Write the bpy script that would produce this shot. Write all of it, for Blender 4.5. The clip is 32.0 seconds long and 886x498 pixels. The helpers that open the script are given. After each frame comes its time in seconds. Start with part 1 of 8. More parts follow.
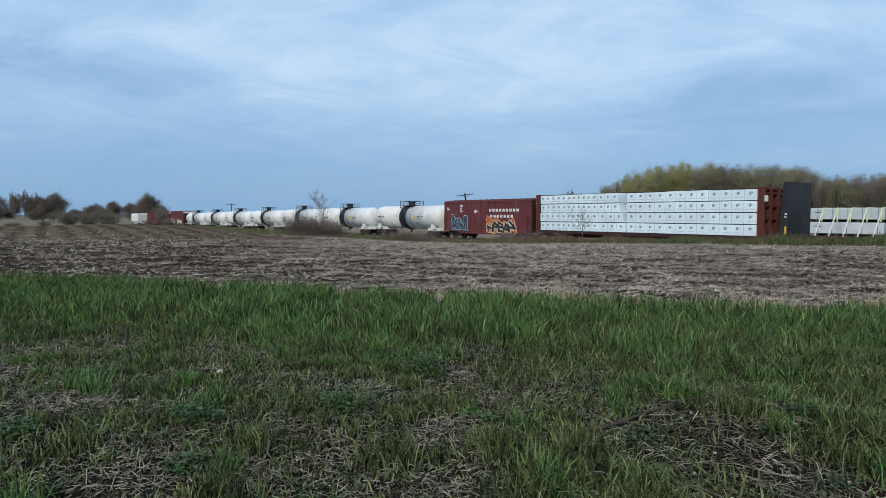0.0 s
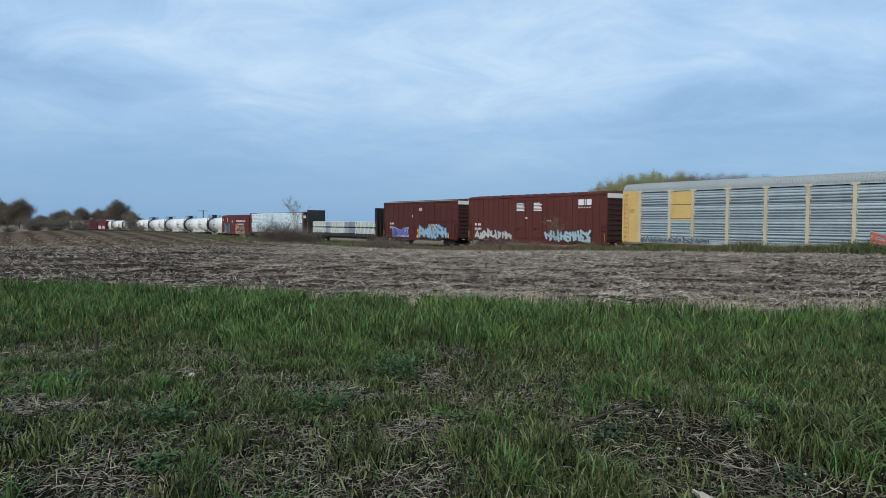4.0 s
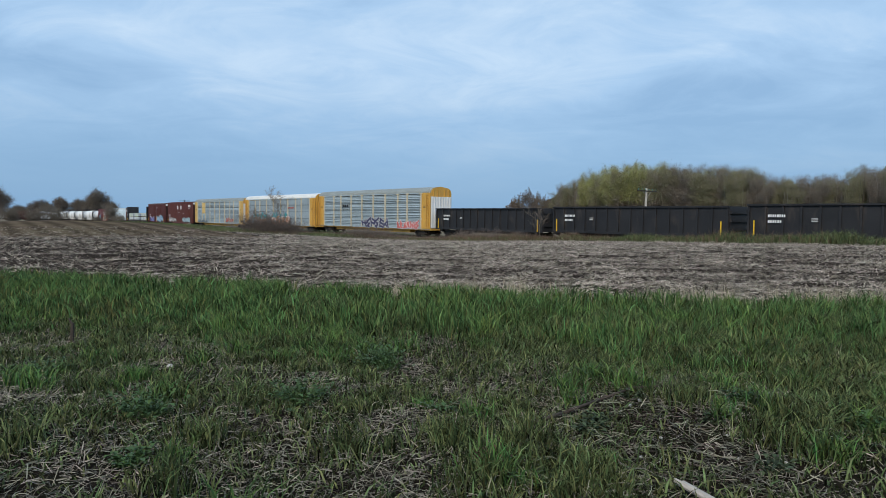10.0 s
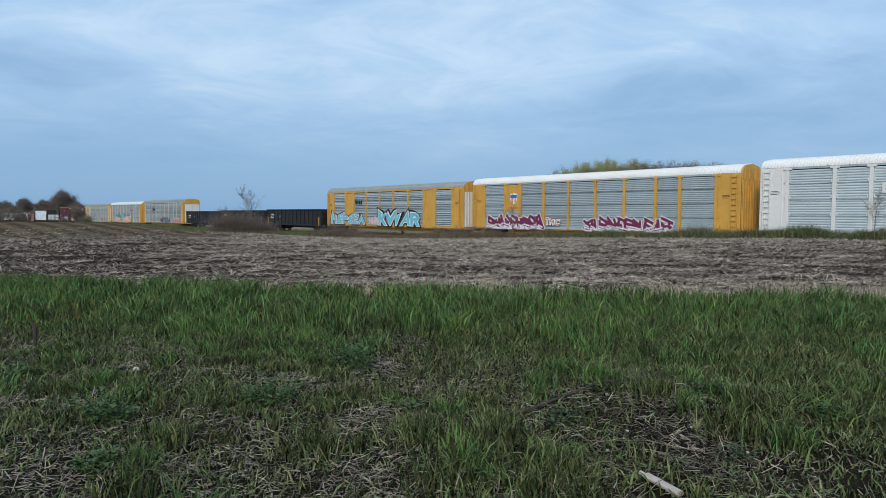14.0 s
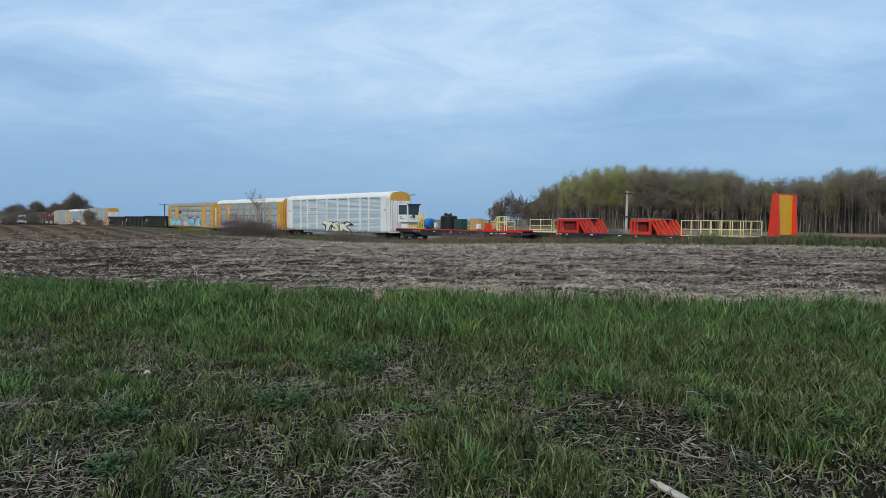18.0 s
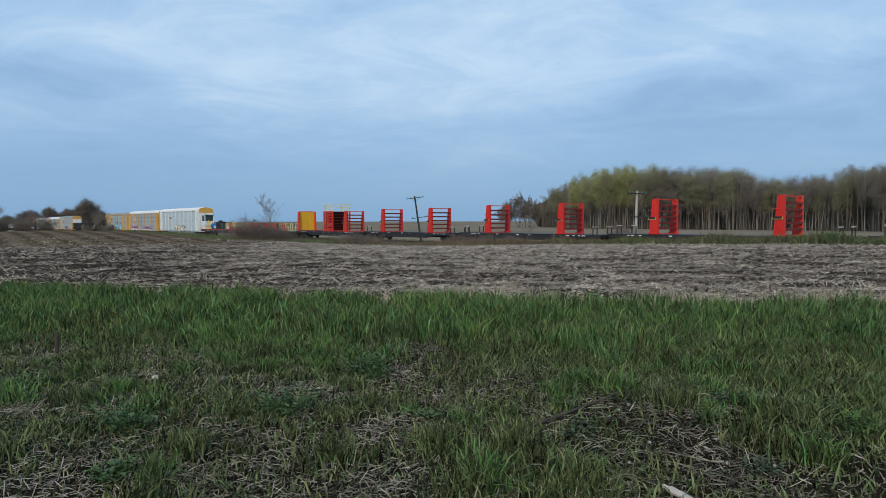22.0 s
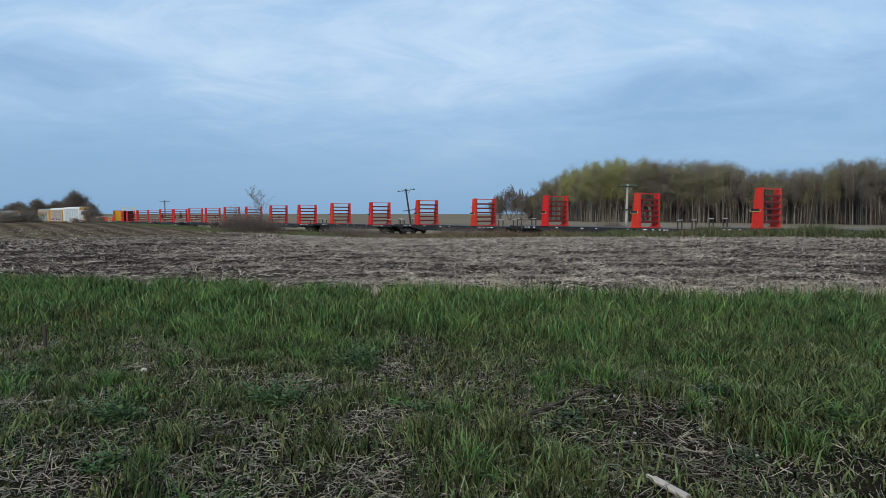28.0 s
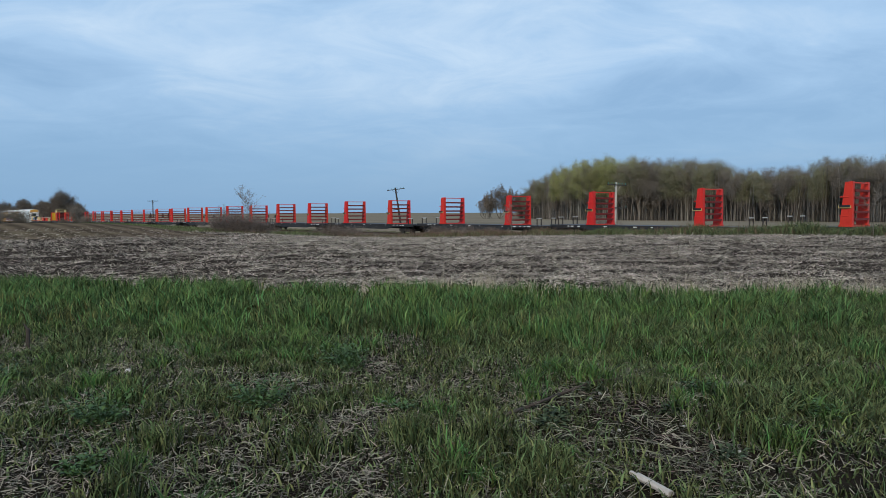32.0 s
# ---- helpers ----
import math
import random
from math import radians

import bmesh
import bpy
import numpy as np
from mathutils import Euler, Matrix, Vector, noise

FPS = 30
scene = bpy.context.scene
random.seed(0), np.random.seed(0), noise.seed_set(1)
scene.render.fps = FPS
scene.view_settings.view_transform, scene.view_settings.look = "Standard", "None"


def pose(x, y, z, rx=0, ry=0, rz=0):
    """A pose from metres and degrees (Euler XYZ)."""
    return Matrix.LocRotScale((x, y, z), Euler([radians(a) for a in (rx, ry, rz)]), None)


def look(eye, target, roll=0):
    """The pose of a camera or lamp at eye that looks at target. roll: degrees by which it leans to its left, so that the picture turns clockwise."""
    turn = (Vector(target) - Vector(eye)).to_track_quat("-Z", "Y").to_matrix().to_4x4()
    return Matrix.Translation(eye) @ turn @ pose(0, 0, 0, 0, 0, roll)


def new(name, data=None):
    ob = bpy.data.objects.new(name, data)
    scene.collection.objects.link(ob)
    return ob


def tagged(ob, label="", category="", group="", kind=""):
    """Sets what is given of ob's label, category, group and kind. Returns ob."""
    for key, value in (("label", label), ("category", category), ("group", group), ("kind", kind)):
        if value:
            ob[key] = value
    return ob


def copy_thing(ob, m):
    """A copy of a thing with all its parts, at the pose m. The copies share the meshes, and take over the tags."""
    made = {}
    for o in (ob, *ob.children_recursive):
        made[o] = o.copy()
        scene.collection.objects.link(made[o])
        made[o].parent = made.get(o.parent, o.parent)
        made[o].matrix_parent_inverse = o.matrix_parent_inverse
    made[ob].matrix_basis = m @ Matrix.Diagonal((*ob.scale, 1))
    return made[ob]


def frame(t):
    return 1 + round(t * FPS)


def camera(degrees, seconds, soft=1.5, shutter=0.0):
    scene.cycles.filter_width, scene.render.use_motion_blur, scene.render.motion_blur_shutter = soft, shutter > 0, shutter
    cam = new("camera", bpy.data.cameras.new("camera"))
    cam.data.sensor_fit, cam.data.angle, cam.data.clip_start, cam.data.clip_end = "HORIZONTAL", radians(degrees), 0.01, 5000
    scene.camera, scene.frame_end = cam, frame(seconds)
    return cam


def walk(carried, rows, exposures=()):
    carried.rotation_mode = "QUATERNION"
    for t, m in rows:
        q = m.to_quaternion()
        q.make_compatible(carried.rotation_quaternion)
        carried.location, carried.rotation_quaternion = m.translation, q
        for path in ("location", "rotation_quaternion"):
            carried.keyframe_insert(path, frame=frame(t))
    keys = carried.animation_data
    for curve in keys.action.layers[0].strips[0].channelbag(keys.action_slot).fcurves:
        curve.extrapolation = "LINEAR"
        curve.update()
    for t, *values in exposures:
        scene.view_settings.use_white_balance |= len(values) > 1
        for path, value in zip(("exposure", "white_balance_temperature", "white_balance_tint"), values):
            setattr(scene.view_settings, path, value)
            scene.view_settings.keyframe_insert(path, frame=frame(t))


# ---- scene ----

# camera: carried at eye height over the grass verge; seconds, metres, degrees
cam = camera(67.65, 32.0, soft=0.5)
PATH = [
    (0, -0.000, 0.000, 1.600, 87.25, -0.42, -0.00),
    (0.5, -0.019, -0.006, 1.602, 87.33, -0.48, 0.09),
    (1, -0.019, -0.030, 1.599, 87.27, -0.48, -0.27),
    (1.5, -0.024, -0.045, 1.602, 87.09, -0.50, -0.43),
    (2, -0.015, -0.054, 1.603, 87.11, -0.50, -0.53),
    (2.5, -0.009, -0.061, 1.595, 86.98, -0.61, -0.94),
    (3, -0.000, -0.079, 1.579, 87.49, -1.02, -0.33),
    (3.5, 0.011, -0.090, 1.558, 88.07, -0.93, -1.23),
    (4, 0.017, -0.089, 1.562, 87.92, -0.60, -2.19),
    (4.5, 0.026, -0.085, 1.561, 87.89, -0.62, -3.50),
    (6.5, 0.049, -0.054, 1.553, 87.24, -0.03, -3.15),
    (7, 0.054, -0.049, 1.551, 87.13, 0.06, -3.07),
    (7.5, 0.054, -0.061, 1.554, 87.30, 0.01, -2.80),
    (8, 0.051, -0.058, 1.556, 87.29, -0.56, -2.97),
    (8.5, 0.049, -0.056, 1.553, 87.19, -0.67, -2.59),
    (9, 0.044, -0.043, 1.549, 87.22, -0.66, -2.65),
    (9.5, 0.037, -0.033, 1.543, 87.06, -0.53, -2.57),
    (10, 0.036, -0.027, 1.548, 87.11, -0.66, -3.57),
    (10.5, 0.048, -0.019, 1.548, 87.18, -0.38, -4.36),
    (11, 0.059, -0.034, 1.551, 87.19, -0.35, -4.76),
    (11.5, 0.066, -0.036, 1.556, 87.20, -0.01, -5.17),
    (12, 0.076, -0.046, 1.557, 87.03, 0.26, -5.72),
    (12.5, 0.074, -0.044, 1.552, 87.10, -0.14, -5.79),
    (13, 0.081, -0.041, 1.554, 87.08, -0.04, -5.75),
    (13.5, 0.086, -0.039, 1.555, 86.84, -0.03, -5.75),
    (14, 0.083, -0.039, 1.550, 86.94, -0.18, -5.83),
    (14.5, 0.085, -0.046, 1.550, 86.99, -0.24, -5.76),
    (16.5, 0.073, -0.051, 1.558, 87.84, -0.28, -5.21),
    (17, 0.064, -0.051, 1.558, 87.76, -0.58, -5.01),
    (17.5, 0.069, -0.045, 1.557, 87.55, -0.53, -5.01),
    (18, 0.068, -0.044, 1.557, 87.38, -0.48, -5.05),
    (18.5, 0.066, -0.041, 1.555, 87.55, -0.21, -4.52),
    (19, 0.060, -0.043, 1.558, 87.57, -0.18, -4.40),
    (19.5, 0.053, -0.054, 1.559, 87.65, -0.26, -4.45),
    (20, 0.054, -0.050, 1.562, 87.62, -0.31, -4.85),
    (20.5, 0.047, -0.030, 1.559, 87.70, -0.20, -4.76),
    (21, 0.061, -0.013, 1.556, 87.53, 0.03, -4.62),
    (21.5, 0.076, -0.001, 1.558, 87.47, 0.07, -4.44),
    (22, 0.092, 0.008, 1.556, 87.54, 0.08, -4.26),
    (22.5, 0.107, 0.001, 1.561, 87.63, 0.11, -4.31),
    (23, 0.113, -0.015, 1.559, 87.62, 0.08, -4.25),
    (23.5, 0.122, -0.033, 1.563, 87.78, 0.13, -4.41),
    (24, 0.124, -0.055, 1.568, 87.97, -0.08, -4.53),
    (24.5, 0.118, -0.065, 1.569, 87.98, -0.26, -4.09),
    (26.5, 0.124, -0.048, 1.568, 87.68, -0.04, -4.21),
    (27, 0.122, -0.048, 1.569, 87.52, -0.14, -4.81),
    (27.5, 0.116, -0.042, 1.567, 87.28, -0.04, -4.99),
    (28, 0.113, -0.018, 1.559, 86.90, -0.02, -5.01),
    (28.5, 0.129, -0.018, 1.551, 86.76, 0.19, -5.39),
    (29, 0.127, -0.017, 1.552, 86.81, 0.27, -5.25),
    (29.5, 0.136, -0.015, 1.556, 86.74, -0.06, -5.27),
    (30, 0.136, -0.017, 1.554, 87.12, -0.32, -5.63),
    (30.5, 0.137, -0.022, 1.552, 87.06, -0.13, -5.59),
    (31, 0.148, -0.026, 1.558, 86.91, 0.04, -5.88),
    (31.5, 0.152, -0.023, 1.554, 86.95, 0.16, -5.80),
    (32, 0.155, -0.016, 1.556, 86.80, 0.18, -5.87),
]
walk(cam, [(t, pose(x, y, z, rx, ry, rz)) for t, x, y, z, rx, ry, rz in PATH],
     exposures=((0, 0.0), (17, 0.0), (23, -0.06), (32, -0.04)))

# ---- light and sky ----
world = bpy.data.worlds.new("sky")
scene.world = world
world.use_nodes = True
SUN_ELEV, SUN_ROT = radians(38), radians(205)


def build_sky():
    nt = world.node_tree
    nt.nodes.clear()
    N, L = nt.nodes.new, nt.links.new
    out, bg = N("ShaderNodeOutputWorld"), N("ShaderNodeBackground")
    sky = N("ShaderNodeTexSky")
    sky.sky_type, sky.sun_disc = "NISHITA", False
    sky.sun_elevation, sky.sun_rotation = SUN_ELEV, SUN_ROT
    sky.air_density, sky.dust_density, sky.ozone_density = 1.0, 1.5, 2.0
    coord = N("ShaderNodeTexCoord")
    sep = N("ShaderNodeSeparateXYZ")
    L(coord.outputs["Generated"], sep.inputs[0])
    # flat cloud deck: direction divided by its height
    lift = N("ShaderNodeMath"); lift.operation = "MAXIMUM"; lift.inputs[1].default_value = 0.0
    L(sep.outputs["Z"], lift.inputs[0])
    add = N("ShaderNodeMath"); add.operation = "ADD"; add.inputs[1].default_value = 0.16
    L(lift.outputs[0], add.inputs[0])
    comb = N("ShaderNodeCombineXYZ")
    for i, ax in enumerate("XY"):
        dv = N("ShaderNodeMath"); dv.operation = "DIVIDE"
        L(sep.outputs[ax], dv.inputs[0]); L(add.outputs[0], dv.inputs[1])
        L(dv.outputs[0], comb.inputs[i])
    mapn = N("ShaderNodeMapping")
    mapn.inputs["Rotation"].default_value = (0, 0, radians(-10))
    mapn.inputs["Location"].default_value = (3.1, 0.6, 0)
    mapn.inputs["Scale"].default_value = (0.7, 0.8, 1)
    L(comb.outputs[0], mapn.inputs[0])
    big = N("ShaderNodeTexNoise"); big.inputs["Scale"].default_value = 0.9; big.inputs["Detail"].default_value = 6; big.inputs["Roughness"].default_value = 0.5; big.inputs["Distortion"].default_value = 0.35
    fine = N("ShaderNodeTexNoise"); fine.inputs["Scale"].default_value = 2.6; fine.inputs["Detail"].default_value = 9; fine.inputs["Roughness"].default_value = 0.62; fine.inputs["Distortion"].default_value = 0.9
    L(mapn.outputs[0], big.inputs["Vector"]); L(mapn.outputs[0], fine.inputs["Vector"])
    mx = N("ShaderNodeMix"); mx.data_type = "FLOAT"; mx.inputs[0].default_value = 0.36
    L(big.outputs[0], mx.inputs[2]); L(fine.outputs[0], mx.inputs[3])
    # the deck is thinnest, and brightest, in one broad part
    thin = N("ShaderNodeVectorMath"); thin.operation = "DOT_PRODUCT"
    thin.inputs[1].default_value = Vector((-0.06, 0.95, 0.19)).normalized()
    L(coord.outputs["Generated"], thin.inputs[0])
    gain = N("ShaderNodeMapRange"); gain.interpolation_type = "SMOOTHSTEP"
    for k, v in (("From Min", 0.9), ("From Max", 1.0), ("To Min", -0.03), ("To Max", 0.035)):
        gain.inputs[k].default_value = v
    L(thin.outputs["Value"], gain.inputs["Value"])
    total = N("ShaderNodeMath"); total.operation = "ADD"
    L(mx.outputs[0], total.inputs[0]); L(gain.outputs[0], total.inputs[1])
    ramp = N("ShaderNodeValToRGB")
    e = ramp.color_ramp.elements
    e[0].position, e[0].color = 0.36, (0.255, 0.415, 0.64, 1)
    e[1].position, e[1].color = 0.63, (0.52, 0.665, 0.84, 1)
    m = e.new(0.5); m.color = (0.36, 0.535, 0.765, 1)
    L(total.outputs[0], ramp.inputs[0])
    # the layer thins to a bluer, darker band low down
    band = N("ShaderNodeMapRange"); band.interpolation_type = "SMOOTHSTEP"
    band.inputs["From Min"].default_value, band.inputs["From Max"].default_value = 0.0, 0.25
    L(sep.outputs["Z"], band.inputs["Value"])
    low = N("ShaderNodeMix"); low.data_type = "RGBA"
    low.inputs[6].default_value = (0.205, 0.365, 0.58, 1)
    L(band.outputs[0], low.inputs[0]); L(ramp.outputs[0], low.inputs[7])
    scale = N("ShaderNodeMix"); scale.data_type = "RGBA"; scale.blend_type = "MULTIPLY"; scale.inputs[0].default_value = 1
    scale.inputs[7].default_value = (12.2, 12.2, 12.0, 1)
    L(low.outputs[2], scale.inputs[6])
    both = N("ShaderNodeMix"); both.data_type = "RGBA"; both.inputs[0].default_value = 0.9
    L(sky.outputs[0], both.inputs[6]); L(scale.outputs[2], both.inputs[7])
    L(both.outputs[2], bg.inputs[0])
    bg.inputs[1].default_value = 0.1
    L(bg.outputs[0], out.inputs[0])


build_sky()
sun = new("sun", bpy.data.lights.new("sun", "SUN"))
sun.data.energy, sun.data.angle, sun.data.color = 2.3, radians(11), (1.0, 0.9, 0.75)
sun.matrix_world = look((-40, -95, 80), (0, 0, 0))
scene.view_settings.exposure = 0.0

# ---- materials ----
MATS = {}


def mat(name, color, rough=0.7, metal=0.0, var=0.18, scale=3.0, fine=40.0, bump=0.15, dirt=None, dirt_amount=0.0, per="", spread=0.0, dirt_scale=1.2, stretch=(1, 1, 1), spec=0.35):
    """A surface: base colour with broad and fine variation, bump and stains; per: 'object' or 'island' varies piece by piece."""
    if name in MATS:
        return MATS[name]
    m = MATS[name] = bpy.data.materials.new(name)
    m.use_nodes = True
    nt = m.node_tree
    N, L = nt.nodes.new, nt.links.new
    b = nt.nodes["Principled BSDF"]
    b.inputs["Metallic"].default_value = metal
    b.inputs["Specular IOR Level"].default_value = spec
    coord = N("ShaderNodeTexCoord")
    mp = N("ShaderNodeMapping"); mp.inputs["Scale"].default_value = stretch
    L(coord.outputs["Object"], mp.inputs[0])
    n1, n2 = N("ShaderNodeTexNoise"), N("ShaderNodeTexNoise")
    n1.inputs["Scale"].default_value, n1.inputs["Detail"].default_value = scale, 4
    n2.inputs["Scale"].default_value, n2.inputs["Detail"].default_value = fine, 3
    L(mp.outputs[0], n1.inputs["Vector"]); L(mp.outputs[0], n2.inputs["Vector"])
    mix = N("ShaderNodeMath"); mix.operation = "MULTIPLY_ADD"; mix.inputs[1].default_value = 0.6
    half = N("ShaderNodeMath"); half.operation = "MULTIPLY"; half.inputs[1].default_value = 0.4
    L(n2.outputs[0], half.inputs[0]); L(n1.outputs[0], mix.inputs[0]); L(half.outputs[0], mix.inputs[2])
    ramp = N("ShaderNodeMapRange")
    ramp.inputs["From Min"].default_value, ramp.inputs["From Max"].default_value = 0.3, 0.7
    ramp.inputs["To Min"].default_value, ramp.inputs["To Max"].default_value = 1 - var, 1 + var
    L(mix.outputs[0], ramp.inputs["Value"])
    hsv = N("ShaderNodeHueSaturation"); hsv.inputs["Color"].default_value = (*color, 1)
    val = ramp.outputs[0]
    if per:
        if per == "island":
            info = N("ShaderNodeNewGeometry"); rnd = info.outputs["Random Per Island"]
        else:
            info = N("ShaderNodeObjectInfo"); rnd = info.outputs["Random"]
        r2 = N("ShaderNodeMapRange")
        r2.inputs["To Min"].default_value, r2.inputs["To Max"].default_value = 1 - spread, 1 + spread
        L(rnd, r2.inputs["Value"])
        ml = N("ShaderNodeMath"); ml.operation = "MULTIPLY"
        L(val, ml.inputs[0]); L(r2.outputs[0], ml.inputs[1])
        val = ml.outputs[0]
        r3 = N("ShaderNodeMapRange"); r3.inputs["To Min"].default_value, r3.inputs["To Max"].default_value = 0.5 - spread * 0.05, 0.5 + spread * 0.05
        wn = N("ShaderNodeMath"); wn.operation = "FRACT"
        w7 = N("ShaderNodeMath"); w7.operation = "MULTIPLY"; w7.inputs[1].default_value = 7.31
        L(rnd, w7.inputs[0]); L(w7.outputs[0], wn.inputs[0]); L(wn.outputs[0], r3.inputs["Value"]); L(r3.outputs[0], hsv.inputs["Hue"])
    L(val, hsv.inputs["Value"])
    col = hsv.outputs[0]
    if dirt:
        n3 = N("ShaderNodeTexNoise"); n3.inputs["Scale"].default_value, n3.inputs["Detail"].default_value, n3.inputs["Roughness"].default_value = dirt_scale, 6, 0.65
        st = N("ShaderNodeMapping"); st.inputs["Scale"].default_value = (1, 1, 0.35)
        L(coord.outputs["Object"], st.inputs[0]); L(st.outputs[0], n3.inputs["Vector"])
        dr = N("ShaderNodeMapRange"); dr.inputs["From Min"].default_value, dr.inputs["From Max"].default_value = 0.66 - 0.3 * dirt_amount, 0.74
        dr.inputs["To Max"].default_value = min(1, 0.4 + dirt_amount)
        L(n3.outputs[0], dr.inputs["Value"])
        dm = N("ShaderNodeMix"); dm.data_type = "RGBA"; dm.inputs[7].default_value = (*dirt, 1)
        L(dr.outputs[0], dm.inputs[0]); L(col, dm.inputs[6])
        col = dm.outputs[2]
    L(col, b.inputs["Base Color"])
    rr = N("ShaderNodeMapRange"); rr.inputs["To Min"].default_value, rr.inputs["To Max"].default_value = max(0.05, rough - 0.12), min(1, rough + 0.12)
    L(n1.outputs[0], rr.inputs["Value"]); L(rr.outputs[0], b.inputs["Roughness"])
    if bump:
        bp = N("ShaderNodeBump"); bp.inputs["Strength"].default_value, bp.inputs["Distance"].default_value = bump, 0.02
        L(mix.outputs[0], bp.inputs["Height"]); L(bp.outputs[0], b.inputs["Normal"])
    return m


# ---- building helpers ----
def box(bm, x0, x1, y0, y1, z0, z1):
    v = [bm.verts.new(c) for c in ((x0, y0, z0), (x1, y0, z0), (x1, y1, z0), (x0, y1, z0), (x0, y0, z1), (x1, y0, z1), (x1, y1, z1), (x0, y1, z1))]
    for f in ((0, 3, 2, 1), (4, 5, 6, 7), (0, 1, 5, 4), (1, 2, 6, 5), (2, 3, 7, 6), (3, 0, 4, 7)):
        bm.faces.new([v[i] for i in f])


def tube(bm, p, q, r, seg=8, r2=None, cap=True):
    p, q = Vector(p), Vector(q)
    d = (q - p).normalized()
    a = d.orthogonal().normalized()
    b = d.cross(a)
    r2 = r if r2 is None else r2
    rings = []
    for c, rad in ((p, r), (q, r2)):
        rings.append([bm.verts.new(c + (a * math.cos(t) + b * math.sin(t)) * rad) for t in (2 * math.pi * i / seg for i in range(seg))])
    for i in range(seg):
        bm.faces.new((rings[0][i], rings[0][(i + 1) % seg], rings[1][(i + 1) % seg], rings[1][i]))
    if cap:
        bm.faces.new(rings[0][::-1]); bm.faces.new(rings[1])


def beam(bm, p, q, w, h):
    """A straight bar of rectangular section between two points."""
    p, q = Vector(p), Vector(q)
    d = (q - p).normalized()
    up = Vector((0, 0, 1)) if abs(d.z) < 0.9 else Vector((0, 1, 0))
    a = d.cross(up).normalized() * w / 2
    b = a.cross(d).normalized() * h / 2
    v = [bm.verts.new(c + s * a + t * b) for c in (p, q) for s, t in ((-1, -1), (1, -1), (1, 1), (-1, 1))]
    for f in ((3, 2, 1, 0), (4, 5, 6, 7), (0, 1, 5, 4), (1, 2, 6, 5), (2, 3, 7, 6), (3, 0, 4, 7)):
        bm.faces.new([v[i] for i in f])


def prism(bm, outline, x0, x1, axis="x"):
    """A closed outline drawn in (y, z), carried along x; or in (x, z), carried along y."""
    def at(p, t):
        return (t, p[0], p[1]) if axis == "x" else (p[0], t, p[1])
    a = [bm.verts.new(at(p, x0)) for p in outline]
    b = [bm.verts.new(at(p, x1)) for p in outline]
    n = len(outline)
    for i in range(n):
        bm.faces.new((a[i], a[(i + 1) % n], b[(i + 1) % n], b[i]))
    bm.faces.new(a[::-1]); bm.faces.new(b)


def finish(name, bm, material, bevel=0.0, smooth=False):
    bmesh.ops.recalc_face_normals(bm, faces=bm.faces)
    if bevel:
        bmesh.ops.bevel(bm, geom=bm.edges[:], offset=bevel, segments=1, affect="EDGES", clamp_overlap=True)
    me = bpy.data.meshes.new(name)
    bm.to_mesh(me)
    bm.free()
    me.materials.append(material)
    if smooth:
        for p in me.polygons:
            p.use_smooth = True
    return me


def part(name, bm, material, parent=None, label="", at=None, bevel=0.0, smooth=False):
    """A bmesh (or a mesh made before) as one mesh object under a thing or a part."""
    me = bm if isinstance(bm, bpy.types.Mesh) else finish(name, bm, material, bevel, smooth)
    ob = new(name, me)
    ob.parent = parent
    if at is not None:
        ob.matrix_basis = at
    if label:
        ob["label"] = label
    return ob


def raw_mesh(name, verts, faces, material, smooth=False):
    """A mesh from numpy arrays: verts (n, 3), faces (m, k)."""
    me = bpy.data.meshes.new(name)
    verts, faces = np.asarray(verts, np.float32), np.asarray(faces, np.int32)
    m, k = faces.shape
    me.vertices.add(len(verts)); me.vertices.foreach_set("co", verts.ravel())
    me.loops.add(m * k); me.loops.foreach_set("vertex_index", faces.ravel())
    me.polygons.add(m)
    me.polygons.foreach_set("loop_start", np.arange(0, m * k, k, dtype=np.int32))
    me.update(calc_edges=True)
    if material:
        me.materials.append(material)
    if smooth:
        me.polygons.foreach_set("use_smooth", np.ones(m, bool))
    return me


# ---- the line of the track ----
PHI = radians(34.26)            # bearing of the track's normal
NRM = Vector((math.cos(PHI), math.sin(PHI)))
ALONG = Vector((math.sin(PHI), -math.cos(PHI)))   # along the track, towards the near end
AXIS = 46.45                    # distance of the track's centre line
CURVE, RADIUS = -310.0, 809.0   # where the far bend begins, and its radius
SPEED, SLOWING = 18.198, -0.0192


def rail_z(u):
    return -0.60 + 0.0066 * (min(u, 25.0) + 20)


def track_point(u, side=0.0):
    """Place, and turn in degrees, of the track at the distance u from its nearest point; side: metres away from the camera's side."""
    if u >= CURVE:
        p, a = NRM * AXIS + ALONG * u, 0.0
        n = NRM
    else:
        a = (CURVE - u) / RADIUS
        h, l = -ALONG, -NRM
        p = NRM * AXIS + ALONG * CURVE + h * RADIUS * math.sin(a) + l * RADIUS * (1 - math.cos(a))
        n = Vector((NRM.x * math.cos(a) - NRM.y * math.sin(a), NRM.x * math.sin(a) + NRM.y * math.cos(a)))
    p = p + n * side
    return p.x, p.y, math.degrees(PHI + a) - 90


def smooth01(a, b, x):
    t = np.clip((x - a) / (b - a), 0, 1)
    return t * t * (3 - 2 * t)


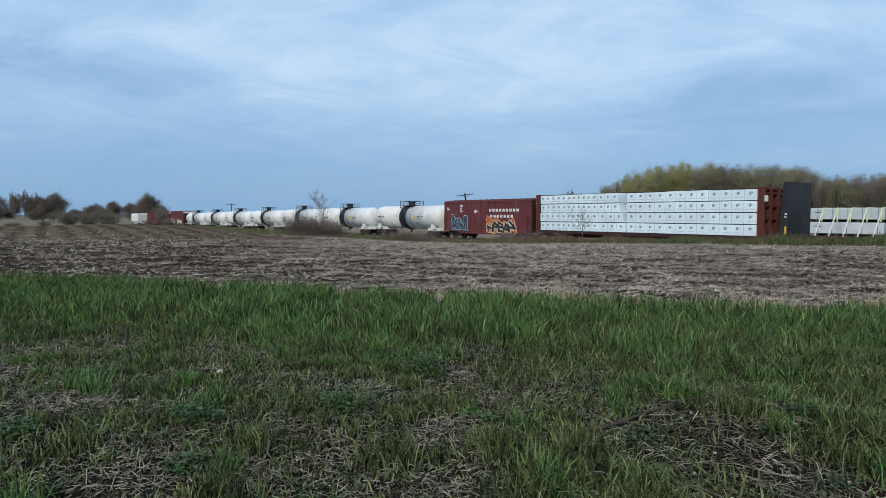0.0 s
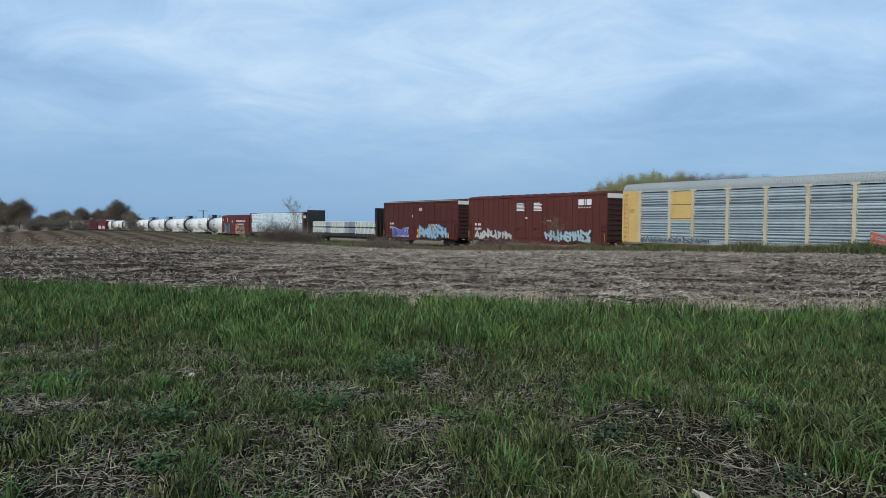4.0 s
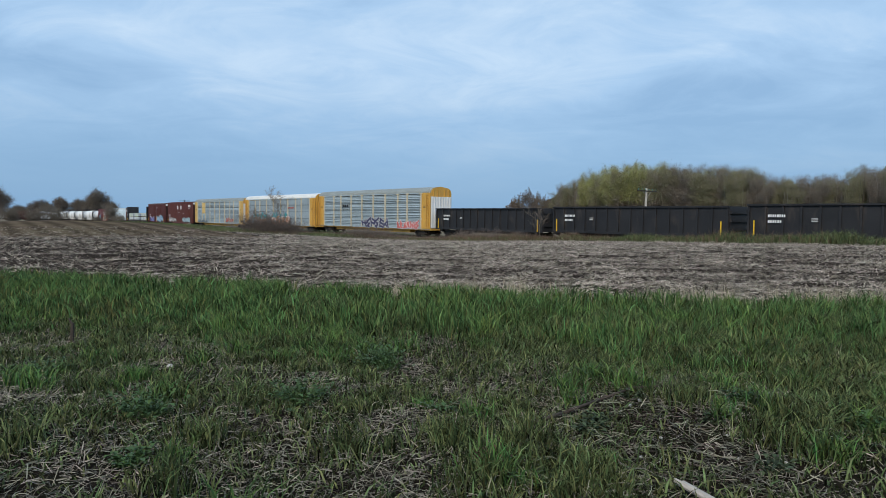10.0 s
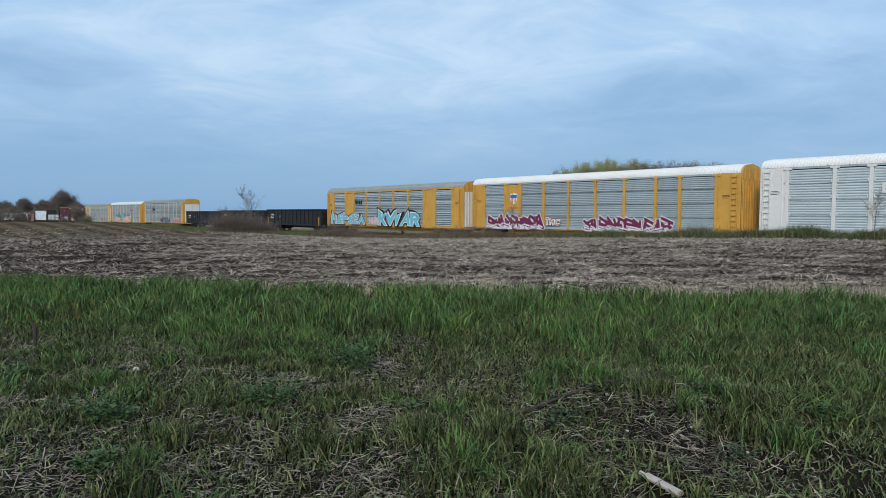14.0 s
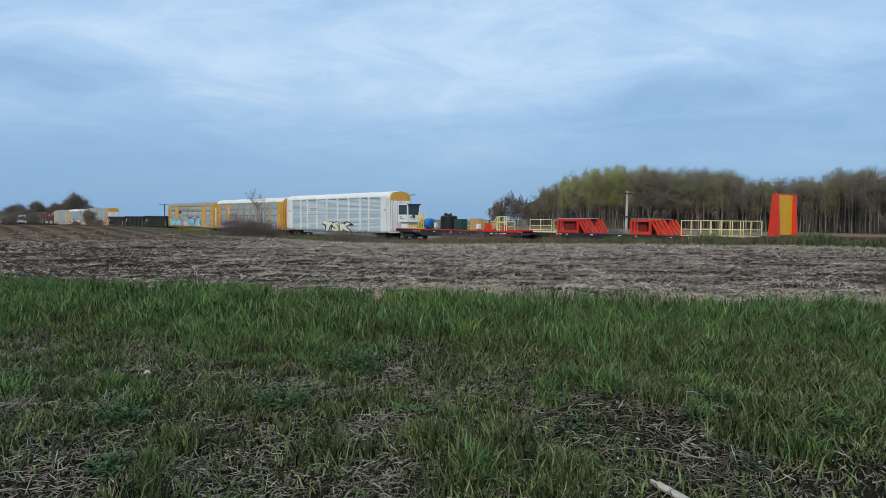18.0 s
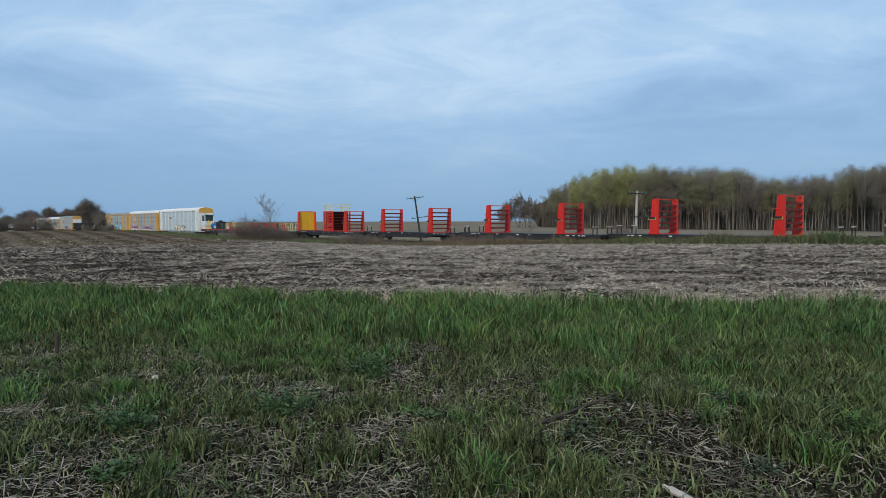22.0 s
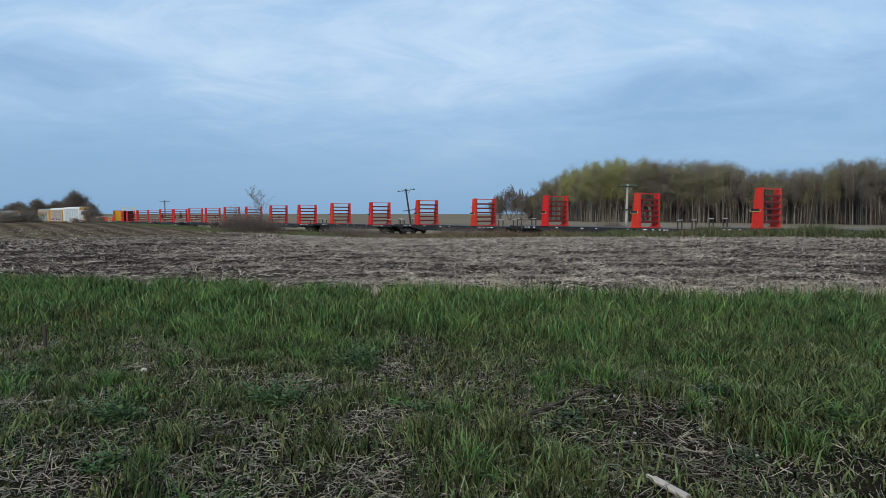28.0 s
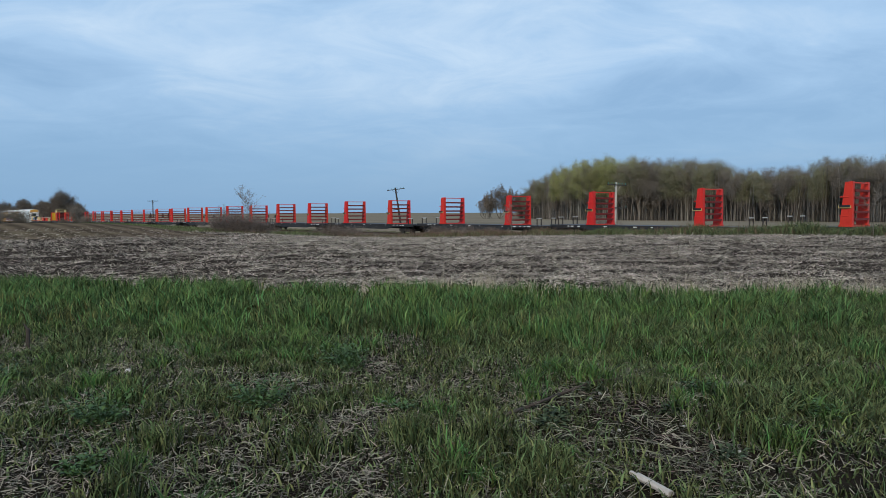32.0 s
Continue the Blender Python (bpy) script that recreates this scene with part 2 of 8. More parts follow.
def vnoise(x, y, seed=0):
    """Smooth value noise between 0 and 1 on a lattice of one metre."""
    x, y = np.asarray(x, float), np.asarray(y, float)
    i, j = np.floor(x), np.floor(y)
    f, g = x - i, y - j
    f, g = f * f * (3 - 2 * f), g * g * (3 - 2 * g)

    def corner(a, b):
        v = np.sin(a * 127.1 + b * 311.7 + seed * 74.7) * 43758.5453
        return v - np.floor(v)

    low = corner(i, j) * (1 - f) + corner(i + 1, j) * f
    high = corner(i, j + 1) * (1 - f) + corner(i + 1, j + 1) * f
    return low * (1 - g) + high * g


def fbm(x, y, seed=0, octaves=3):
    """Value noise at several scales, between 0 and 1."""
    total, size, weight = 0.0, 0.5, 0.0
    for k in range(octaves):
        total = total + size * vnoise(x * 2 ** k + 13.7 * k, y * 2 ** k - 5.1 * k, seed + k)
        weight += size
        size *= 0.55
    return total / weight


def clods(x, y):
    """Ridges, hollows and clods of the worked stubble, in metres."""
    return 0.15 * (fbm(x * 0.3, y * 0.85, 3, 3) - 0.5) + 0.09 * (vnoise(x * 1.9, y * 3.1, 9) - 0.5)


def ground_z(x, y):
    """Height of the ground; works on numbers and on arrays."""
    x, y = np.asarray(x, float), np.asarray(y, float)
    p = x * NRM.x + y * NRM.y
    u = x * ALONG.x + y * ALONG.y
    rail = -0.60 + 0.0066 * (np.clip(u, -330, 25) + 20)
    lie = np.interp(u, (-420, -330, -150, -100, -54, -44, -30, -14, 5), (-3.6, -3.0, -1.65, -1.3, -1.05, -0.72, -0.22, 0.18, 0.25))
    hill = 0.66 * smooth01(42, 70, y) * (1 - smooth01(21, 32, p)) * (0.2 + 0.8 * smooth01(0, 18, p))
    field = smooth01(10, 37, p) * lie + hill - 1.9 * smooth01(74, 150, y) * (1 - smooth01(20, 34, p))
    bed = rail - 0.42
    far = -0.55 + 0.0 * u
    w1 = smooth01(41.8, 44.0, p)
    w2 = smooth01(50.0, 60.0, p)
    w2 = w2 * (1 - 0.5 * smooth01(100, 260, -u))
    z = field * (1 - w1) + bed * w1
    z = z * (1 - w2) + far * w2
    near = 0.05 * np.sin(x * 0.9 + 1.3) * np.cos(y * 0.7) + 0.03 * np.sin(x * 2.1 + y * 1.7)
    bump = 0.05 * np.exp(-((x - 1.9) ** 2 + (y - 4.9) ** 2) / 0.9)
    lumps = clods(x, y) * smooth01(0.1, 1.4, y - verge_edge(x)) * (1 - smooth01(34, 39, p)) * (1 - 0.75 * smooth01(38, 50, y)) * (1 - smooth01(30, 42, np.abs(x)))
    z = z + lumps + (near + bump) * (1 - smooth01(9, 14, y)) + 0.018 * np.sin((x * 0.35 + y) * 2 * np.pi / 1.5) * smooth01(13, 16, y) * (1 - smooth01(34, 44, y))
    return z


def verge_edge(x):
    """Where the grass of the near verge ends and the field begins."""
    return 12.5 - 0.3 * x + 0.004 * np.clip(x, -16, 16) ** 2 + 0.22 * np.sin(x * 1.3) + 0.12 * np.sin(x * 4.1)


def on_bank(x, y):
    """True on the rough grass between the field and the track."""
    p = x * NRM.x + y * NRM.y
    return (p > 40.0) | ((y > 55.5) & (p > 18.3))

# ---- ground ----
M_SOIL = mat("verge soil", (0.018, 0.0145, 0.0115), 0.95, var=0.5, scale=1.6, fine=45, bump=1.0, spec=0.0, dirt=(0.014, 0.018, 0.008), dirt_amount=0.6, dirt_scale=1.4)
M_FIELD = mat("stubble field soil", (0.037, 0.029, 0.024), 0.95, var=0.5, scale=0.45, fine=9, bump=1.0, spec=0.0, dirt=(0.022, 0.018, 0.015), dirt_amount=0.7, dirt_scale=0.9)
M_TILLED = mat("tilled field soil", (0.112, 0.083, 0.06), 0.95, var=0.35, scale=0.2, fine=5, bump=0.6, dirt=(0.1, 0.085, 0.045), dirt_amount=0.5, dirt_scale=0.05, spec=0.0)


def furrowed(m):
    """Adds planted rows, darker in the furrow, that run with the track."""
    nt = m.node_tree
    b = nt.nodes["Principled BSDF"]
    src = b.inputs["Base Color"].links[0].from_socket
    coord = nt.nodes.new("ShaderNodeTexCoord")
    mp = nt.nodes.new("ShaderNodeMapping"); mp.inputs["Rotation"].default_value = (0, 0, -PHI + radians(3))
    nt.links.new(coord.outputs["Object"], mp.inputs[0])
    w = nt.nodes.new("ShaderNodeTexWave"); w.inputs["Scale"].default_value = 0.17; w.inputs["Distortion"].default_value = 1.6; w.inputs["Detail"].default_value = 3
    w.inputs["Detail Scale"].default_value = 1.5
    nt.links.new(mp.outputs[0], w.inputs["Vector"])
    r = nt.nodes.new("ShaderNodeMapRange"); r.inputs["To Min"].default_value, r.inputs["To Max"].default_value = 0.6, 1.14
    nt.links.new(w.outputs["Fac"], r.inputs["Value"])
    h = nt.nodes.new("ShaderNodeHueSaturation")
    nt.links.new(src, h.inputs["Color"]); nt.links.new(r.outputs[0], h.inputs["Value"]); nt.links.new(h.outputs[0], b.inputs["Base Color"])


furrowed(M_TILLED)
M_BANK = mat("trackside turf", (0.1, 0.095, 0.052), 0.95, var=0.4, scale=0.5, fine=12, bump=0.8, spec=0.0, dirt=(0.13, 0.1, 0.065), dirt_amount=0.7, dirt_scale=0.3)
M_PLAIN = mat("far field", (0.19, 0.16, 0.12), 0.95, var=0.25, scale=0.03, fine=0.6, bump=0.2, spec=0.0, dirt=(0.13, 0.13, 0.075), dirt_amount=0.4, dirt_scale=0.012)


def ladder(stops):
    out = []
    for a, b, n in stops:
        out += list(np.linspace(a, b, n, endpoint=False))
    return np.array(out + [stops[-1][1]])


def ground_sheet():
    xs = ladder(((-2600, -400, 9), (-400, -90, 18), (-90, -30, 36), (-30, 36, 330), (36, 75, 26), (75, 400, 18), (400, 2600, 9)))
    ys = ladder(((-2600, -60, 8), (-60, -3, 10), (-3, 10, 52), (10, 30, 160), (30, 60, 90), (60, 150, 50), (150, 420, 30), (420, 2600, 9)))
    X, Y = np.meshgrid(xs, ys)
    Z = ground_z(X, Y)
    n, m = X.shape
    idx = np.arange(n * m).reshape(n, m)
    faces = np.stack([idx[:-1, :-1], idx[:-1, 1:], idx[1:, 1:], idx[1:, :-1]], -1).reshape(-1, 4)
    me = raw_mesh("ground", np.stack([X, Y, Z], -1).reshape(-1, 3), faces, None, smooth=True)
    for mm in (M_SOIL, M_FIELD, M_TILLED, M_BANK, M_PLAIN):
        me.materials.append(mm)
    c = np.stack([X, Y], -1).reshape(-1, 2)[faces].mean(1)
    cx, cy = c[:, 0], c[:, 1]
    p = cx * NRM.x + cy * NRM.y
    kind = np.full(len(c), 1)
    kind[(cy > 44 + 0.3 * (cx + 12)) & (cx < 2) & (p < 19)] = 2
    kind[on_bank(cx, cy) & (p < 54)] = 3
    kind[p >= 54] = 4
    kind[(cy > 170)] = 4
    kind[cy < verge_edge(cx)] = 0
    me.polygons.foreach_set("material_index", kind.astype(np.int32))
    return tagged(new("ground", me), "grass verge, stubble field and flat farmland", "ground", kind="structure")


ground_sheet()

# ---- track ----
M_BALLAST = mat("ballast", (0.2, 0.185, 0.17), 0.95, var=0.4, scale=2.0, fine=25, bump=1.0)
M_RAIL = mat("rail steel", (0.16, 0.1, 0.07), 0.55, metal=0.6, var=0.2)
M_TIE = mat("tie wood", (0.1, 0.08, 0.065), 0.9, var=0.3, scale=4, per="object", spread=0.2)


def strip(name, outline, material, u0, u1, step, label, category):
    us = np.arange(u0, u1 + 0.1, step)
    V, F = [], []
    k = len(outline)
    for i, u in enumerate(us):
        for side, h in outline:
            x, y, _ = track_point(u, side)
            V.append((x, y, rail_z(u) + h))
        if i:
            for j in range(k):
                F.append(((i - 1) * k + j, (i - 1) * k + (j + 1) % k, i * k + (j + 1) % k, i * k + j))
    return tagged(new(name, raw_mesh(name, V, F, material)), label, category, kind="structure")


strip("track_bed", ((-2.6, -0.5), (-1.6, -0.19), (1.6, -0.19), (2.6, -0.5), (2.6, -0.9), (-2.6, -0.9)), M_BALLAST, -640, 160, 8, "grey stone ballast bed under the track", "ballast")
for side in (-0.7525, 0.7525):
    strip("rail", tuple((side + a, h) for a, h in ((-0.07, -0.17), (-0.07, -0.15), (-0.012, -0.13), (-0.012, -0.04), (-0.035, -0.03), (-0.035, 0), (0.035, 0), (0.035, -0.03), (0.012, -0.04), (0.012, -0.13), (0.07, -0.15), (0.07, -0.17))), M_RAIL, -640, 160, 8, "brown worn steel rail on wooden ties", "rail")


def ties():
    bm = bmesh.new()
    box(bm, -0.115, 0.115, -1.3, 1.3, -0.33, -0.155)
    me = finish("tie", bm, M_TIE, 0.012)
    root = tagged(new("track_ties"), "weathered dark wooden ties under the rails", "railway ties", kind="structure")
    for i in range(240):
        u = 12 - i * 0.55
        x, y, a = track_point(u)
        t = new("tie", me)
        t.parent = root
        t.matrix_basis = pose(x, y, rail_z(u), 0, 0, a + random.uniform(-1, 1))


ties()

# ---- trees and bushes ----
M_BARK = mat("grey bark", (0.17, 0.145, 0.115), 0.95, var=0.3, scale=2, fine=12, bump=0.6, per="object", spread=0.25)
M_TWIG = mat("brown twigs", (0.2, 0.165, 0.13), 0.95, var=0.25, scale=1, per="object", spread=0.2, bump=0)
M_LEAFY = mat("young spring leaves", (0.29, 0.3, 0.115), 0.9, var=0.2, scale=0.25, fine=3, per="island", spread=0.14, bump=0, spec=0.1)
M_LEAFB = mat("olive buds", (0.2, 0.2, 0.115), 0.9, var=0.2, scale=0.25, fine=3, per="island", spread=0.14, bump=0, spec=0.1)
M_BUD = mat("brown buds", (0.17, 0.152, 0.128), 0.9, var=0.2, scale=0.25, fine=3, per="island", spread=0.14, bump=0, spec=0.1)
M_CONIFER = mat("dark conifer", (0.045, 0.055, 0.045), 0.9, var=0.2, per="island", spread=0.3, bump=0)


def quads(centres, size, rnd, flat=0.0):
    """Small leaf cards turned at random; returns verts and faces."""
    n = len(centres)
    a = rnd.normal(size=(n, 3)); a /= np.linalg.norm(a, axis=1)[:, None]
    b = np.cross(a, rnd.normal(size=(n, 3))); b /= np.linalg.norm(b, axis=1)[:, None]
    s = size * rnd.uniform(0.6, 1.3, (n, 1))
    if flat:
        v = np.stack([centres - a * s * 0.8 - b * s * 0.45, centres + a * s * 1.2, centres - a * s * 0.8 + b * s * 0.45], 1).reshape(-1, 3)
        return v, np.arange(3 * n).reshape(n, 3)
    v = np.stack([centres - a * s, centres + b * s * 0.6, centres + a * s, centres - b * s * 0.6], 1).reshape(-1, 3)
    return v, np.arange(4 * n).reshape(n, 4)


def grow(rnd, height, spread, stems, levels, r0, split=(0.25, 0.55)):
    """Tapered trunk with limbs: a list of (start, end, radius, radius) and the twig ends."""
    segs, tips = [], []

    def limb(p, d, length, r, level):
        n = 4 if level == 0 else 3
        for i in range(n):
            d = (d + Vector(rnd.normal(size=3)) * (0.06 if level == 0 else 0.16) + Vector((0, 0, 0.05 if level else 0.0))).normalized()
            q = p + d * (length / n)
            r2 = max(r * (0.84 if level == 0 else 0.7), 0.008)
            segs.append((p, q, r, r2))
            p, r = q, r2
            if level < levels and (level > 0 or i >= n * split[0]):
                for _ in range(2 if level else 3):
                    ang = rnd.uniform(0, 2 * math.pi)
                    side = Vector((math.cos(ang), math.sin(ang), rnd.uniform(0.25, 0.95)))
                    limb(p, (d * 0.55 + side * spread).normalized(), length * rnd.uniform(0.38, 0.6), r * 0.55, level + 1)
        tips.append(p)

    for k in range(stems):
        lean = Vector((rnd.normal() * 0.1 * (stems > 1) * 2.5, rnd.normal() * 0.1 * (stems > 1) * 2.5, 1)).normalized()
        limb(Vector((rnd.normal() * 0.12 * stems, rnd.normal() * 0.12 * stems, -0.2)), lean, height * rnd.uniform(0.62, 0.72), r0, 0)
    return segs, tips


def limbs_mesh(name, segs, material, seg=4):
    V, F = [], []
    for p, q, r, r2 in segs:
        d = (q - p).normalized()
        a = d.orthogonal().normalized(); b = d.cross(a)
        i0 = len(V)
        for c, rad in ((p, r), (q, r2)):
            for k in range(seg):
                t = 2 * math.pi * k / seg
                V.append(tuple(c + (a * math.cos(t) + b * math.sin(t)) * rad))
        for k in range(seg):
            F.append((i0 + k, i0 + (k + 1) % seg, i0 + seg + (k + 1) % seg, i0 + seg + k))
    return raw_mesh(name, V, F, material)


def tree(seed, height, material, leaves, size, spread=0.8, stems=1, levels=2, r0=0.2, low=0.3, twig_len=0.9, split=(0.25, 0.5), tuft=5, fan=0.62, radius=0, fine_r=0.02, dome=False):
    """One tree: trunk, limbs and a crown of small loose clumps; stands at the origin."""
    rnd = np.random.default_rng(seed)
    segs, tips = grow(rnd, height, spread, stems, levels, r0, split)
    top = max(t.z for t in tips)
    k = height / top
    segs = [(p * k, q * k, r, r2) for p, q, r, r2 in segs]
    tips = [t * k for t in tips]
    if dome:
        def rounded(v):
            u = min(max(v.z / height, 0.12), 1.0)
            g = math.sqrt(max(0.06, 1 - ((u - 0.42) / 0.62) ** 2)) / u ** 0.85
            return Vector((v.x * g, v.y * g, v.z))
        segs = [(rounded(p), rounded(q), r, r2) for p, q, r, r2 in segs]
        tips = [rounded(t) for t in tips]
    if radius:
        f = radius / max(np.percentile([math.hypot(t.x, t.y) for t in tips], 92), 0.01)
        wide = lambda v: Vector((v.x * f, v.y * f, v.z))
        segs = [(wide(p), wide(q), r, r2) for p, q, r, r2 in segs]
        tips = [wide(t) for t in tips]
    trunk = [s for s in segs if s[2] > r0 * 0.5]
    fine = [s for s in segs if s[2] <= r0 * 0.5]
    root = new("tree")
    part("trunk", limbs_mesh("trunk", trunk, M_BARK, 6), None, root)
    twigs, slim = list(fine), []
    for t in tips:
        for _ in range(tuft):
            d = Vector(rnd.normal(size=3)) + Vector((0, 0, 0.5))
            slim.append((t, t + d.normalized() * twig_len * rnd.uniform(0.4, 1.0)))
    part("branchwork", limbs_mesh("branchwork", twigs, M_TWIG, 3), None, root)
    a, b = np.array([tuple(p) for p, q in slim]), np.array([tuple(q) for p, q in slim])
    w = rnd.normal(size=a.shape); w *= fine_r * 1.3 / np.linalg.norm(w, axis=1)[:, None]
    part("twig_spray", raw_mesh("twig_spray", np.stack([a - w, a + w, b], 1).reshape(-1, 3), np.arange(3 * len(a)).reshape(-1, 3), M_TWIG), None, root)
    if leaves:
        T = np.array([tuple(t) for t in tips if t.z > height * low])
        idx = rnd.integers(0, len(T), leaves)
        c = T[idx] + np.clip(rnd.normal(size=(leaves, 3)), -1.5, 1.5) * (twig_len * fan) * np.array([1, 1, 0.8])
        v, f = quads(c, size, rnd, 1.0)
        part("crown", raw_mesh("crown", v, f, material), None, root)
    return root


WOOD_LABEL = {"y": "tall woodland tree with sparse yellow-green spring leaves", "o": "tall woodland tree in olive bud", "b": "tall bare brown woodland tree"}


def woods():
    kinds = []
    for i, (m, k, n) in enumerate(((M_LEAFY, "y", 5200), (M_LEAFY, "y", 4600), (M_LEAFB, "o", 4600), (M_LEAFB, "o", 4000), (M_BUD, "b", 4000), (M_BUD, "b", 3400))):
        t = tree(20 + i, 15.0, m, int(n * 2.6), 0.085, 0.6, 1, 3, 0.12, 0.4, 1.0, (0.2 if i % 2 else 0.0, 0.5), 4, 0.5, 2.6)
        tagged(t, WOOD_LABEL[k], "tree", "trees of the wood")
        kinds.append((t, k))
    used = set()
    rnd = random.Random(7)
    # skyline by bearing: metres at 170 m
    bear = (12.0, 12.9, 14.8, 16.2, 18.5, 20.8, 23.9, 27.7, 29.7, 31.3, 33.2, 34.7, 35.7, 38.1, 46.0)
    tops = (7.2, 8.5, 11.0, 13.2, 15.0, 15.5, 14.3, 14.4, 12.0, 11.2, 12.2, 11.3, 13.4, 13.4, 13.6)
    row = 0
    for d0, step in ((164, 0.66), (168, 0.7), (173, 0.74), (179, 0.85), (186, 0.95)):
        b = 13.2 + row * 0.3
        while b < 44:
            near = d0 - 1.15 * max(0, b - 20) + 52 * max(0, (17.5 - b) / 4.3)
            d = near + rnd.uniform(-2.5, 2.5)
            t = np.interp(b, bear, tops)
            h = (t + 0.0 - 1.6) * d / 170 + 1.6 + 1.0
            h *= rnd.uniform(0.84, 0.97)
            if b < 15.5:
                k = rnd.choice((4, 5, 3))
            elif b < 21.5:
                k = rnd.choice((0, 1, 0, 2))
            elif b < 29:
                k = rnd.choice((2, 3, 1, 4, 2))
            else:
                k = rnd.choice((3, 4, 5, 4, 2))
            x, y = d * math.sin(radians(b)), d * math.cos(radians(b))
            src = kinds[k][0]
            m = pose(x, y, float(ground_z(x, y)), 0, 0, rnd.uniform(0, 360))
            if k in used:
                ob = copy_thing(src, m)
            else:
                used.add(k); ob = src; ob.matrix_basis = m
            s = h / 15.0
            ob.scale = (s * rnd.uniform(0.85, 1.1),) * 2 + (s,)
            b += step * rnd.uniform(0.75, 1.25)
        row += 1
    # the crowded depth of the wood behind its edge
    g = np.random.default_rng(5)
    n = 230000
    b = g.uniform(12.4, 46, n)
    d = 167 - 1.15 * np.clip(b - 20, 0, 40) + 52 * np.clip((17.5 - b) / 4.3, 0, 2) + 9 + 24 * g.uniform(0, 1, n) ** 0.8
    top = (np.interp(b, bear, tops) - 1.6) * d / 170 + 1.6
    z = -0.6 + (top * 0.76) * g.uniform(0, 1, n) ** 1.05
    c = np.stack([d * np.sin(np.radians(b)), d * np.cos(np.radians(b)), z], 1)
    v, f = quads(c, 0.27, g, 1.0)
    tagged(new("woodland_depth", raw_mesh("woodland_depth", v, f, mat("bare thicket", (0.12, 0.108, 0.092), 0.95, var=0.2, scale=0.2, fine=2, per="island", spread=0.12, bump=0, spec=0.0))), "crowded bare brown growth deep in the wood", "woodland", kind="stuff")
    # thin undergrowth at the edge of the wood
    n = 70000
    b = g.uniform(12.8, 46, n)
    d = 165 - 1.15 * np.clip(b - 20, 0, 40) + 52 * np.clip((17.5 - b) / 4.3, 0, 2) + g.uniform(0, 14, n)
    top = (np.interp(b, bear, tops) - 1.6) * d / 170 + 1.6
    c = np.stack([d * np.sin(np.radians(b)), d * np.cos(np.radians(b)), -0.7 + top * 0.62 * g.uniform(0, 1, n) ** 1.2], 1)
    up = np.stack([g.normal(size=n) * 0.22, g.normal(size=n) * 0.22, np.ones(n)], 1) * g.uniform(0.6, 2.0, n)[:, None]
    w = np.stack([np.cos(np.radians(b)), -np.sin(np.radians(b)), np.zeros(n)], 1) * g.uniform(0.012, 0.035, n)[:, None]
    tagged(new("undergrowth", raw_mesh("undergrowth", np.stack([c - w, c + w, c + up], 1).reshape(-1, 3), np.arange(3 * n).reshape(n, 3), mat("grey undergrowth twigs", (0.13, 0.115, 0.098), 0.95, var=0.25, scale=0.3, fine=2, per="island", spread=0.4, bump=0, spec=0.0))), "thin grey undergrowth along the edge of the wood", "undergrowth", kind="stuff")
    n = 1200
    b = g.uniform(14, 45, n)
    d = 168 - 1.15 * np.clip(b - 20, 0, 40) + 52 * np.clip((17.5 - b) / 4.3, 0, 2) + g.uniform(-5, 12, n)
    segs = []
    for bb, dd in zip(b, d):
        x, y = dd * math.sin(radians(bb)), dd * math.cos(radians(bb))
        h = g.uniform(0.5, 0.86) * float((np.interp(bb, bear, tops) - 1.6) * dd / 170 + 1.6)
        segs.append((Vector((x, y, -0.7)), Vector((x + g.normal() * 0.35, y, h)), g.uniform(0.035, 0.1), 0.03))
    tagged(new("woodland_trunks", limbs_mesh("woodland_trunks", segs, mat("pale bark", (0.19, 0.172, 0.148), 0.95, var=0.3, scale=0.5, per="island", spread=0.6, bump=0.2), 4)), "slim pale trunks inside the wood", "tree trunks", kind="stuff")


woods()


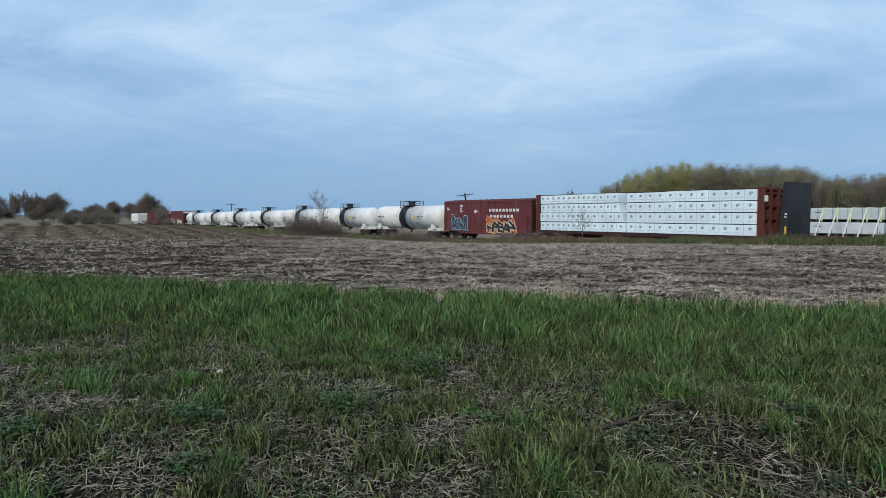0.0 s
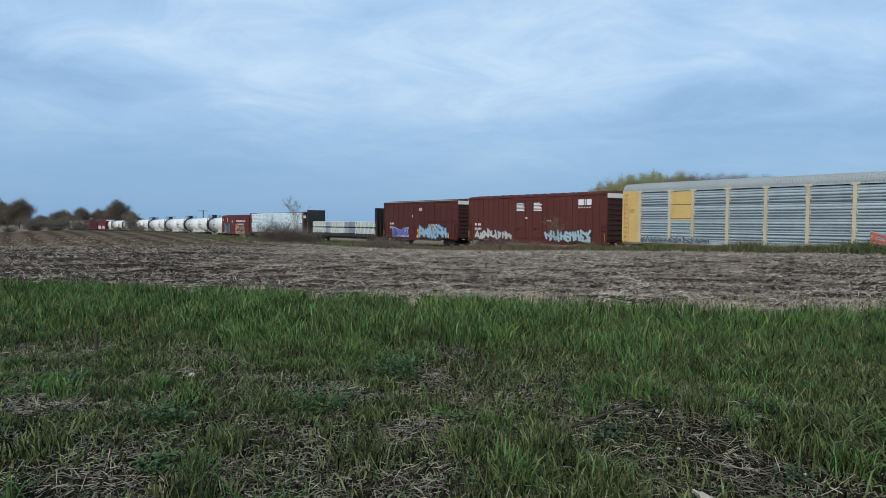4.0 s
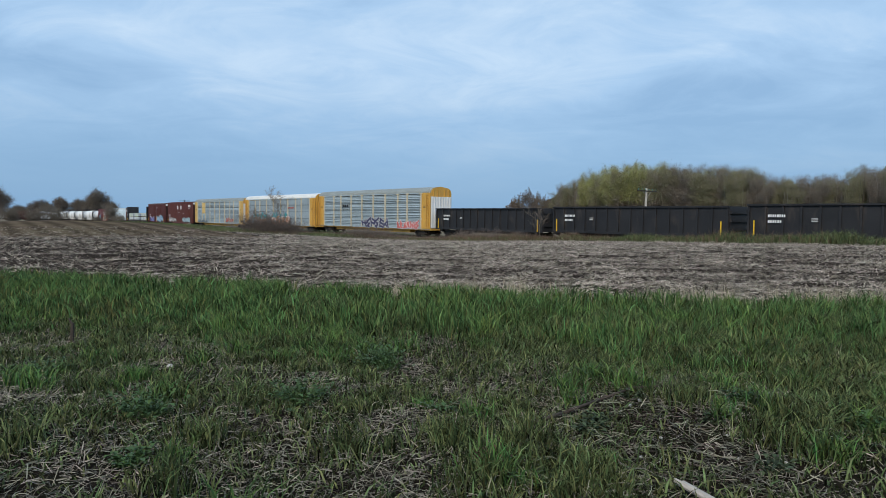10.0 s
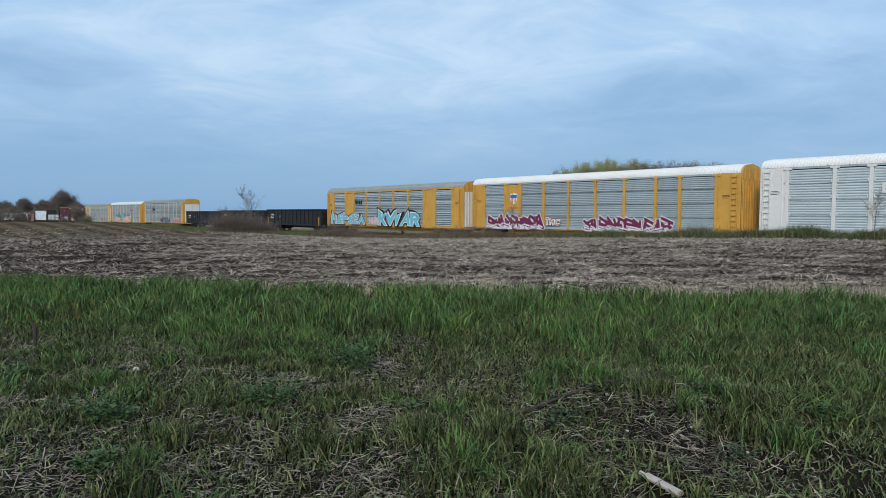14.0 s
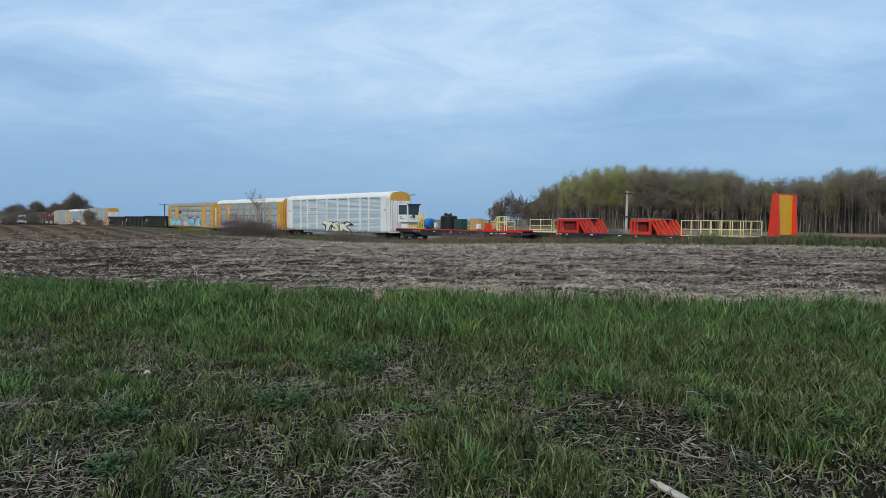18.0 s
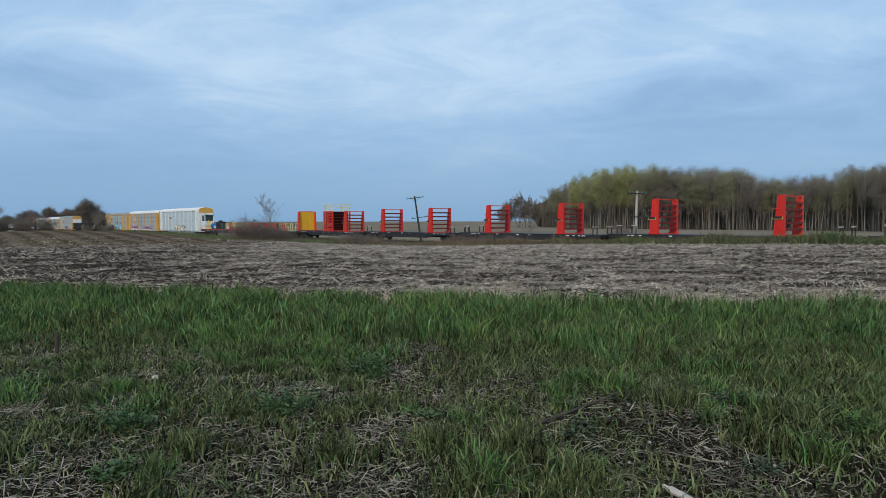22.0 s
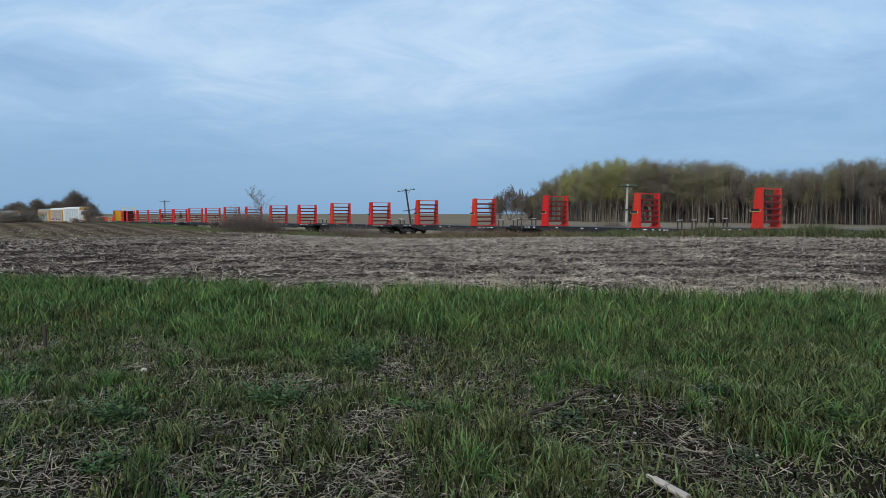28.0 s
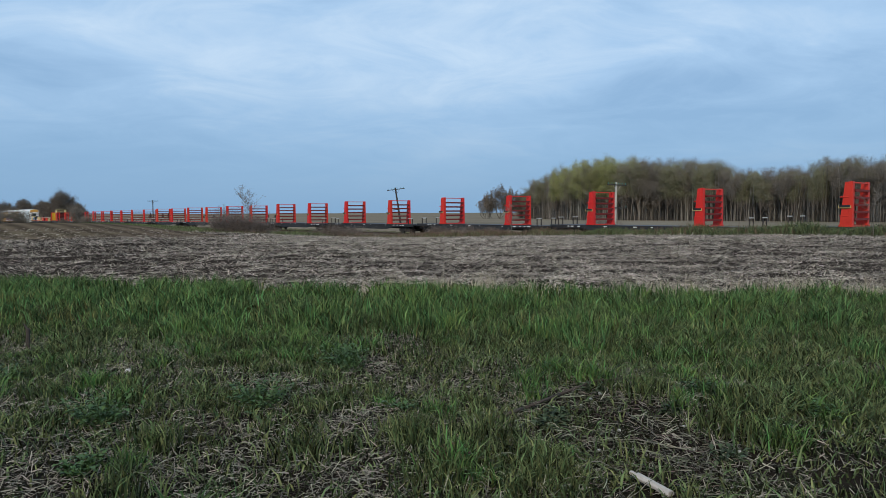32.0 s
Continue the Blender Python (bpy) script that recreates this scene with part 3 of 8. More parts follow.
def single_trees():
    lone = tagged(tree(51, 11.5, M_BUD, 0, 0.1, 0.5, 4, 3, 0.13, 0.3, 0.8, (0.0, 0.3), 5, radius=3.6, fine_r=0.024, dome=True), "bare dark tree in the far field", "tree")
    lone.matrix_basis = pose(42.5, 223, -0.6)
    lone.scale = (1.05, 1.05, 1.05)
    copy_thing(lone, pose(49.5, 226, -0.6, 0, 0, 130)).scale = (0.85, 0.85, 0.85)
    copy_thing(lone, pose(38.0, 224, -0.6, 0, 0, 250)).scale = (0.7, 0.7, 0.75)
    for x, y, k, r in ((46.2, 225, 0.95, 40), (39.8, 226, 0.85, 310), (52.5, 228, 0.8, 80)):
        copy_thing(lone, pose(x, y, -0.6, 0, 0, r)).scale = (k, k, k)
    # rounded clumps by the far bend of the track
    rust = mat("rusty buds", (0.115, 0.092, 0.072), 0.9, var=0.25, scale=0.25, per="island", spread=0.15, bump=0)
    clump = tagged(tree(61, 10.5, rust, 32000, 0.1, 0.75, 4, 3, 0.14, 0.0, 1.0, (0.0, 0.2), 4, 0.75, 4.2, dome=True), "broad rounded tree in brown bud behind the track", "tree")
    clump.matrix_basis = pose(-122, 275.5, -1.4)
    clump.scale = (1.12, 1.12, 1.15)
    for x, y, s, r, w in ((-105, 248, 0.62, 40, 1.15), (-130, 282.5, 0.8, 90, 1.1)):
        copy_thing(clump, pose(x, y, -1.4, 0, 0, r)).scale = (s * w, s * w, s)
    # a farther row, beyond the bend
    for x, y, s, r, w in ((-215, 366, 1.62, 200, 1.1), (-221, 366, 1.35, 300, 1.0), (-227, 368, 0.5, 40, 1.7), (-238, 362, 0.5, 220, 1.7), (-244, 358, 1.05, 20, 1.1), (-268, 346, 1.1, 130, 1.1), (-284, 341, 1.1, 60, 1.2), (-250, 358, 0.55, 60, 1.6), (-261, 355, 0.5, 60, 1.6), (-198, 375, 1.05, 150, 1.3), (-189, 380, 1.1, 230, 1.3), (-180, 383, 1.0, 10, 1.3), (-206, 372, 0.8, 10, 1.5), (-172, 384, 0.8, 60, 1.4)):
        copy_thing(clump, pose(x, y, float(ground_z(x, y)), 0, 0, r)).scale = (s * w, s * w, s)
    for x, y, s, r in ((-225, 365, 1.4, 20), (-230, 363, 1.45, 75), (-234, 360, 1.35, 140), (-238, 357, 1.2, 230), (-242, 355, 1.25, 300), (-255, 350, 1.3, 50)):
        copy_thing(lone, pose(x, y, float(ground_z(x, y)), 0, 0, r)).scale = (s, s, s)
    # low brown bushes between the field and the far track
    bush = tagged(tree(71, 4.2, M_BUD, 3000, 0.075, 1.1, 5, 2, 0.05, 0.0, 0.5, (0.0, 0.2), 10, 0.6, 2.0), "low brown twiggy bush beside the track", "bush", "bushes along the track")
    bush.name = "bush"
    bush.matrix_basis = pose(-74.2, 175, -1.6)
    bush.scale = (1.05, 1.05, 1.3)
    for x, y, s, r, w in ((-83.0, 155, 1.1, 140, 1.1), (-79.6, 157.5, 1.15, 250, 1.0), (-87.0, 154, 1.0, 30, 1.3), (-71.5, 173, 0.75, 80, 1.0), (-78, 176, 0.6, 10, 1.2), (-99, 164, 0.4, 200, 2.4), (-106, 163, 0.35, 120, 2.6), (-117, 161, 0.35, 20, 2.6), (-130, 159, 0.35, 320, 2.6), (-66, 164, 0.3, 90, 1.7), (-62, 158, 0.28, 190, 1.8), (-58.5, 150, 0.3, 290, 1.8), (-55, 141, 0.28, 30, 1.8)):
        copy_thing(bush, pose(x, y, float(ground_z(x, y)) - 0.1, 0, 0, r)).scale = (s * w, s * w, s)
    # saplings in front of the track
    sap = tagged(tree(83, 3.7, None, 0, 0.1, 0.7, 1, 2, 0.035, 0.2, 0.5, (0.15, 0.3), 7, 0.6, 0.95, 0.0055), "bare young tree on the rough bank", "tree")
    def plant(ob, x, y, sx, sz, r=0):
        ob.matrix_basis = pose(x, y, float(ground_z(x, y)), 0, 0, r)
        ob.scale = (sx, sx, sz)
    plant(sap, -11.2, 62, 1.35, 1.18)
    plant(copy_thing(sap, Matrix()), -13.6, 62.5, 0.6, 0.65, 100)
    plant(copy_thing(sap, Matrix()), 11.7, 55.2, 0.95, 0.8, 60)
    plant(copy_thing(sap, Matrix()), 26.3, 32.4, 0.8, 0.75, 200)
    # dark evergreens on the far horizon
    rnd = np.random.default_rng(9)
    n = 700
    h = rnd.uniform(0, 1, n)
    c = np.stack([rnd.normal(size=n) * 1.1 * (1 - h) , rnd.normal(size=n) * 1.1 * (1 - h), h * 7], 1)
    v, f = quads(c, 0.4, rnd)
    root = tagged(new("conifer"), "small dark evergreen far off", "tree", "far evergreens")
    part("crown", raw_mesh("crown", v, f, M_CONIFER), None, root)
    bm = bmesh.new(); tube(bm, (0, 0, -0.5), (0, 0, 5), 0.15, 6, 0.04)
    part("trunk", bm, M_BARK, root)
    root.matrix_basis = pose(-118, 396, -1.5)
    root.scale = (0.55, 0.55, 0.5)
    for x, y, s in ((-122, 398, 0.8), (-128, 395, 0.9), (-110, 400, 0.6), (-95, 405, 0.7), (-100, 402, 0.5), (-60, 410, 0.6), (-64, 410, 0.5)):
        copy_thing(root, pose(x, y, -1.5)).scale = (s * 0.55, s * 0.55, s * 0.5)


single_trees()

# ---- telegraph poles beyond the track ----
M_POLE = mat("weathered pole wood", (0.045, 0.04, 0.036), 0.9, var=0.3, scale=1, stretch=(6, 6, 1))
M_POLEP = mat("silvery pole wood", (0.42, 0.39, 0.34), 0.9, var=0.2, scale=1, stretch=(6, 6, 1))
M_INSUL = mat("glass insulator", (0.1, 0.3, 0.28), 0.15, var=0.05, bump=0)


def telegraph_pole(x, y, z, height, lean, turn, wood, label, second=True):
    root = tagged(new("telegraph_pole"), label, "pole", "telegraph poles")
    bm = bmesh.new(); tube(bm, (0, 0, -0.6), (0, 0, height), 0.15, 10, 0.1)
    part("pole", bm, wood, root)
    for k, zz in enumerate((height - 0.25, height * 0.52) if second else (height - 0.25,)):
        w = 1.25 if k == 0 else 1.15
        bm = bmesh.new(); box(bm, -w + (0.25 if k else 0), w + (0.25 if k else 0), -0.15, -0.07, zz - 0.045, zz + 0.045)
        arm = part("cross_arm", bm, M_POLE, root)
        for i in range(6 if k == 0 else 2):
            bm = bmesh.new()
            px = -w + 0.15 + (2 * w - 0.3) * i / (5 if k == 0 else 1) + (0.25 if k else 0)
            tube(bm, (px, -0.11, zz + 0.06), (px, -0.11, zz + 0.14), 0.02, 5); tube(bm, (px, -0.11, zz + 0.12), (px, -0.11, zz + 0.22), 0.04, 6, 0.025)
            part("insulator", bm, M_INSUL, arm)
        if k == 0:
            bm = bmesh.new(); beam(bm, (-0.55, -0.11, zz - 0.02), (0, -0.1, zz - 0.6), 0.04, 0.02); beam(bm, (0.55, -0.11, zz - 0.02), (0, -0.1, zz - 0.6), 0.04, 0.02)
            part("brace", bm, wood, root)
    root.matrix_basis = pose(x, y, z) @ pose(0, 0, 0, 0, lean, 0) @ pose(0, 0, 0, 0, 0, turn)


telegraph_pole(3.75, 89.0, -1.2, 6.1, -8, 20, M_POLE, "leaning dark wooden telegraph pole with two cross-arms")
telegraph_pole(22.7, 60.5, -0.7, 5.0, 1, 25, M_POLEP, "pale wooden telegraph pole with a cross-arm")
telegraph_pole(-55.8, 174.5, -1.8, 6.6, 0, 10, M_POLE, "far dark wooden telegraph pole with a cross-arm", False)

# ---- the train ----
RUN = []


def on_track(ob, s, lift=0.0):
    """Sets a car down with its middle at the place s in the train, and notes it for its run."""
    RUN.append((ob, s, lift))
    return ob


M_BLACK = mat("black car steel", (0.022, 0.022, 0.024), 0.6, var=0.35, scale=0.8, fine=14, dirt=(0.07, 0.055, 0.045), dirt_amount=0.35)
M_UNDER = mat("underframe", (0.035, 0.03, 0.028), 0.8, var=0.4, scale=2, fine=20, dirt=(0.1, 0.07, 0.05), dirt_amount=0.5)
M_WHEEL = mat("wheel steel", (0.09, 0.07, 0.06), 0.55, metal=0.5, var=0.3)
M_WHITE = mat("white car paint", (0.74, 0.74, 0.72), 0.5, var=0.07, scale=0.6, fine=8, bump=0.05, dirt=(0.4, 0.36, 0.3), dirt_amount=0.25)
M_MAROON = mat("oxide red car paint", (0.088, 0.023, 0.019), 0.65, var=0.2, scale=0.7, fine=10, bump=0.08, dirt=(0.09, 0.035, 0.03), dirt_amount=0.45)
M_WCRED = mat("faded maroon car paint", (0.135, 0.034, 0.038), 0.7, var=0.22, scale=0.7, fine=10, bump=0.1, dirt=(0.17, 0.1, 0.08), dirt_amount=0.4)
M_RIBDARK = mat("dark ribbed end", (0.045, 0.018, 0.017), 0.75, var=0.3, scale=1.2)
M_GALV = mat("galvanised panel", (0.4, 0.475, 0.51), 0.5, metal=0.1, var=0.14, scale=0.9, fine=12, bump=0.08, dirt=(0.28, 0.31, 0.31), dirt_amount=0.3, per="object", spread=0.06)
M_GALVDULL = mat("weathered grey panel", (0.33, 0.39, 0.42), 0.55, metal=0.1, var=0.14, scale=0.9, fine=12, bump=0.08, dirt=(0.24, 0.26, 0.26), dirt_amount=0.35, per="object", spread=0.06)
M_GALVPALE = mat("pale grey panel", (0.5, 0.575, 0.6), 0.5, metal=0.1, var=0.12, scale=0.9, fine=12, bump=0.08, dirt=(0.36, 0.39, 0.39), dirt_amount=0.3, per="object", spread=0.05)
M_GALVDARK = mat("louvre shadow steel", (0.11, 0.13, 0.14), 0.6, metal=0.2, var=0.2)
M_GREYROOF = mat("grey corrugated roof", (0.36, 0.39, 0.38), 0.5, metal=0.15, var=0.1, scale=0.5, fine=8, bump=0.06, dirt=(0.36, 0.33, 0.28), dirt_amount=0.35)
M_WHITEROOF = mat("white corrugated roof", (0.78, 0.78, 0.76), 0.45, var=0.06, scale=0.5, fine=8, bump=0.05)
M_YELLOW = mat("yellow car paint", (0.61, 0.342, 0.07), 0.6, var=0.14, scale=0.8, fine=10, bump=0.06, dirt=(0.38, 0.18, 0.06), dirt_amount=0.4)
M_PALEYEL = mat("pale cream post paint", (0.66, 0.455, 0.165), 0.6, var=0.12, scale=0.8, fine=10, bump=0.05, dirt=(0.4, 0.27, 0.14), dirt_amount=0.35)
M_PALEGREY = mat("pale grey post paint", (0.57, 0.5, 0.36), 0.6, var=0.12, scale=0.8, fine=10, bump=0.05, dirt=(0.4, 0.33, 0.22), dirt_amount=0.35)
M_SAFETY = mat("safety yellow", (0.8, 0.52, 0.03), 0.5, var=0.08)
M_RED = mat("signal red steel", (0.6, 0.03, 0.016), 0.5, var=0.14, scale=1.0, fine=12, bump=0.05, dirt=(0.36, 0.05, 0.03), dirt_amount=0.3, per="object", spread=0.07)
M_LETTER = mat("white lettering", (0.82, 0.82, 0.8), 0.6, var=0.05, bump=0)
M_INK = mat("black lettering", (0.02, 0.02, 0.022), 0.6, var=0.1, bump=0)
M_WRAP = mat("white lumber wrap", (0.74, 0.86, 0.92), 0.45, var=0.11, scale=1.2, fine=6, bump=0.35, per="object", spread=0.04)
M_PRINT = mat("grey printed mark", (0.25, 0.34, 0.38), 0.6, var=0.1, bump=0)
M_PIPE = mat("grey concrete pipe", (0.5, 0.5, 0.47), 0.7, var=0.1, scale=1.5, dirt=(0.36, 0.34, 0.3), dirt_amount=0.4)
M_LIME = mat("lime strap", (0.6, 0.78, 0.3), 0.6, var=0.08, bump=0)
M_GLASS = mat("cab glass", (0.03, 0.045, 0.05), 0.08, var=0.1, bump=0, spec=0.6)
M_BLUE = mat("blue plastic drum", (0.02, 0.16, 0.5), 0.4, var=0.1)
M_TAN = mat("tan crate", (0.5, 0.3, 0.13), 0.75, var=0.15)
M_DGREEN = mat("dark green box paint", (0.02, 0.06, 0.05), 0.5, var=0.15)


def spray(name, color):
    return mat("spray paint " + name, color, 0.65, var=0.12, scale=1.5, fine=10, bump=0)


TRUCK = {}


def box_bm(*dims):
    bm = bmesh.new()
    box(bm, *dims)
    return bm


def truck(parent, x):
    """A two-axle freight truck: side frames, bolster, springs, axles and four wheels."""
    if not TRUCK:
        bm = bmesh.new()
        for y in (-1.0, 1.0):
            prism(bm, ((-1.25, 0.38), (-1.05, 0.62), (-0.45, 0.78), (0.45, 0.78), (1.05, 0.62), (1.25, 0.38), (0.95, 0.36), (0.5, 0.24), (-0.5, 0.24), (-0.95, 0.36)), y - 0.09, y + 0.09, axis="y")
        box(bm, -0.22, 0.22, -1.15, 1.15, 0.5, 0.76)
        for y in (-1.12, 1.12):
            for dx in (-0.14, 0.0, 0.14):
                tube(bm, (dx, y, 0.3), (dx, y, 0.52), 0.06, 8)
            for dx in (-0.89, 0.89):
                box(bm, dx - 0.13, dx + 0.13, y - 0.06, y + 0.06, 0.36, 0.58)
        TRUCK["frame"] = finish("truck", bm, M_UNDER)
        bm = bmesh.new()
        tube(bm, (0, -0.07, 0), (0, 0.07, 0), 0.44, 20)
        tube(bm, (0, 0.06, 0), (0, 0.09, 0), 0.47, 20)
        tube(bm, (0, -0.13, 0), (0, -0.06, 0), 0.13, 10)
        tube(bm, (0, 0.0, 0), (0, 0.75, 0), 0.08, 8)
        TRUCK["wheel"] = finish("wheel", bm, M_WHEEL)
    t = part("truck", TRUCK["frame"], None, parent, at=pose(x, 0, 0))
    for dx in (-0.89, 0.89):
        part("wheel", TRUCK["wheel"], None, t, at=pose(dx, -0.75, 0.44))
        part("wheel", TRUCK["wheel"], None, t, at=pose(dx, 0.75, 0.44, 0, 0, 180))


def coupler(parent, x, way):
    bm = bmesh.new()
    box(bm, min(x, x + way * 0.62), max(x, x + way * 0.62), -0.11, 0.11, 0.72, 0.98)
    box(bm, min(x + way * 0.5, x + way * 0.72), max(x + way * 0.5, x + way * 0.72), -0.2, 0.14, 0.68, 1.0)
    tube(bm, (x + way * 0.1, 0.4, 0.8), (x + way * 0.66, 0.28, 0.45), 0.035, 6)
    part("coupler", bm, M_UNDER, parent)


def running_gear(parent, half, inset=2.1):
    truck(parent, -half + inset); truck(parent, half - inset)
    coupler(parent, -half, -1); coupler(parent, half, 1)


def ladder_part(parent, x, y, z0, z1, material, width=0.42, turn=0, label=""):
    bm = bmesh.new()
    for dx in (-width / 2, width / 2):
        box(bm, dx - 0.025, dx + 0.025, -0.03, 0.03, z0, z1)
    z = z0 + 0.15
    while z < z1:
        box(bm, -width / 2, width / 2, -0.02, 0.02, z - 0.018, z + 0.018)
        z += 0.38
    part("ladder", bm, material, parent, label, at=pose(x, y, 0, 0, 0, turn))


def bars(parent, name, x, z, rows, material, y=-1.6, label="", h=0.16, gap=0.1, seed=1):
    """Lettering that stays unread: rows of small upright bars; rows: lists of lengths, with spaces between."""
    bm = bmesh.new()
    for r, row in enumerate(rows):
        cx = x
        z1 = z - r * (h + gap)
        for w in row:
            n = max(1, round(w / (h * 0.85))) if h > 0.09 else 1
            step = w / n
            for i in range(n):
                a, b = cx + i * step, cx + (i + 0.76) * step if n > 1 else cx + w
                b -= step * (0.0, 0.16, 0.06, 0.2)[i % 4] if n > 1 else 0
                box(bm, a, b, y - 0.004, y + 0.004, z1 - h, z1)
            cx += w + 0.12
    tagged(part(name, bm, material, parent, label), kind="stuff")


def scribble(parent, name, x0, x1, z0, z1, fill, edge, y, seed, label, letters=6, slots=None):
    """A spray-painted tag: chunky leaning strokes over a darker outline."""
    rnd = random.Random(seed)
    fillb, edgeb = bmesh.new(), bmesh.new()
    w = (x1 - x0) / letters
    H = z1 - z0
    step = 0
    for i in range(letters):
        cx = x0 + (i + 0.5) * w
        pts = []
        lean = rnd.uniform(-0.12, 0.2) * w
        hh = H * rnd.uniform(0.7, 1.0)
        kind = rnd.randrange(5)
        a, b = (rnd.uniform(-0.48, -0.2) * w, rnd.uniform(0.2, 0.48) * w)
        up = [((a, 0), (a + lean, hh)), ((b, 0), (b + lean, hh))]
        lines = {0: up + [((a, hh * 0.5), (b, hh * 0.55))], 1: [up[0], ((a + lean, hh), (b + lean, hh * 0.8)), ((a, hh * 0.45), (b, hh * 0.5)), ((b + lean, hh * 0.8), (b, hh * 0.5))],
                 2: [((a, 0), (lean, hh)), ((lean, hh), (b, 0)), ((a * 0.5, hh * 0.35), (b * 0.5, hh * 0.35))], 3: [up[0], ((a, 0), (b, hh * 0.1)), ((a, hh * 0.5), (b, hh * 0.52)), ((a + lean, hh), (b + lean, hh * 0.92))],
                 4: [((b + lean, hh), (a, hh * 0.75)), ((a, hh * 0.75), (b, hh * 0.35)), ((b, hh * 0.35), (a, 0.05 * hh)), ((a, hh * 0.04), (b * 0.6, 0.0))]}[kind]
        for (xa, za), (xb, zb) in lines:
            za, xb, zb = za + rnd.uniform(0, 0.16) * H, xb + rnd.uniform(-0.3, 0.3) * w, max(0.0, zb - rnd.uniform(0, 0.22) * H)
            t = min(0.36 * w, H * 0.26)
            step += 1
            for bmx, tt, yy in ((edgeb, t * 1.55, y), (fillb, t, y - 0.006)):
                yy -= 0.0009 * (step % 5)
                p, q = Vector((cx + xa, yy, z0 + za + 0.05)), Vector((cx + xb, yy, z0 + zb))
                d = (q - p).normalized()
                p, q = p - d * tt * 0.4, q + d * tt * 0.4
                beam(bmx, p, q, 0.004, tt) if abs(d.z) < 0.9 else beam(bmx, p, q, tt, 0.004)
    e = tagged(part(name, edgeb, edge, parent, label), kind="stuff")
    tagged(part("paint_fill", fillb, fill, e), kind="stuff")


def word(parent, text, x0, x1, z0, z1, layers, y, label, shear=0.12):
    """Spray-painted letters of the built-in font in layers of (paint, swelling), the widest first."""
    first = None
    for k, (paint, swell) in enumerate(layers):
        cu = bpy.data.curves.new("letters", "FONT")
        cu.body, cu.offset, cu.extrude, cu.shear, cu.resolution_u, cu.space_character = text, swell, 0.004, shear, 3, 1.12
        ob = bpy.data.objects.new("letters", cu)
        me = bpy.data.meshes.new_from_object(ob)
        bpy.data.objects.remove(ob)
        bpy.data.curves.remove(cu)
        if not k:
            co = np.array([v.co[:] for v in me.vertices])
            lo, hi = co.min(0), co.max(0)
        sx, sz = (x1 - x0) / (hi[0] - lo[0]), (z1 - z0) / (hi[1] - lo[1])
        for v in me.vertices:
            u, h = (v.co.x - lo[0]) * sx, (v.co.y - lo[1]) * sz
            v.co = (x0 + u + 0.16 * h * math.sin(u * 2.9 + len(text)), y - 0.006 * k + v.co.z * 0.3, z0 + h * (0.88 + 0.14 * math.sin(u * 2.1 + 1.0) + 0.07 * math.sin(u * 5.3)))
        me.flip_normals()
        me.materials.clear()
        me.materials.append(paint)
        me.name = "spray_paint"
        ob = part("spray_paint" if not k else "paint_fill", me, None, first or parent, label if not k else "")
        tagged(ob, kind="stuff")
        first = first or ob


def arch_roof(half_w, z_eave, z_top, steps=9, r=0.75):
    """Half outline of a rounded roof, from the near eave to the far one."""
    pts = []
    for i in range(steps + 1):
        a = math.pi / 2 * i / steps
        pts.append((-half_w + r * (1 - math.cos(a)), z_eave + (z_top - 0.12 - z_eave) * math.sin(a)))
    pts.append((0, z_top))
    return pts + [(-y, z) for y, z in pts[-2::-1]]


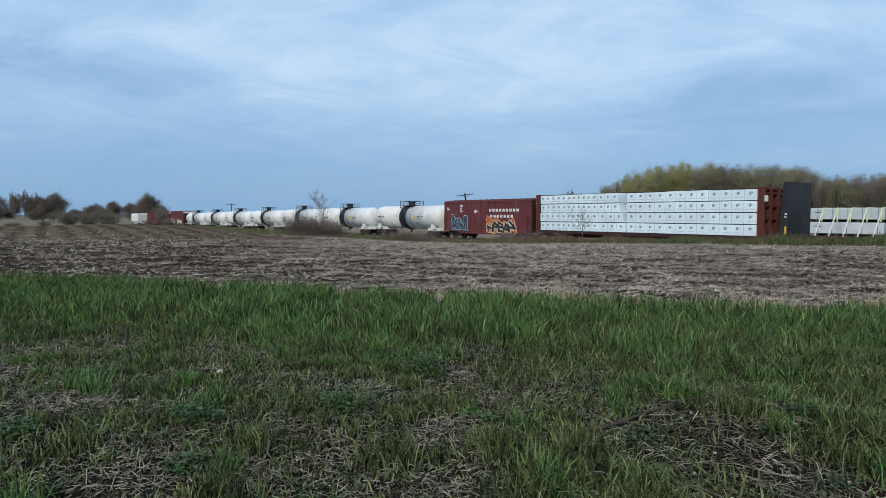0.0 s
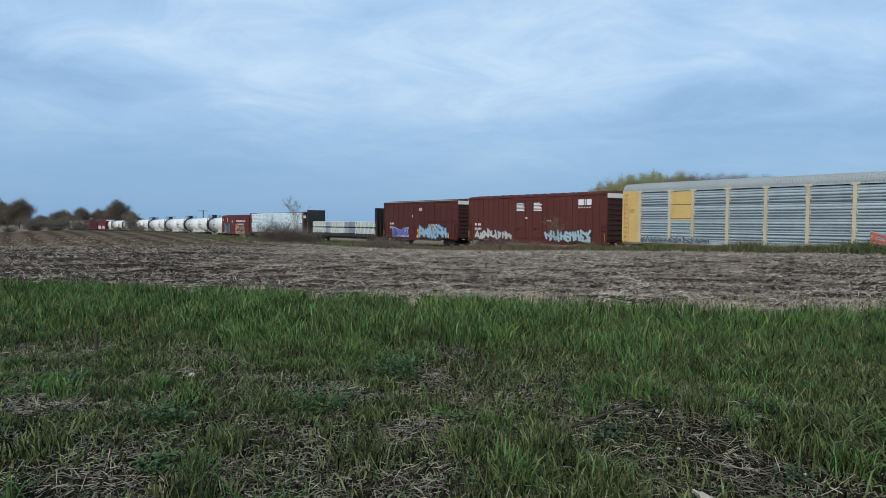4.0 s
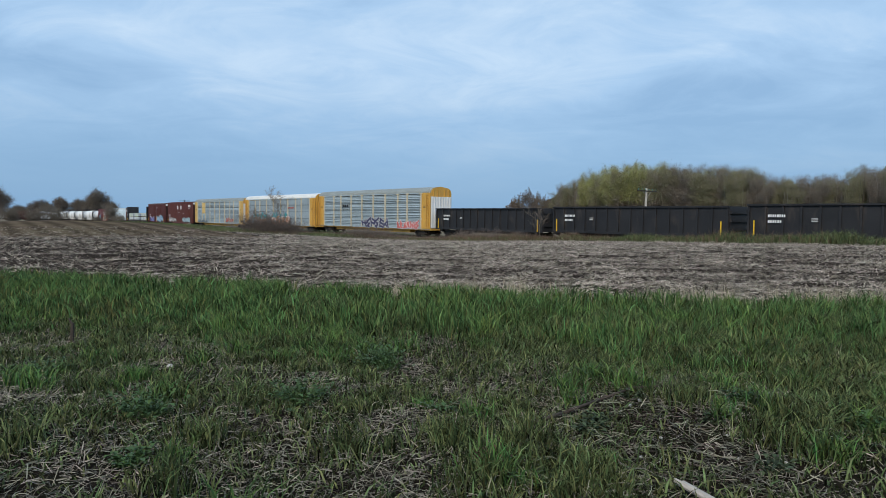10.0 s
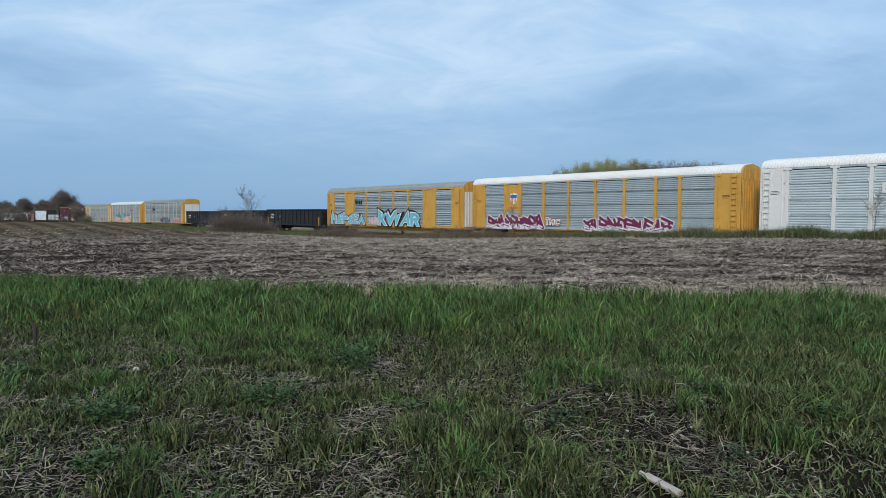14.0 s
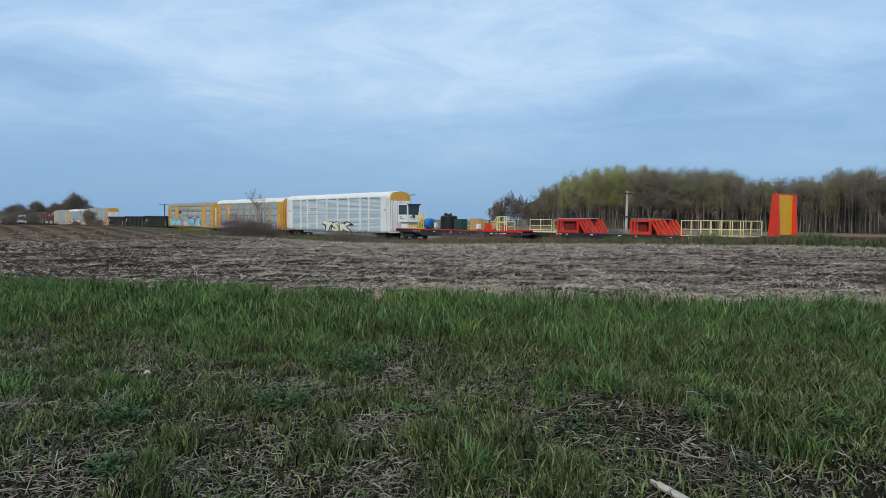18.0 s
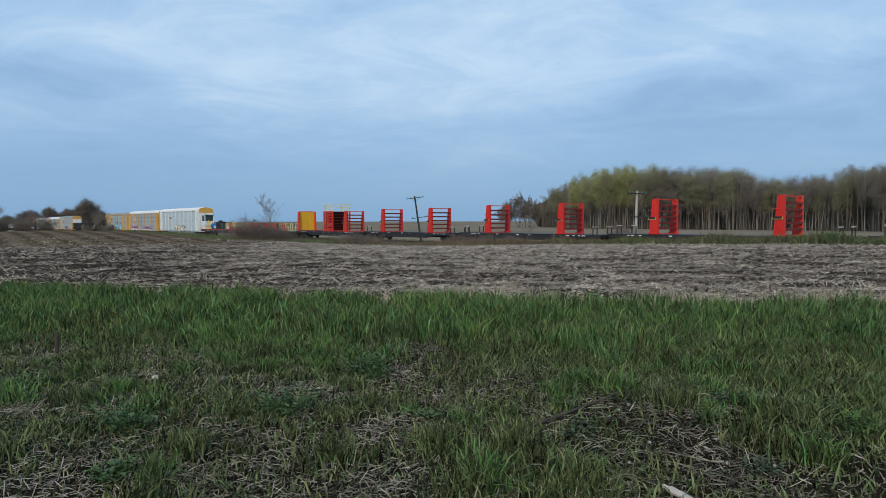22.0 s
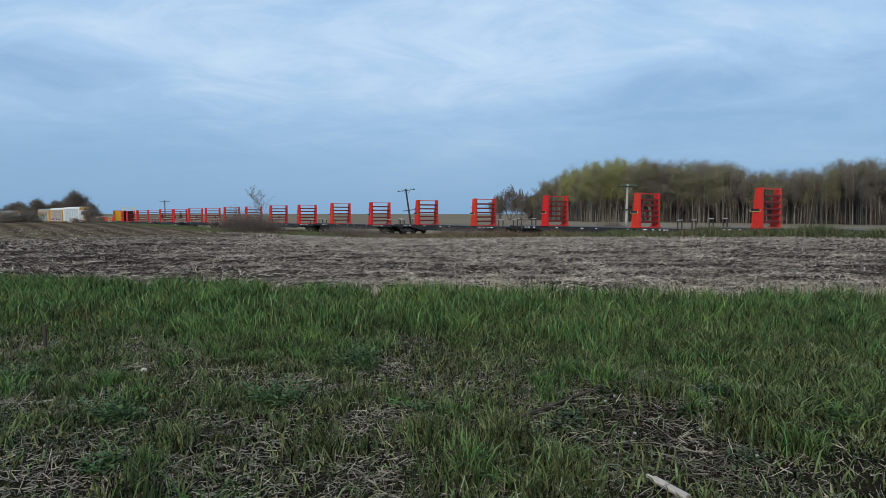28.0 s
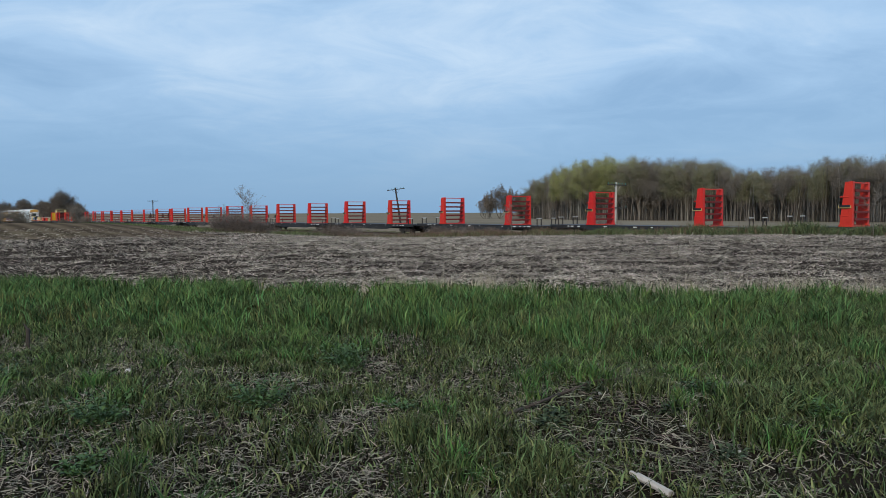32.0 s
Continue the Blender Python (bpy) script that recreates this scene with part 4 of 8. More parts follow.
def auto_rack(s, seed, post, roof, end_mat, top_white, panel=None, logo=None, tags=(), sill=None, rail=None, screen="coarse"):
    """A covered car carrier of 27 m: corrugated side screens between posts, rounded roof, end doors."""
    car = tagged(new("auto_rack_car"), "", "train car", "cars of the freight train")
    half, Y = 13.55, 1.5
    z0, ze, zt = 1.05, 5.0, 5.82
    bm = bmesh.new()
    box(bm, -half, half, -1.45, 1.45, 0.78, 1.05)
    box(bm, -half + 4.5, half - 4.5, -1.1, 1.1, 0.45, 0.78)
    part("underframe", bm, sill or M_YELLOW, car, bevel=0.02)
    bm = bmesh.new()
    box(bm, -half, half, -1.42, 1.42, 1.06, 1.16); box(bm, -half + 0.2, half - 0.2, -1.42, 1.42, 2.85, 2.95)
    part("deck", bm, M_UNDER, car)
    # side screens bay by bay
    ends = 1.75
    nb = 9
    wide = (2 * half - 2 * ends - 4.0) / (nb - 2)
    xs = [-half + ends]
    for i in range(nb):
        xs.append(xs[-1] + (2.0 if i in (1, nb - 2) else wide))
    key, slots = "rack screen " + screen, "rack slots " + screen
    if key not in TRUCK:
        w = wide - 0.24
        n, deep, steel = {"coarse": (20, 0.045, M_GALV), "fine": (27, 0.024, M_GALVDULL), "pale": (24, 0.026, M_GALVPALE)}[screen]
        dz = (ze - z0 - 0.12) / n
        out = []
        for i in range(n):
            z = z0 + 0.06 + i * dz
            out += [(0.0, z), (-deep, z + dz * 0.3), (-deep, z + dz * 0.62), (0.0, z + dz * 0.9)]
        bm = bmesh.new()
        prism(bm, out + [(0.02, ze - 0.06), (0.02, z0 + 0.06)], -w / 2, w / 2)
        TRUCK[key] = finish("side_screen", bm, steel)
        bm = bmesh.new()
        if screen == "coarse":
            for z in (1.78, 2.86, 3.94):
                box(bm, -w / 2, w / 2, -0.075, -0.045, z - 0.02, z + 0.02)
            # dark strips in the creases put the louvres' shade into the colour
            for i in range(n):
                if i % 5 not in (2, 3):
                    z = z0 + 0.06 + i * dz + dz * 0.93
                    box(bm, -w / 2 + 0.05, w / 2 - 0.05, -0.052, -0.02, z - 0.01, z + 0.014)
        else:
            for z in (2.0, 3.02, 4.05):
                for x0, x1 in ((-w / 2 + 0.04, -w * 0.2), (-w * 0.16, w * 0.18), (w * 0.21, w / 2 - 0.04)):
                    box(bm, x0, x1, -0.04, -0.015, z - 0.022, z + 0.03)
        TRUCK[slots] = finish("slots", bm, M_GALVDULL if screen == "pale" else M_GALVDARK)
    for side in (-1, 1):
        for i in range(nb):
            if panel and side < 0 and i in panel:
                bm = bmesh.new()
                zlow = panel[i]
                hw = (xs[i + 1] - xs[i]) / 2 - 0.11
                box(bm, -hw, -0.01, -0.06, 0.0, zlow, ze - 0.05); box(bm, 0.01, hw, -0.06, 0.0, zlow, ze - 0.05); box(bm, -0.04, 0.04, -0.075, -0.055, zlow + 0.02, ze - 0.07)
                for bz in np.arange(zlow + 0.5, ze - 0.2, 0.8):
                    for bx in (-0.7, -0.35, 0.35, 0.7):
                        box(bm, bx - 0.03, bx + 0.03, -0.07, -0.055, bz, bz + 0.06)
                part("side_panel", bm, end_mat, car, at=pose((xs[i] + xs[i + 1]) / 2, -Y, 0))
                if zlow < 1.4:
                    continue
            sc = part("side_screen", TRUCK[key], None, car, at=pose((xs[i] + xs[i + 1]) / 2, side * Y, 0, 0, 0, 0 if side < 0 else 180) @ Matrix.Diagonal(((xs[i + 1] - xs[i] - 0.24) / (wide - 0.24), 1, 1, 1)))
            tagged(part("slot_pattern", TRUCK[slots], None, sc), kind="stuff")
        for i, x in enumerate(xs):
            bm = bmesh.new()
            box(bm, x - 0.115, x + 0.115, side * Y - 0.1, side * Y + 0.03, 0.95, ze + 0.02)
            box(bm, x - 0.26, x + 0.26, side * Y - 0.11, side * Y + 0.03, ze - 0.06, ze + 0.08)
            for z in (2.0, 3.1, 4.1):
                box(bm, x - 0.2, x - 0.14, side * Y - 0.09, side * Y, z, z + 0.18); box(bm, x + 0.14, x + 0.2, side * Y - 0.09, side * Y, z, z + 0.18)
            part("post", bm, post, car)
        bm = bmesh.new()
        box(bm, -half + 0.1, half - 0.1, side * Y - 0.04, side * Y + 0.04, ze, ze + 0.13)
        box(bm, -half + 0.1, half - 0.1, side * Y - 0.04, side * Y + 0.04, 0.9, 1.12)
        part("side_rail", bm, rail or M_GALV, car)
        for e in (-1, 1):
            bm = bmesh.new()
            a, b = sorted((e * half, e * (half - ends)))
            box(bm, a, b, side * Y - 0.05, side * Y + 0.03, 0.95, ze + 0.1)
            box(bm, a + 0.3, a + 0.36, side * Y - 0.075, side * Y, 1.1, ze); box(bm, b - 0.36, b - 0.3, side * Y - 0.075, side * Y, 1.1, ze)
            part("end_panel", bm, end_mat, car, bevel=0.01)
            if side < 0:
                ladder_part(car, e * (half - 0.45), -Y - 0.12, 0.9, ze, end_mat)
                bars(car, "stencil", e * (half - 1.0) - 0.3, 3.6, ((0.5,), (0.6,), (0.45,)), M_UNDER, y=-Y - 0.056, h=0.03, gap=0.06)
    # ribbed roof
    bm = bmesh.new()
    shape = arch_roof(Y + 0.03, ze + 0.12, zt)
    prism(bm, shape + [(Y, ze + 0.1), (-Y, ze + 0.1)], -half + 0.05, half - 0.05)
    n = 132
    for i in range(n):
        x = -half + 0.3 + (2 * half - 0.6) * i / (n - 1)
        for (ya, za), (yb, zb) in zip(shape[:9], shape[1:10]):
            beam(bm, (x, ya - 0.012, za + 0.004), (x, yb - 0.012, zb + 0.004), 0.07, 0.05)
    part("roof", bm, roof, car)
    # end doors
    for e in (-1, 1):
        bm = bmesh.new()
        prism(bm, [(y * 0.97, z if z > 5.2 else 5.0) for y, z in arch_roof(Y, ze, zt - 0.02)] + [(Y * 0.97, 4.65), (-Y * 0.97, 4.65)], e * half - 0.02, e * half + 0.04)
        for y in (-1.1, -0.5, 0.5, 1.1):
            box(bm, min(e * half, e * (half + 0.1)), max(e * half, e * (half + 0.1)), y - 0.04, y + 0.04, 4.65, 5.45)
        part("end_top", bm, M_YELLOW if end_mat is not M_WHITE or e > 0 else M_WHITE, car)
        for sd in (-1, 1):
            bm = bmesh.new()
            a, b = sorted((e * half, e * (half + 0.05)))
            box(bm, a, b, min(sd * 0.03, sd * 1.44), max(sd * 0.03, sd * 1.44), 1.05, 4.65)
            for i in range(4):
                yy = sd * (0.2 + i * 0.36)
                box(bm, a if e < 0 else b, (a if e < 0 else b) + e * 0.05, yy - 0.05, yy + 0.05, 1.1, 4.6)
            part("end_door", bm, M_WHITE if top_white else M_YELLOW, car)
    for (fx, z, rows, m, h) in (logo or ()):
        bars(car, "lettering", -half + fx, z, rows, m, y=-Y - 0.085, h=h, gap=0.08)
    for i, (x0, x1, za, zb, fill, edge, k, nm) in enumerate(tags):
        scribble(car, "spray_paint", -half + x0, -half + x1, za, zb, fill, edge, -Y - 0.115 - 0.014 * i, seed * 10 + i, nm, k)
    running_gear(car, half, 2.4)
    return on_track(car, s)


def box_car(s, half, top, paint, end_mat, label, white_ends=True, doors=2, ribs=26, letters=(), tags=(), dw=1.55, seams=False):
    car = tagged(new("box_car"), label, "train car", "cars of the freight train")
    Y = 1.5
    bm = bmesh.new()
    box(bm, -half, half, -Y, Y, 1.0, top)
    part("body", bm, paint, car, bevel=0.02)
    bm = bmesh.new()
    prism(bm, ((-Y - 0.05, top), (-Y - 0.05, top + 0.06), (0, top + 0.22), (Y + 0.05, top + 0.06), (Y + 0.05, top)), -half - 0.04, half + 0.04)
    for i in range(16):
        x = -half + 0.4 + (2 * half - 0.8) * i / 15
        beam(bm, (x, -Y, top + 0.08), (x, 0, top + 0.245), 0.1, 0.05); beam(bm, (x, 0, top + 0.245), (x, Y, top + 0.08), 0.1, 0.05)
    part("roof", bm, paint, car)
    for side in (-1, 1):
        rib = finish("side_rib", box_bm(-0.045, 0.045, -0.05, 0.05, 1.0, top), paint)
        for i in range(ribs + 1):
            x = -half + 0.06 + (2 * half - 0.12) * i / ribs
            if abs(x) > 0.05 + doors * dw / 2:
                part("side_rib", rib, None, car, at=pose(x, side * Y, 0))
        bm = bmesh.new()
        box(bm, -half, half, side * Y - 0.06, side * Y + 0.06, top - 0.14, top + 0.02); box(bm, -half, half, side * Y - 0.065, side * Y + 0.065, 0.86, 1.06)
        box(bm, -half * 0.6, half * 0.6, side * Y - 0.04, side * Y + 0.04, 0.62, 0.88)
        part("side_sill", bm, paint, car)
        for k in range(doors):
            x0 = (k - doors / 2) * dw
            def out(lo, hi):
                return sorted((side * (Y + lo), side * (Y + hi)))
            d = part("door", box_bm(x0 + 0.02, x0 + dw - 0.02, *out(0, 0.1), 1.08, top - 0.2), paint, car, bevel=0.008)
            for z in np.linspace(1.3, top - 0.4, 5):
                part("door_bar", box_bm(x0 + 0.1, x0 + dw - 0.1, *out(0.09, 0.13), z - 0.05, z + 0.05), paint, d, bevel=0.008)
            for dx in (0.2 * dw, 0.78 * dw):
                part("lock_rod", box_bm(x0 + dx - 0.02, x0 + dx + 0.02, *out(0.1, 0.16), 1.1, top - 0.25), paint, d, bevel=0.008)
            bm = bmesh.new()
            box(bm, x0 + 0.6, x0 + 0.95, *out(0.13, 0.17), 2.0, 2.1)
            part("latch", bm, M_UNDER, d)
    for e in (-1, 1):
        bm = bmesh.new()
        a, b = sorted((e * (half - 0.01), e * (half + 0.03)))
        box(bm, a, b, -Y + 0.05, Y - 0.05, 1.02, top - 0.05)
        n = 9
        wall = part("end_wall", bm, end_mat, car, bevel=0.01)
        for i in range(n):
            z = 1.25 + (top - 1.75) * i / (n - 1)
            if "end rib" not in TRUCK:
                TRUCK["end rib"] = finish("end_rib", box_bm(-0.05, 0.05, -1.38, 1.38, -0.07, 0.07), M_RIBDARK, 0.015)
            part("end_rib", TRUCK["end rib"], None, wall, at=pose(e * (half + 0.03), 0, z))
        if white_ends:
            bm = bmesh.new()
            box(bm, e * (half + 0.06) - 0.03, e * (half + 0.06) + 0.03, -Y, Y, top - 0.42, top - 0.02)
            part("end_band", bm, M_WHITE, car, "white painted band on top of the end")
        ladder_part(car, e * (half - 0.3), -Y - 0.09, 0.7, 2.6, paint)
        bm = bmesh.new()
        box(bm, e * (half - 0.12) - 0.03, e * (half - 0.12) + 0.03, -Y - 0.1, -Y - 0.06, 1.1, 1.75)
        part("grab_iron", bm, M_SAFETY, car, "yellow grab iron")
    if seams:
        for x0, x1, z in ((-half + 0.1, -0.5 * dw, top - 0.75), (0.5 * dw, half - 0.1, top - 0.85), (-half + 0.5, -0.5 * dw, 2.95), (0.5 * dw, half - 0.5, 2.9), (-half + 0.5, -half + 4.2, 1.85)):
            part("side_seam", box_bm(x0, x1, -Y - 0.056, -Y + 0.01, z - 0.03, z + 0.03), paint, car)
        part("roof_edge", box_bm(-half, half, -Y - 0.075, -Y - 0.01, top + 0.022, top + 0.1), M_GREYROOF, car, "pale galvanised edge of the roof")
        word(car, "EMORK", -half + 2.3, -half + 6.1, 0.95, 2.15, ((M_LETTER, 0.13), (spray("ultramarine", (0.025, 0.05, 0.36)), 0.085), (M_LETTER, 0.0), (spray("ultramarine", (0.025, 0.05, 0.36)), -0.012)), -Y - 0.11, "blue block letters outlined in white")
    for x, z, rows, h in letters:
        bars(car, "lettering", -half + x, z, rows, M_LETTER, y=-Y - (0.137 if abs(x + 0.4 - half) < doors * dw / 2 else 0.062), h=h, gap=h * 0.6)
    for i, (x0, x1, za, zb, fill, edge, k, nm) in enumerate(tags):
        scribble(car, "spray_paint", -half + x0, -half + x1, za, zb, fill, edge, -Y - 0.11 - 0.014 * i, int(s * 7) + i, nm, k)
    running_gear(car, half)
    return on_track(car, s)


def lathe(bm, profile, seg=28, axis_z=0.0):
    """A body turned about the car's long axis; profile: (x, radius)."""
    rings = []
    for x, r in profile:
        rings.append([bm.verts.new((x, r * math.sin(2 * math.pi * i / seg), axis_z + r * math.cos(2 * math.pi * i / seg))) for i in range(seg)])
    for a, b in zip(rings, rings[1:]):
        for i in range(seg):
            bm.faces.new((a[i], a[(i + 1) % seg], b[(i + 1) % seg], b[i]))
    bm.faces.new(rings[0][::-1]); bm.faces.new(rings[-1])


def tank_car():
    car = tagged(new("tank_car"), "white tank car with a black band round its middle", "train car", "tank cars of the freight train")
    R, zc, half = 1.5, 2.55, 8.4
    shell = mat("grimy white tank paint", (0.74, 0.74, 0.72), 0.45, var=0.1, scale=0.7, fine=6, bump=0.05, dirt=(0.28, 0.26, 0.23), dirt_amount=0.5, dirt_scale=0.7)
    bm = bmesh.new()
    prof = [(-half + 0.02, 0.05)] + [(-half + 0.95 * (1 - math.cos(a)), R * math.sin(a)) for a in np.linspace(0.12, math.pi / 2, 8)]
    prof = prof + [(-0.82, R)]
    lathe(bm, prof, 32, zc)
    part("shell", bm, shell, car, smooth=True)
    bm = bmesh.new()
    lathe(bm, [(-x, r) for x, r in prof[::-1]], 32, zc)
    part("shell", bm, shell, car, smooth=True)
    bm = bmesh.new()
    lathe(bm, [(-0.84, R - 0.02), (-0.84, R + 0.012), (0.84, R + 0.012), (0.84, R - 0.02)], 32, zc)
    part("black_band", bm, M_BLACK, car)
    for x in (-5.2, -2.4, 2.4, 5.2):
        bm = bmesh.new()
        lathe(bm, [(x - 0.03, R - 0.02), (x - 0.03, R + 0.012), (x + 0.03, R + 0.012), (x + 0.03, R - 0.02)], 32, zc)
        part("weld_seam", bm, M_WHITE, car)
    bm = bmesh.new()
    tube(bm, (0, 0, zc + R - 0.1), (0, 0, zc + R + 0.5), 0.45, 14)
    tube(bm, (0, 0, zc + R + 0.5), (0, 0, zc + R + 0.58), 0.5, 14)
    part("dome", bm, M_BLACK, car)
    bm = bmesh.new()
    box(bm, -1.5, 1.5, -0.95, 0.95, zc + R + 0.02, zc + R + 0.07)
    for x in (-1.45, -0.5, 0.5, 1.45):
        for y in (-0.93, 0.93):
            tube(bm, (x, y, zc + 1.0), (x, y, zc + R + 0.62), 0.03, 6)
    for y in (-0.93, 0.93):
        tube(bm, (-1.45, y, zc + R + 0.62), (1.45, y, zc + R + 0.62), 0.03, 6); tube(bm, (-1.45, y, zc + R + 0.35), (1.45, y, zc + R + 0.35), 0.02, 6)
    for x in (-1.45, 1.45):
        tube(bm, (x, -0.93, zc + R + 0.62), (x, 0.93, zc + R + 0.62), 0.03, 6)
    part("platform", bm, M_BLACK, car, "black railed platform")
    ladder_part(car, 0.0, -R - 0.06, 0.9, zc + 1.4, M_BLACK)
    for e in (-1, 1):
        a, b = sorted((e * (half - 0.3), e * (half - 3.2)))
        part("stub_sill", box_bm(a, b, -0.75, 0.75, 0.85, 1.25), M_WHITE, car)
        for y in (-1.35, 1.35):
            bm = bmesh.new(); tube(bm, (e * (half + 0.2), y, 0.95), (e * (half - 2.6), y, 0.95), 0.03, 6)
            part("handrail", bm, M_WHITE, car)
        part("crossover_plate", box_bm(e * (half + 0.15) - 0.25, e * (half + 0.15) + 0.25, -1.4, 1.4, 1.0, 1.06), M_WHITE, car)
        part("saddle", box_bm(e * 6.8 - 0.35, e * 6.8 + 0.35, -1.2, 1.2, 1.1, 1.75), M_WHITE, car)
    bm = bmesh.new()
    tube(bm, (0, 0, 0.6), (0, 0, 1.2), 0.16, 8); box(bm, -0.5, 0.5, -0.3, 0.3, 0.95, 1.1)
    part("outlet", bm, M_UNDER, car)
    bm = bmesh.new()
    a = math.asin(0.35 / R)
    box(bm, -0.22, 0.22, -0.012, 0.0, -0.22, 0.22)
    part("placard", bm, M_SAFETY, car, "yellow placard", at=pose(2.9, -R - 0.01, zc + 0.05))
    bars(car, "lettering", 3.6, zc + 0.1, ((0.9, 0.5), (0.7,)), M_INK, y=-R - 0.012, h=0.07)
    bars(car, "lettering", -6.6, zc + 0.1, ((0.6, 1.0),), M_INK, y=-R - 0.012, h=0.16)
    running_gear(car, half + 0.35, 2.2)
    return car


def hopper_car(s, paint, label):
    car = tagged(new("hopper_car"), label, "train car", "cars of the freight train")
    half = 7.6
    bm = bmesh.new()
    prism(bm, ((-1.5, 1.6), (-1.5, 4.0), (-1.1, 4.45), (1.1, 4.45), (1.5, 4.0), (1.5, 1.6), (0.6, 0.9), (-0.6, 0.9)), -half + 1.2, half - 1.2)
    part("body", bm, paint, car, bevel=0.03)
    for e in (-1, 1):
        bm = bmesh.new()
        prism(bm, ((e * (half - 1.2), 1.7), (e * (half - 1.2), 4.3), (e * (half - 0.2), 4.3), (e * (half - 0.2), 4.15)), -1.4, 1.4, axis="y")
        for y in (-1.35, 0, 1.35):
            beam(bm, (e * (half - 0.2), y, 1.0), (e * (half - 0.2), y, 4.2), 0.12, 0.12)
        part("end_slope", bm, paint, car)
    bm = bmesh.new()
    box(bm, -half, half, -0.4, 0.4, 0.8, 1.05)
    for x in np.linspace(-half + 1.4, half - 1.4, 11):
        box(bm, x - 0.05, x + 0.05, -1.56, 1.56, 1.6, 4.0)
    part("side_posts", bm, paint, car)
    bm = bmesh.new()
    for x in (-3.4, 0, 3.4):
        prism(bm, ((x - 1.4, 1.6), (x + 1.4, 1.6), (x + 0.4, 0.5), (x - 0.4, 0.5)), -1.2, 1.2, axis="y")
    part("hopper_chutes", bm, paint, car)
    running_gear(car, half, 1.8)
    return on_track(car, s)


def centre_beam_car(s0, s1):
    """A lumber car: two bulkheads and white-wrapped packs stacked in four tiers."""
    half = (s1 - s0) / 2
    car = tagged(new("lumber_car"), "brown bulkhead flatcar stacked full of white-wrapped lumber packs", "train car", "cars of the freight train")
    bm = bmesh.new()
    box(bm, -half, half, -1.45, 1.45, 0.85, 1.08); box(bm, -half + 4, half - 4, -0.5, 0.5, 0.5, 0.85)
    part("deck", bm, M_RIBDARK, car)
    bm = bmesh.new()
    box(bm, -half + 0.5, half - 0.5, -0.08, 0.08, 1.08, 4.5); box(bm, -half + 0.3, half - 0.3, -0.3, 0.3, 4.5, 4.62)
    part("centre_beam", bm, M_RIBDARK, car)
    for e in (-1, 1):
        bm = bmesh.new()
        a, b = sorted((e * half, e * (half - 0.22)))
        box(bm, a, b, -1.48, 1.48, 1.0, 4.6)
        o = e * half
        brown = mat("brown bulkhead", (0.1, 0.03, 0.022), 0.7, var=0.25)
        wall = part("bulkhead", bm, brown, car)
        for y in (-1.42, -0.5, 0.5, 1.42):
            bm = bmesh.new()
            box(bm, min(o, o + e * 0.28), max(o, o + e * 0.28), y - 0.08, y + 0.08, 0.9, 4.6)
            part("bulkhead_post", bm, brown, wall)
        for z in (1.5, 2.4, 3.3, 4.2, 4.52):
            bm = bmesh.new()
            box(bm, min(o, o + e * 0.16), max(o, o + e * 0.16), -1.45, 1.45, z - 0.08, z + 0.076)
            part("bulkhead_rib", bm, brown, wall)
        bm = bmesh.new()
        box(bm, o + e * 0.29 - 0.01, o + e * 0.29 + 0.01, -1.5, -1.05, 3.6, 4.05)
        part("sign_plate", bm, M_LETTER, car)
    # packs
    lay = [1.1 + 0.86 * k for k in range(4)]
    rnd = random.Random(4)
    span = (-half + 0.3, half - 0.3)
    mid = (s0 + s1) / 2
    cut = (span[0], -45.3 - mid, -42.2 - mid, -38.1 - mid, -34.2 - mid, -30.3 - mid, span[1])
    packs = list(zip(cut, cut[1:]))
    for side in (-1, 1):
        for k, z in enumerate(lay):
            for i, (a, b) in enumerate(packs):
                if i == 2:
                    b -= (0.1, 0.35, 0.9, 0.95)[k]
                bm = bmesh.new()
                y0, y1 = sorted((side * 0.12, side * (1.44 + rnd.uniform(-0.05, 0.04))))
                dz = rnd.uniform(-0.03, 0.03) if k == 3 else 0.0
                box(bm, a + 0.02, b - 0.02, y0, y1, z + 0.02, z + 0.82 + dz)
                pk = part("lumber_pack", bm, M_WRAP, car, bevel=0.025)
                if side < 0:
                    bm = bmesh.new()
                    n = 4 if i > 1 else 5
                    for j in range(n):
                        cx = a + (b - a) * (j + 0.5) / n
                        box(bm, cx - 0.1, cx + 0.06, y0 - 0.006, y0, z + 0.42, z + 0.64); box(bm, cx + 0.09, cx + 0.15, y0 - 0.006, y0, z + 0.48, z + 0.62)
                    tagged(part("printed_mark", bm, M_PRINT, pk), kind="stuff")
                    bm = bmesh.new()
                    for j in range(n):
                        cx = a + (b - a) * (j + 0.5) / n
                        box(bm, cx - 0.3, cx + 0.36, y0 - 0.006, y0, z + 0.22, z + 0.26)
                    tagged(part("printed_line", bm, mat("faint printed line", (0.5, 0.6, 0.65), 0.6, bump=0), pk), kind="stuff")
                bm = bmesh.new()
                for j in range(1, 4):
                    cx = a + (b - a) * j / 4
                    box(bm, cx - 0.012, cx + 0.012, y0 - 0.008 if side < 0 else y1, y0 if side < 0 else y1 + 0.008, z + 0.02, z + 0.8)
                part("strap", bm, M_GALV, pk)
    running_gear(car, half, 2.0)
    return on_track(car, (s0 + s1) / 2)


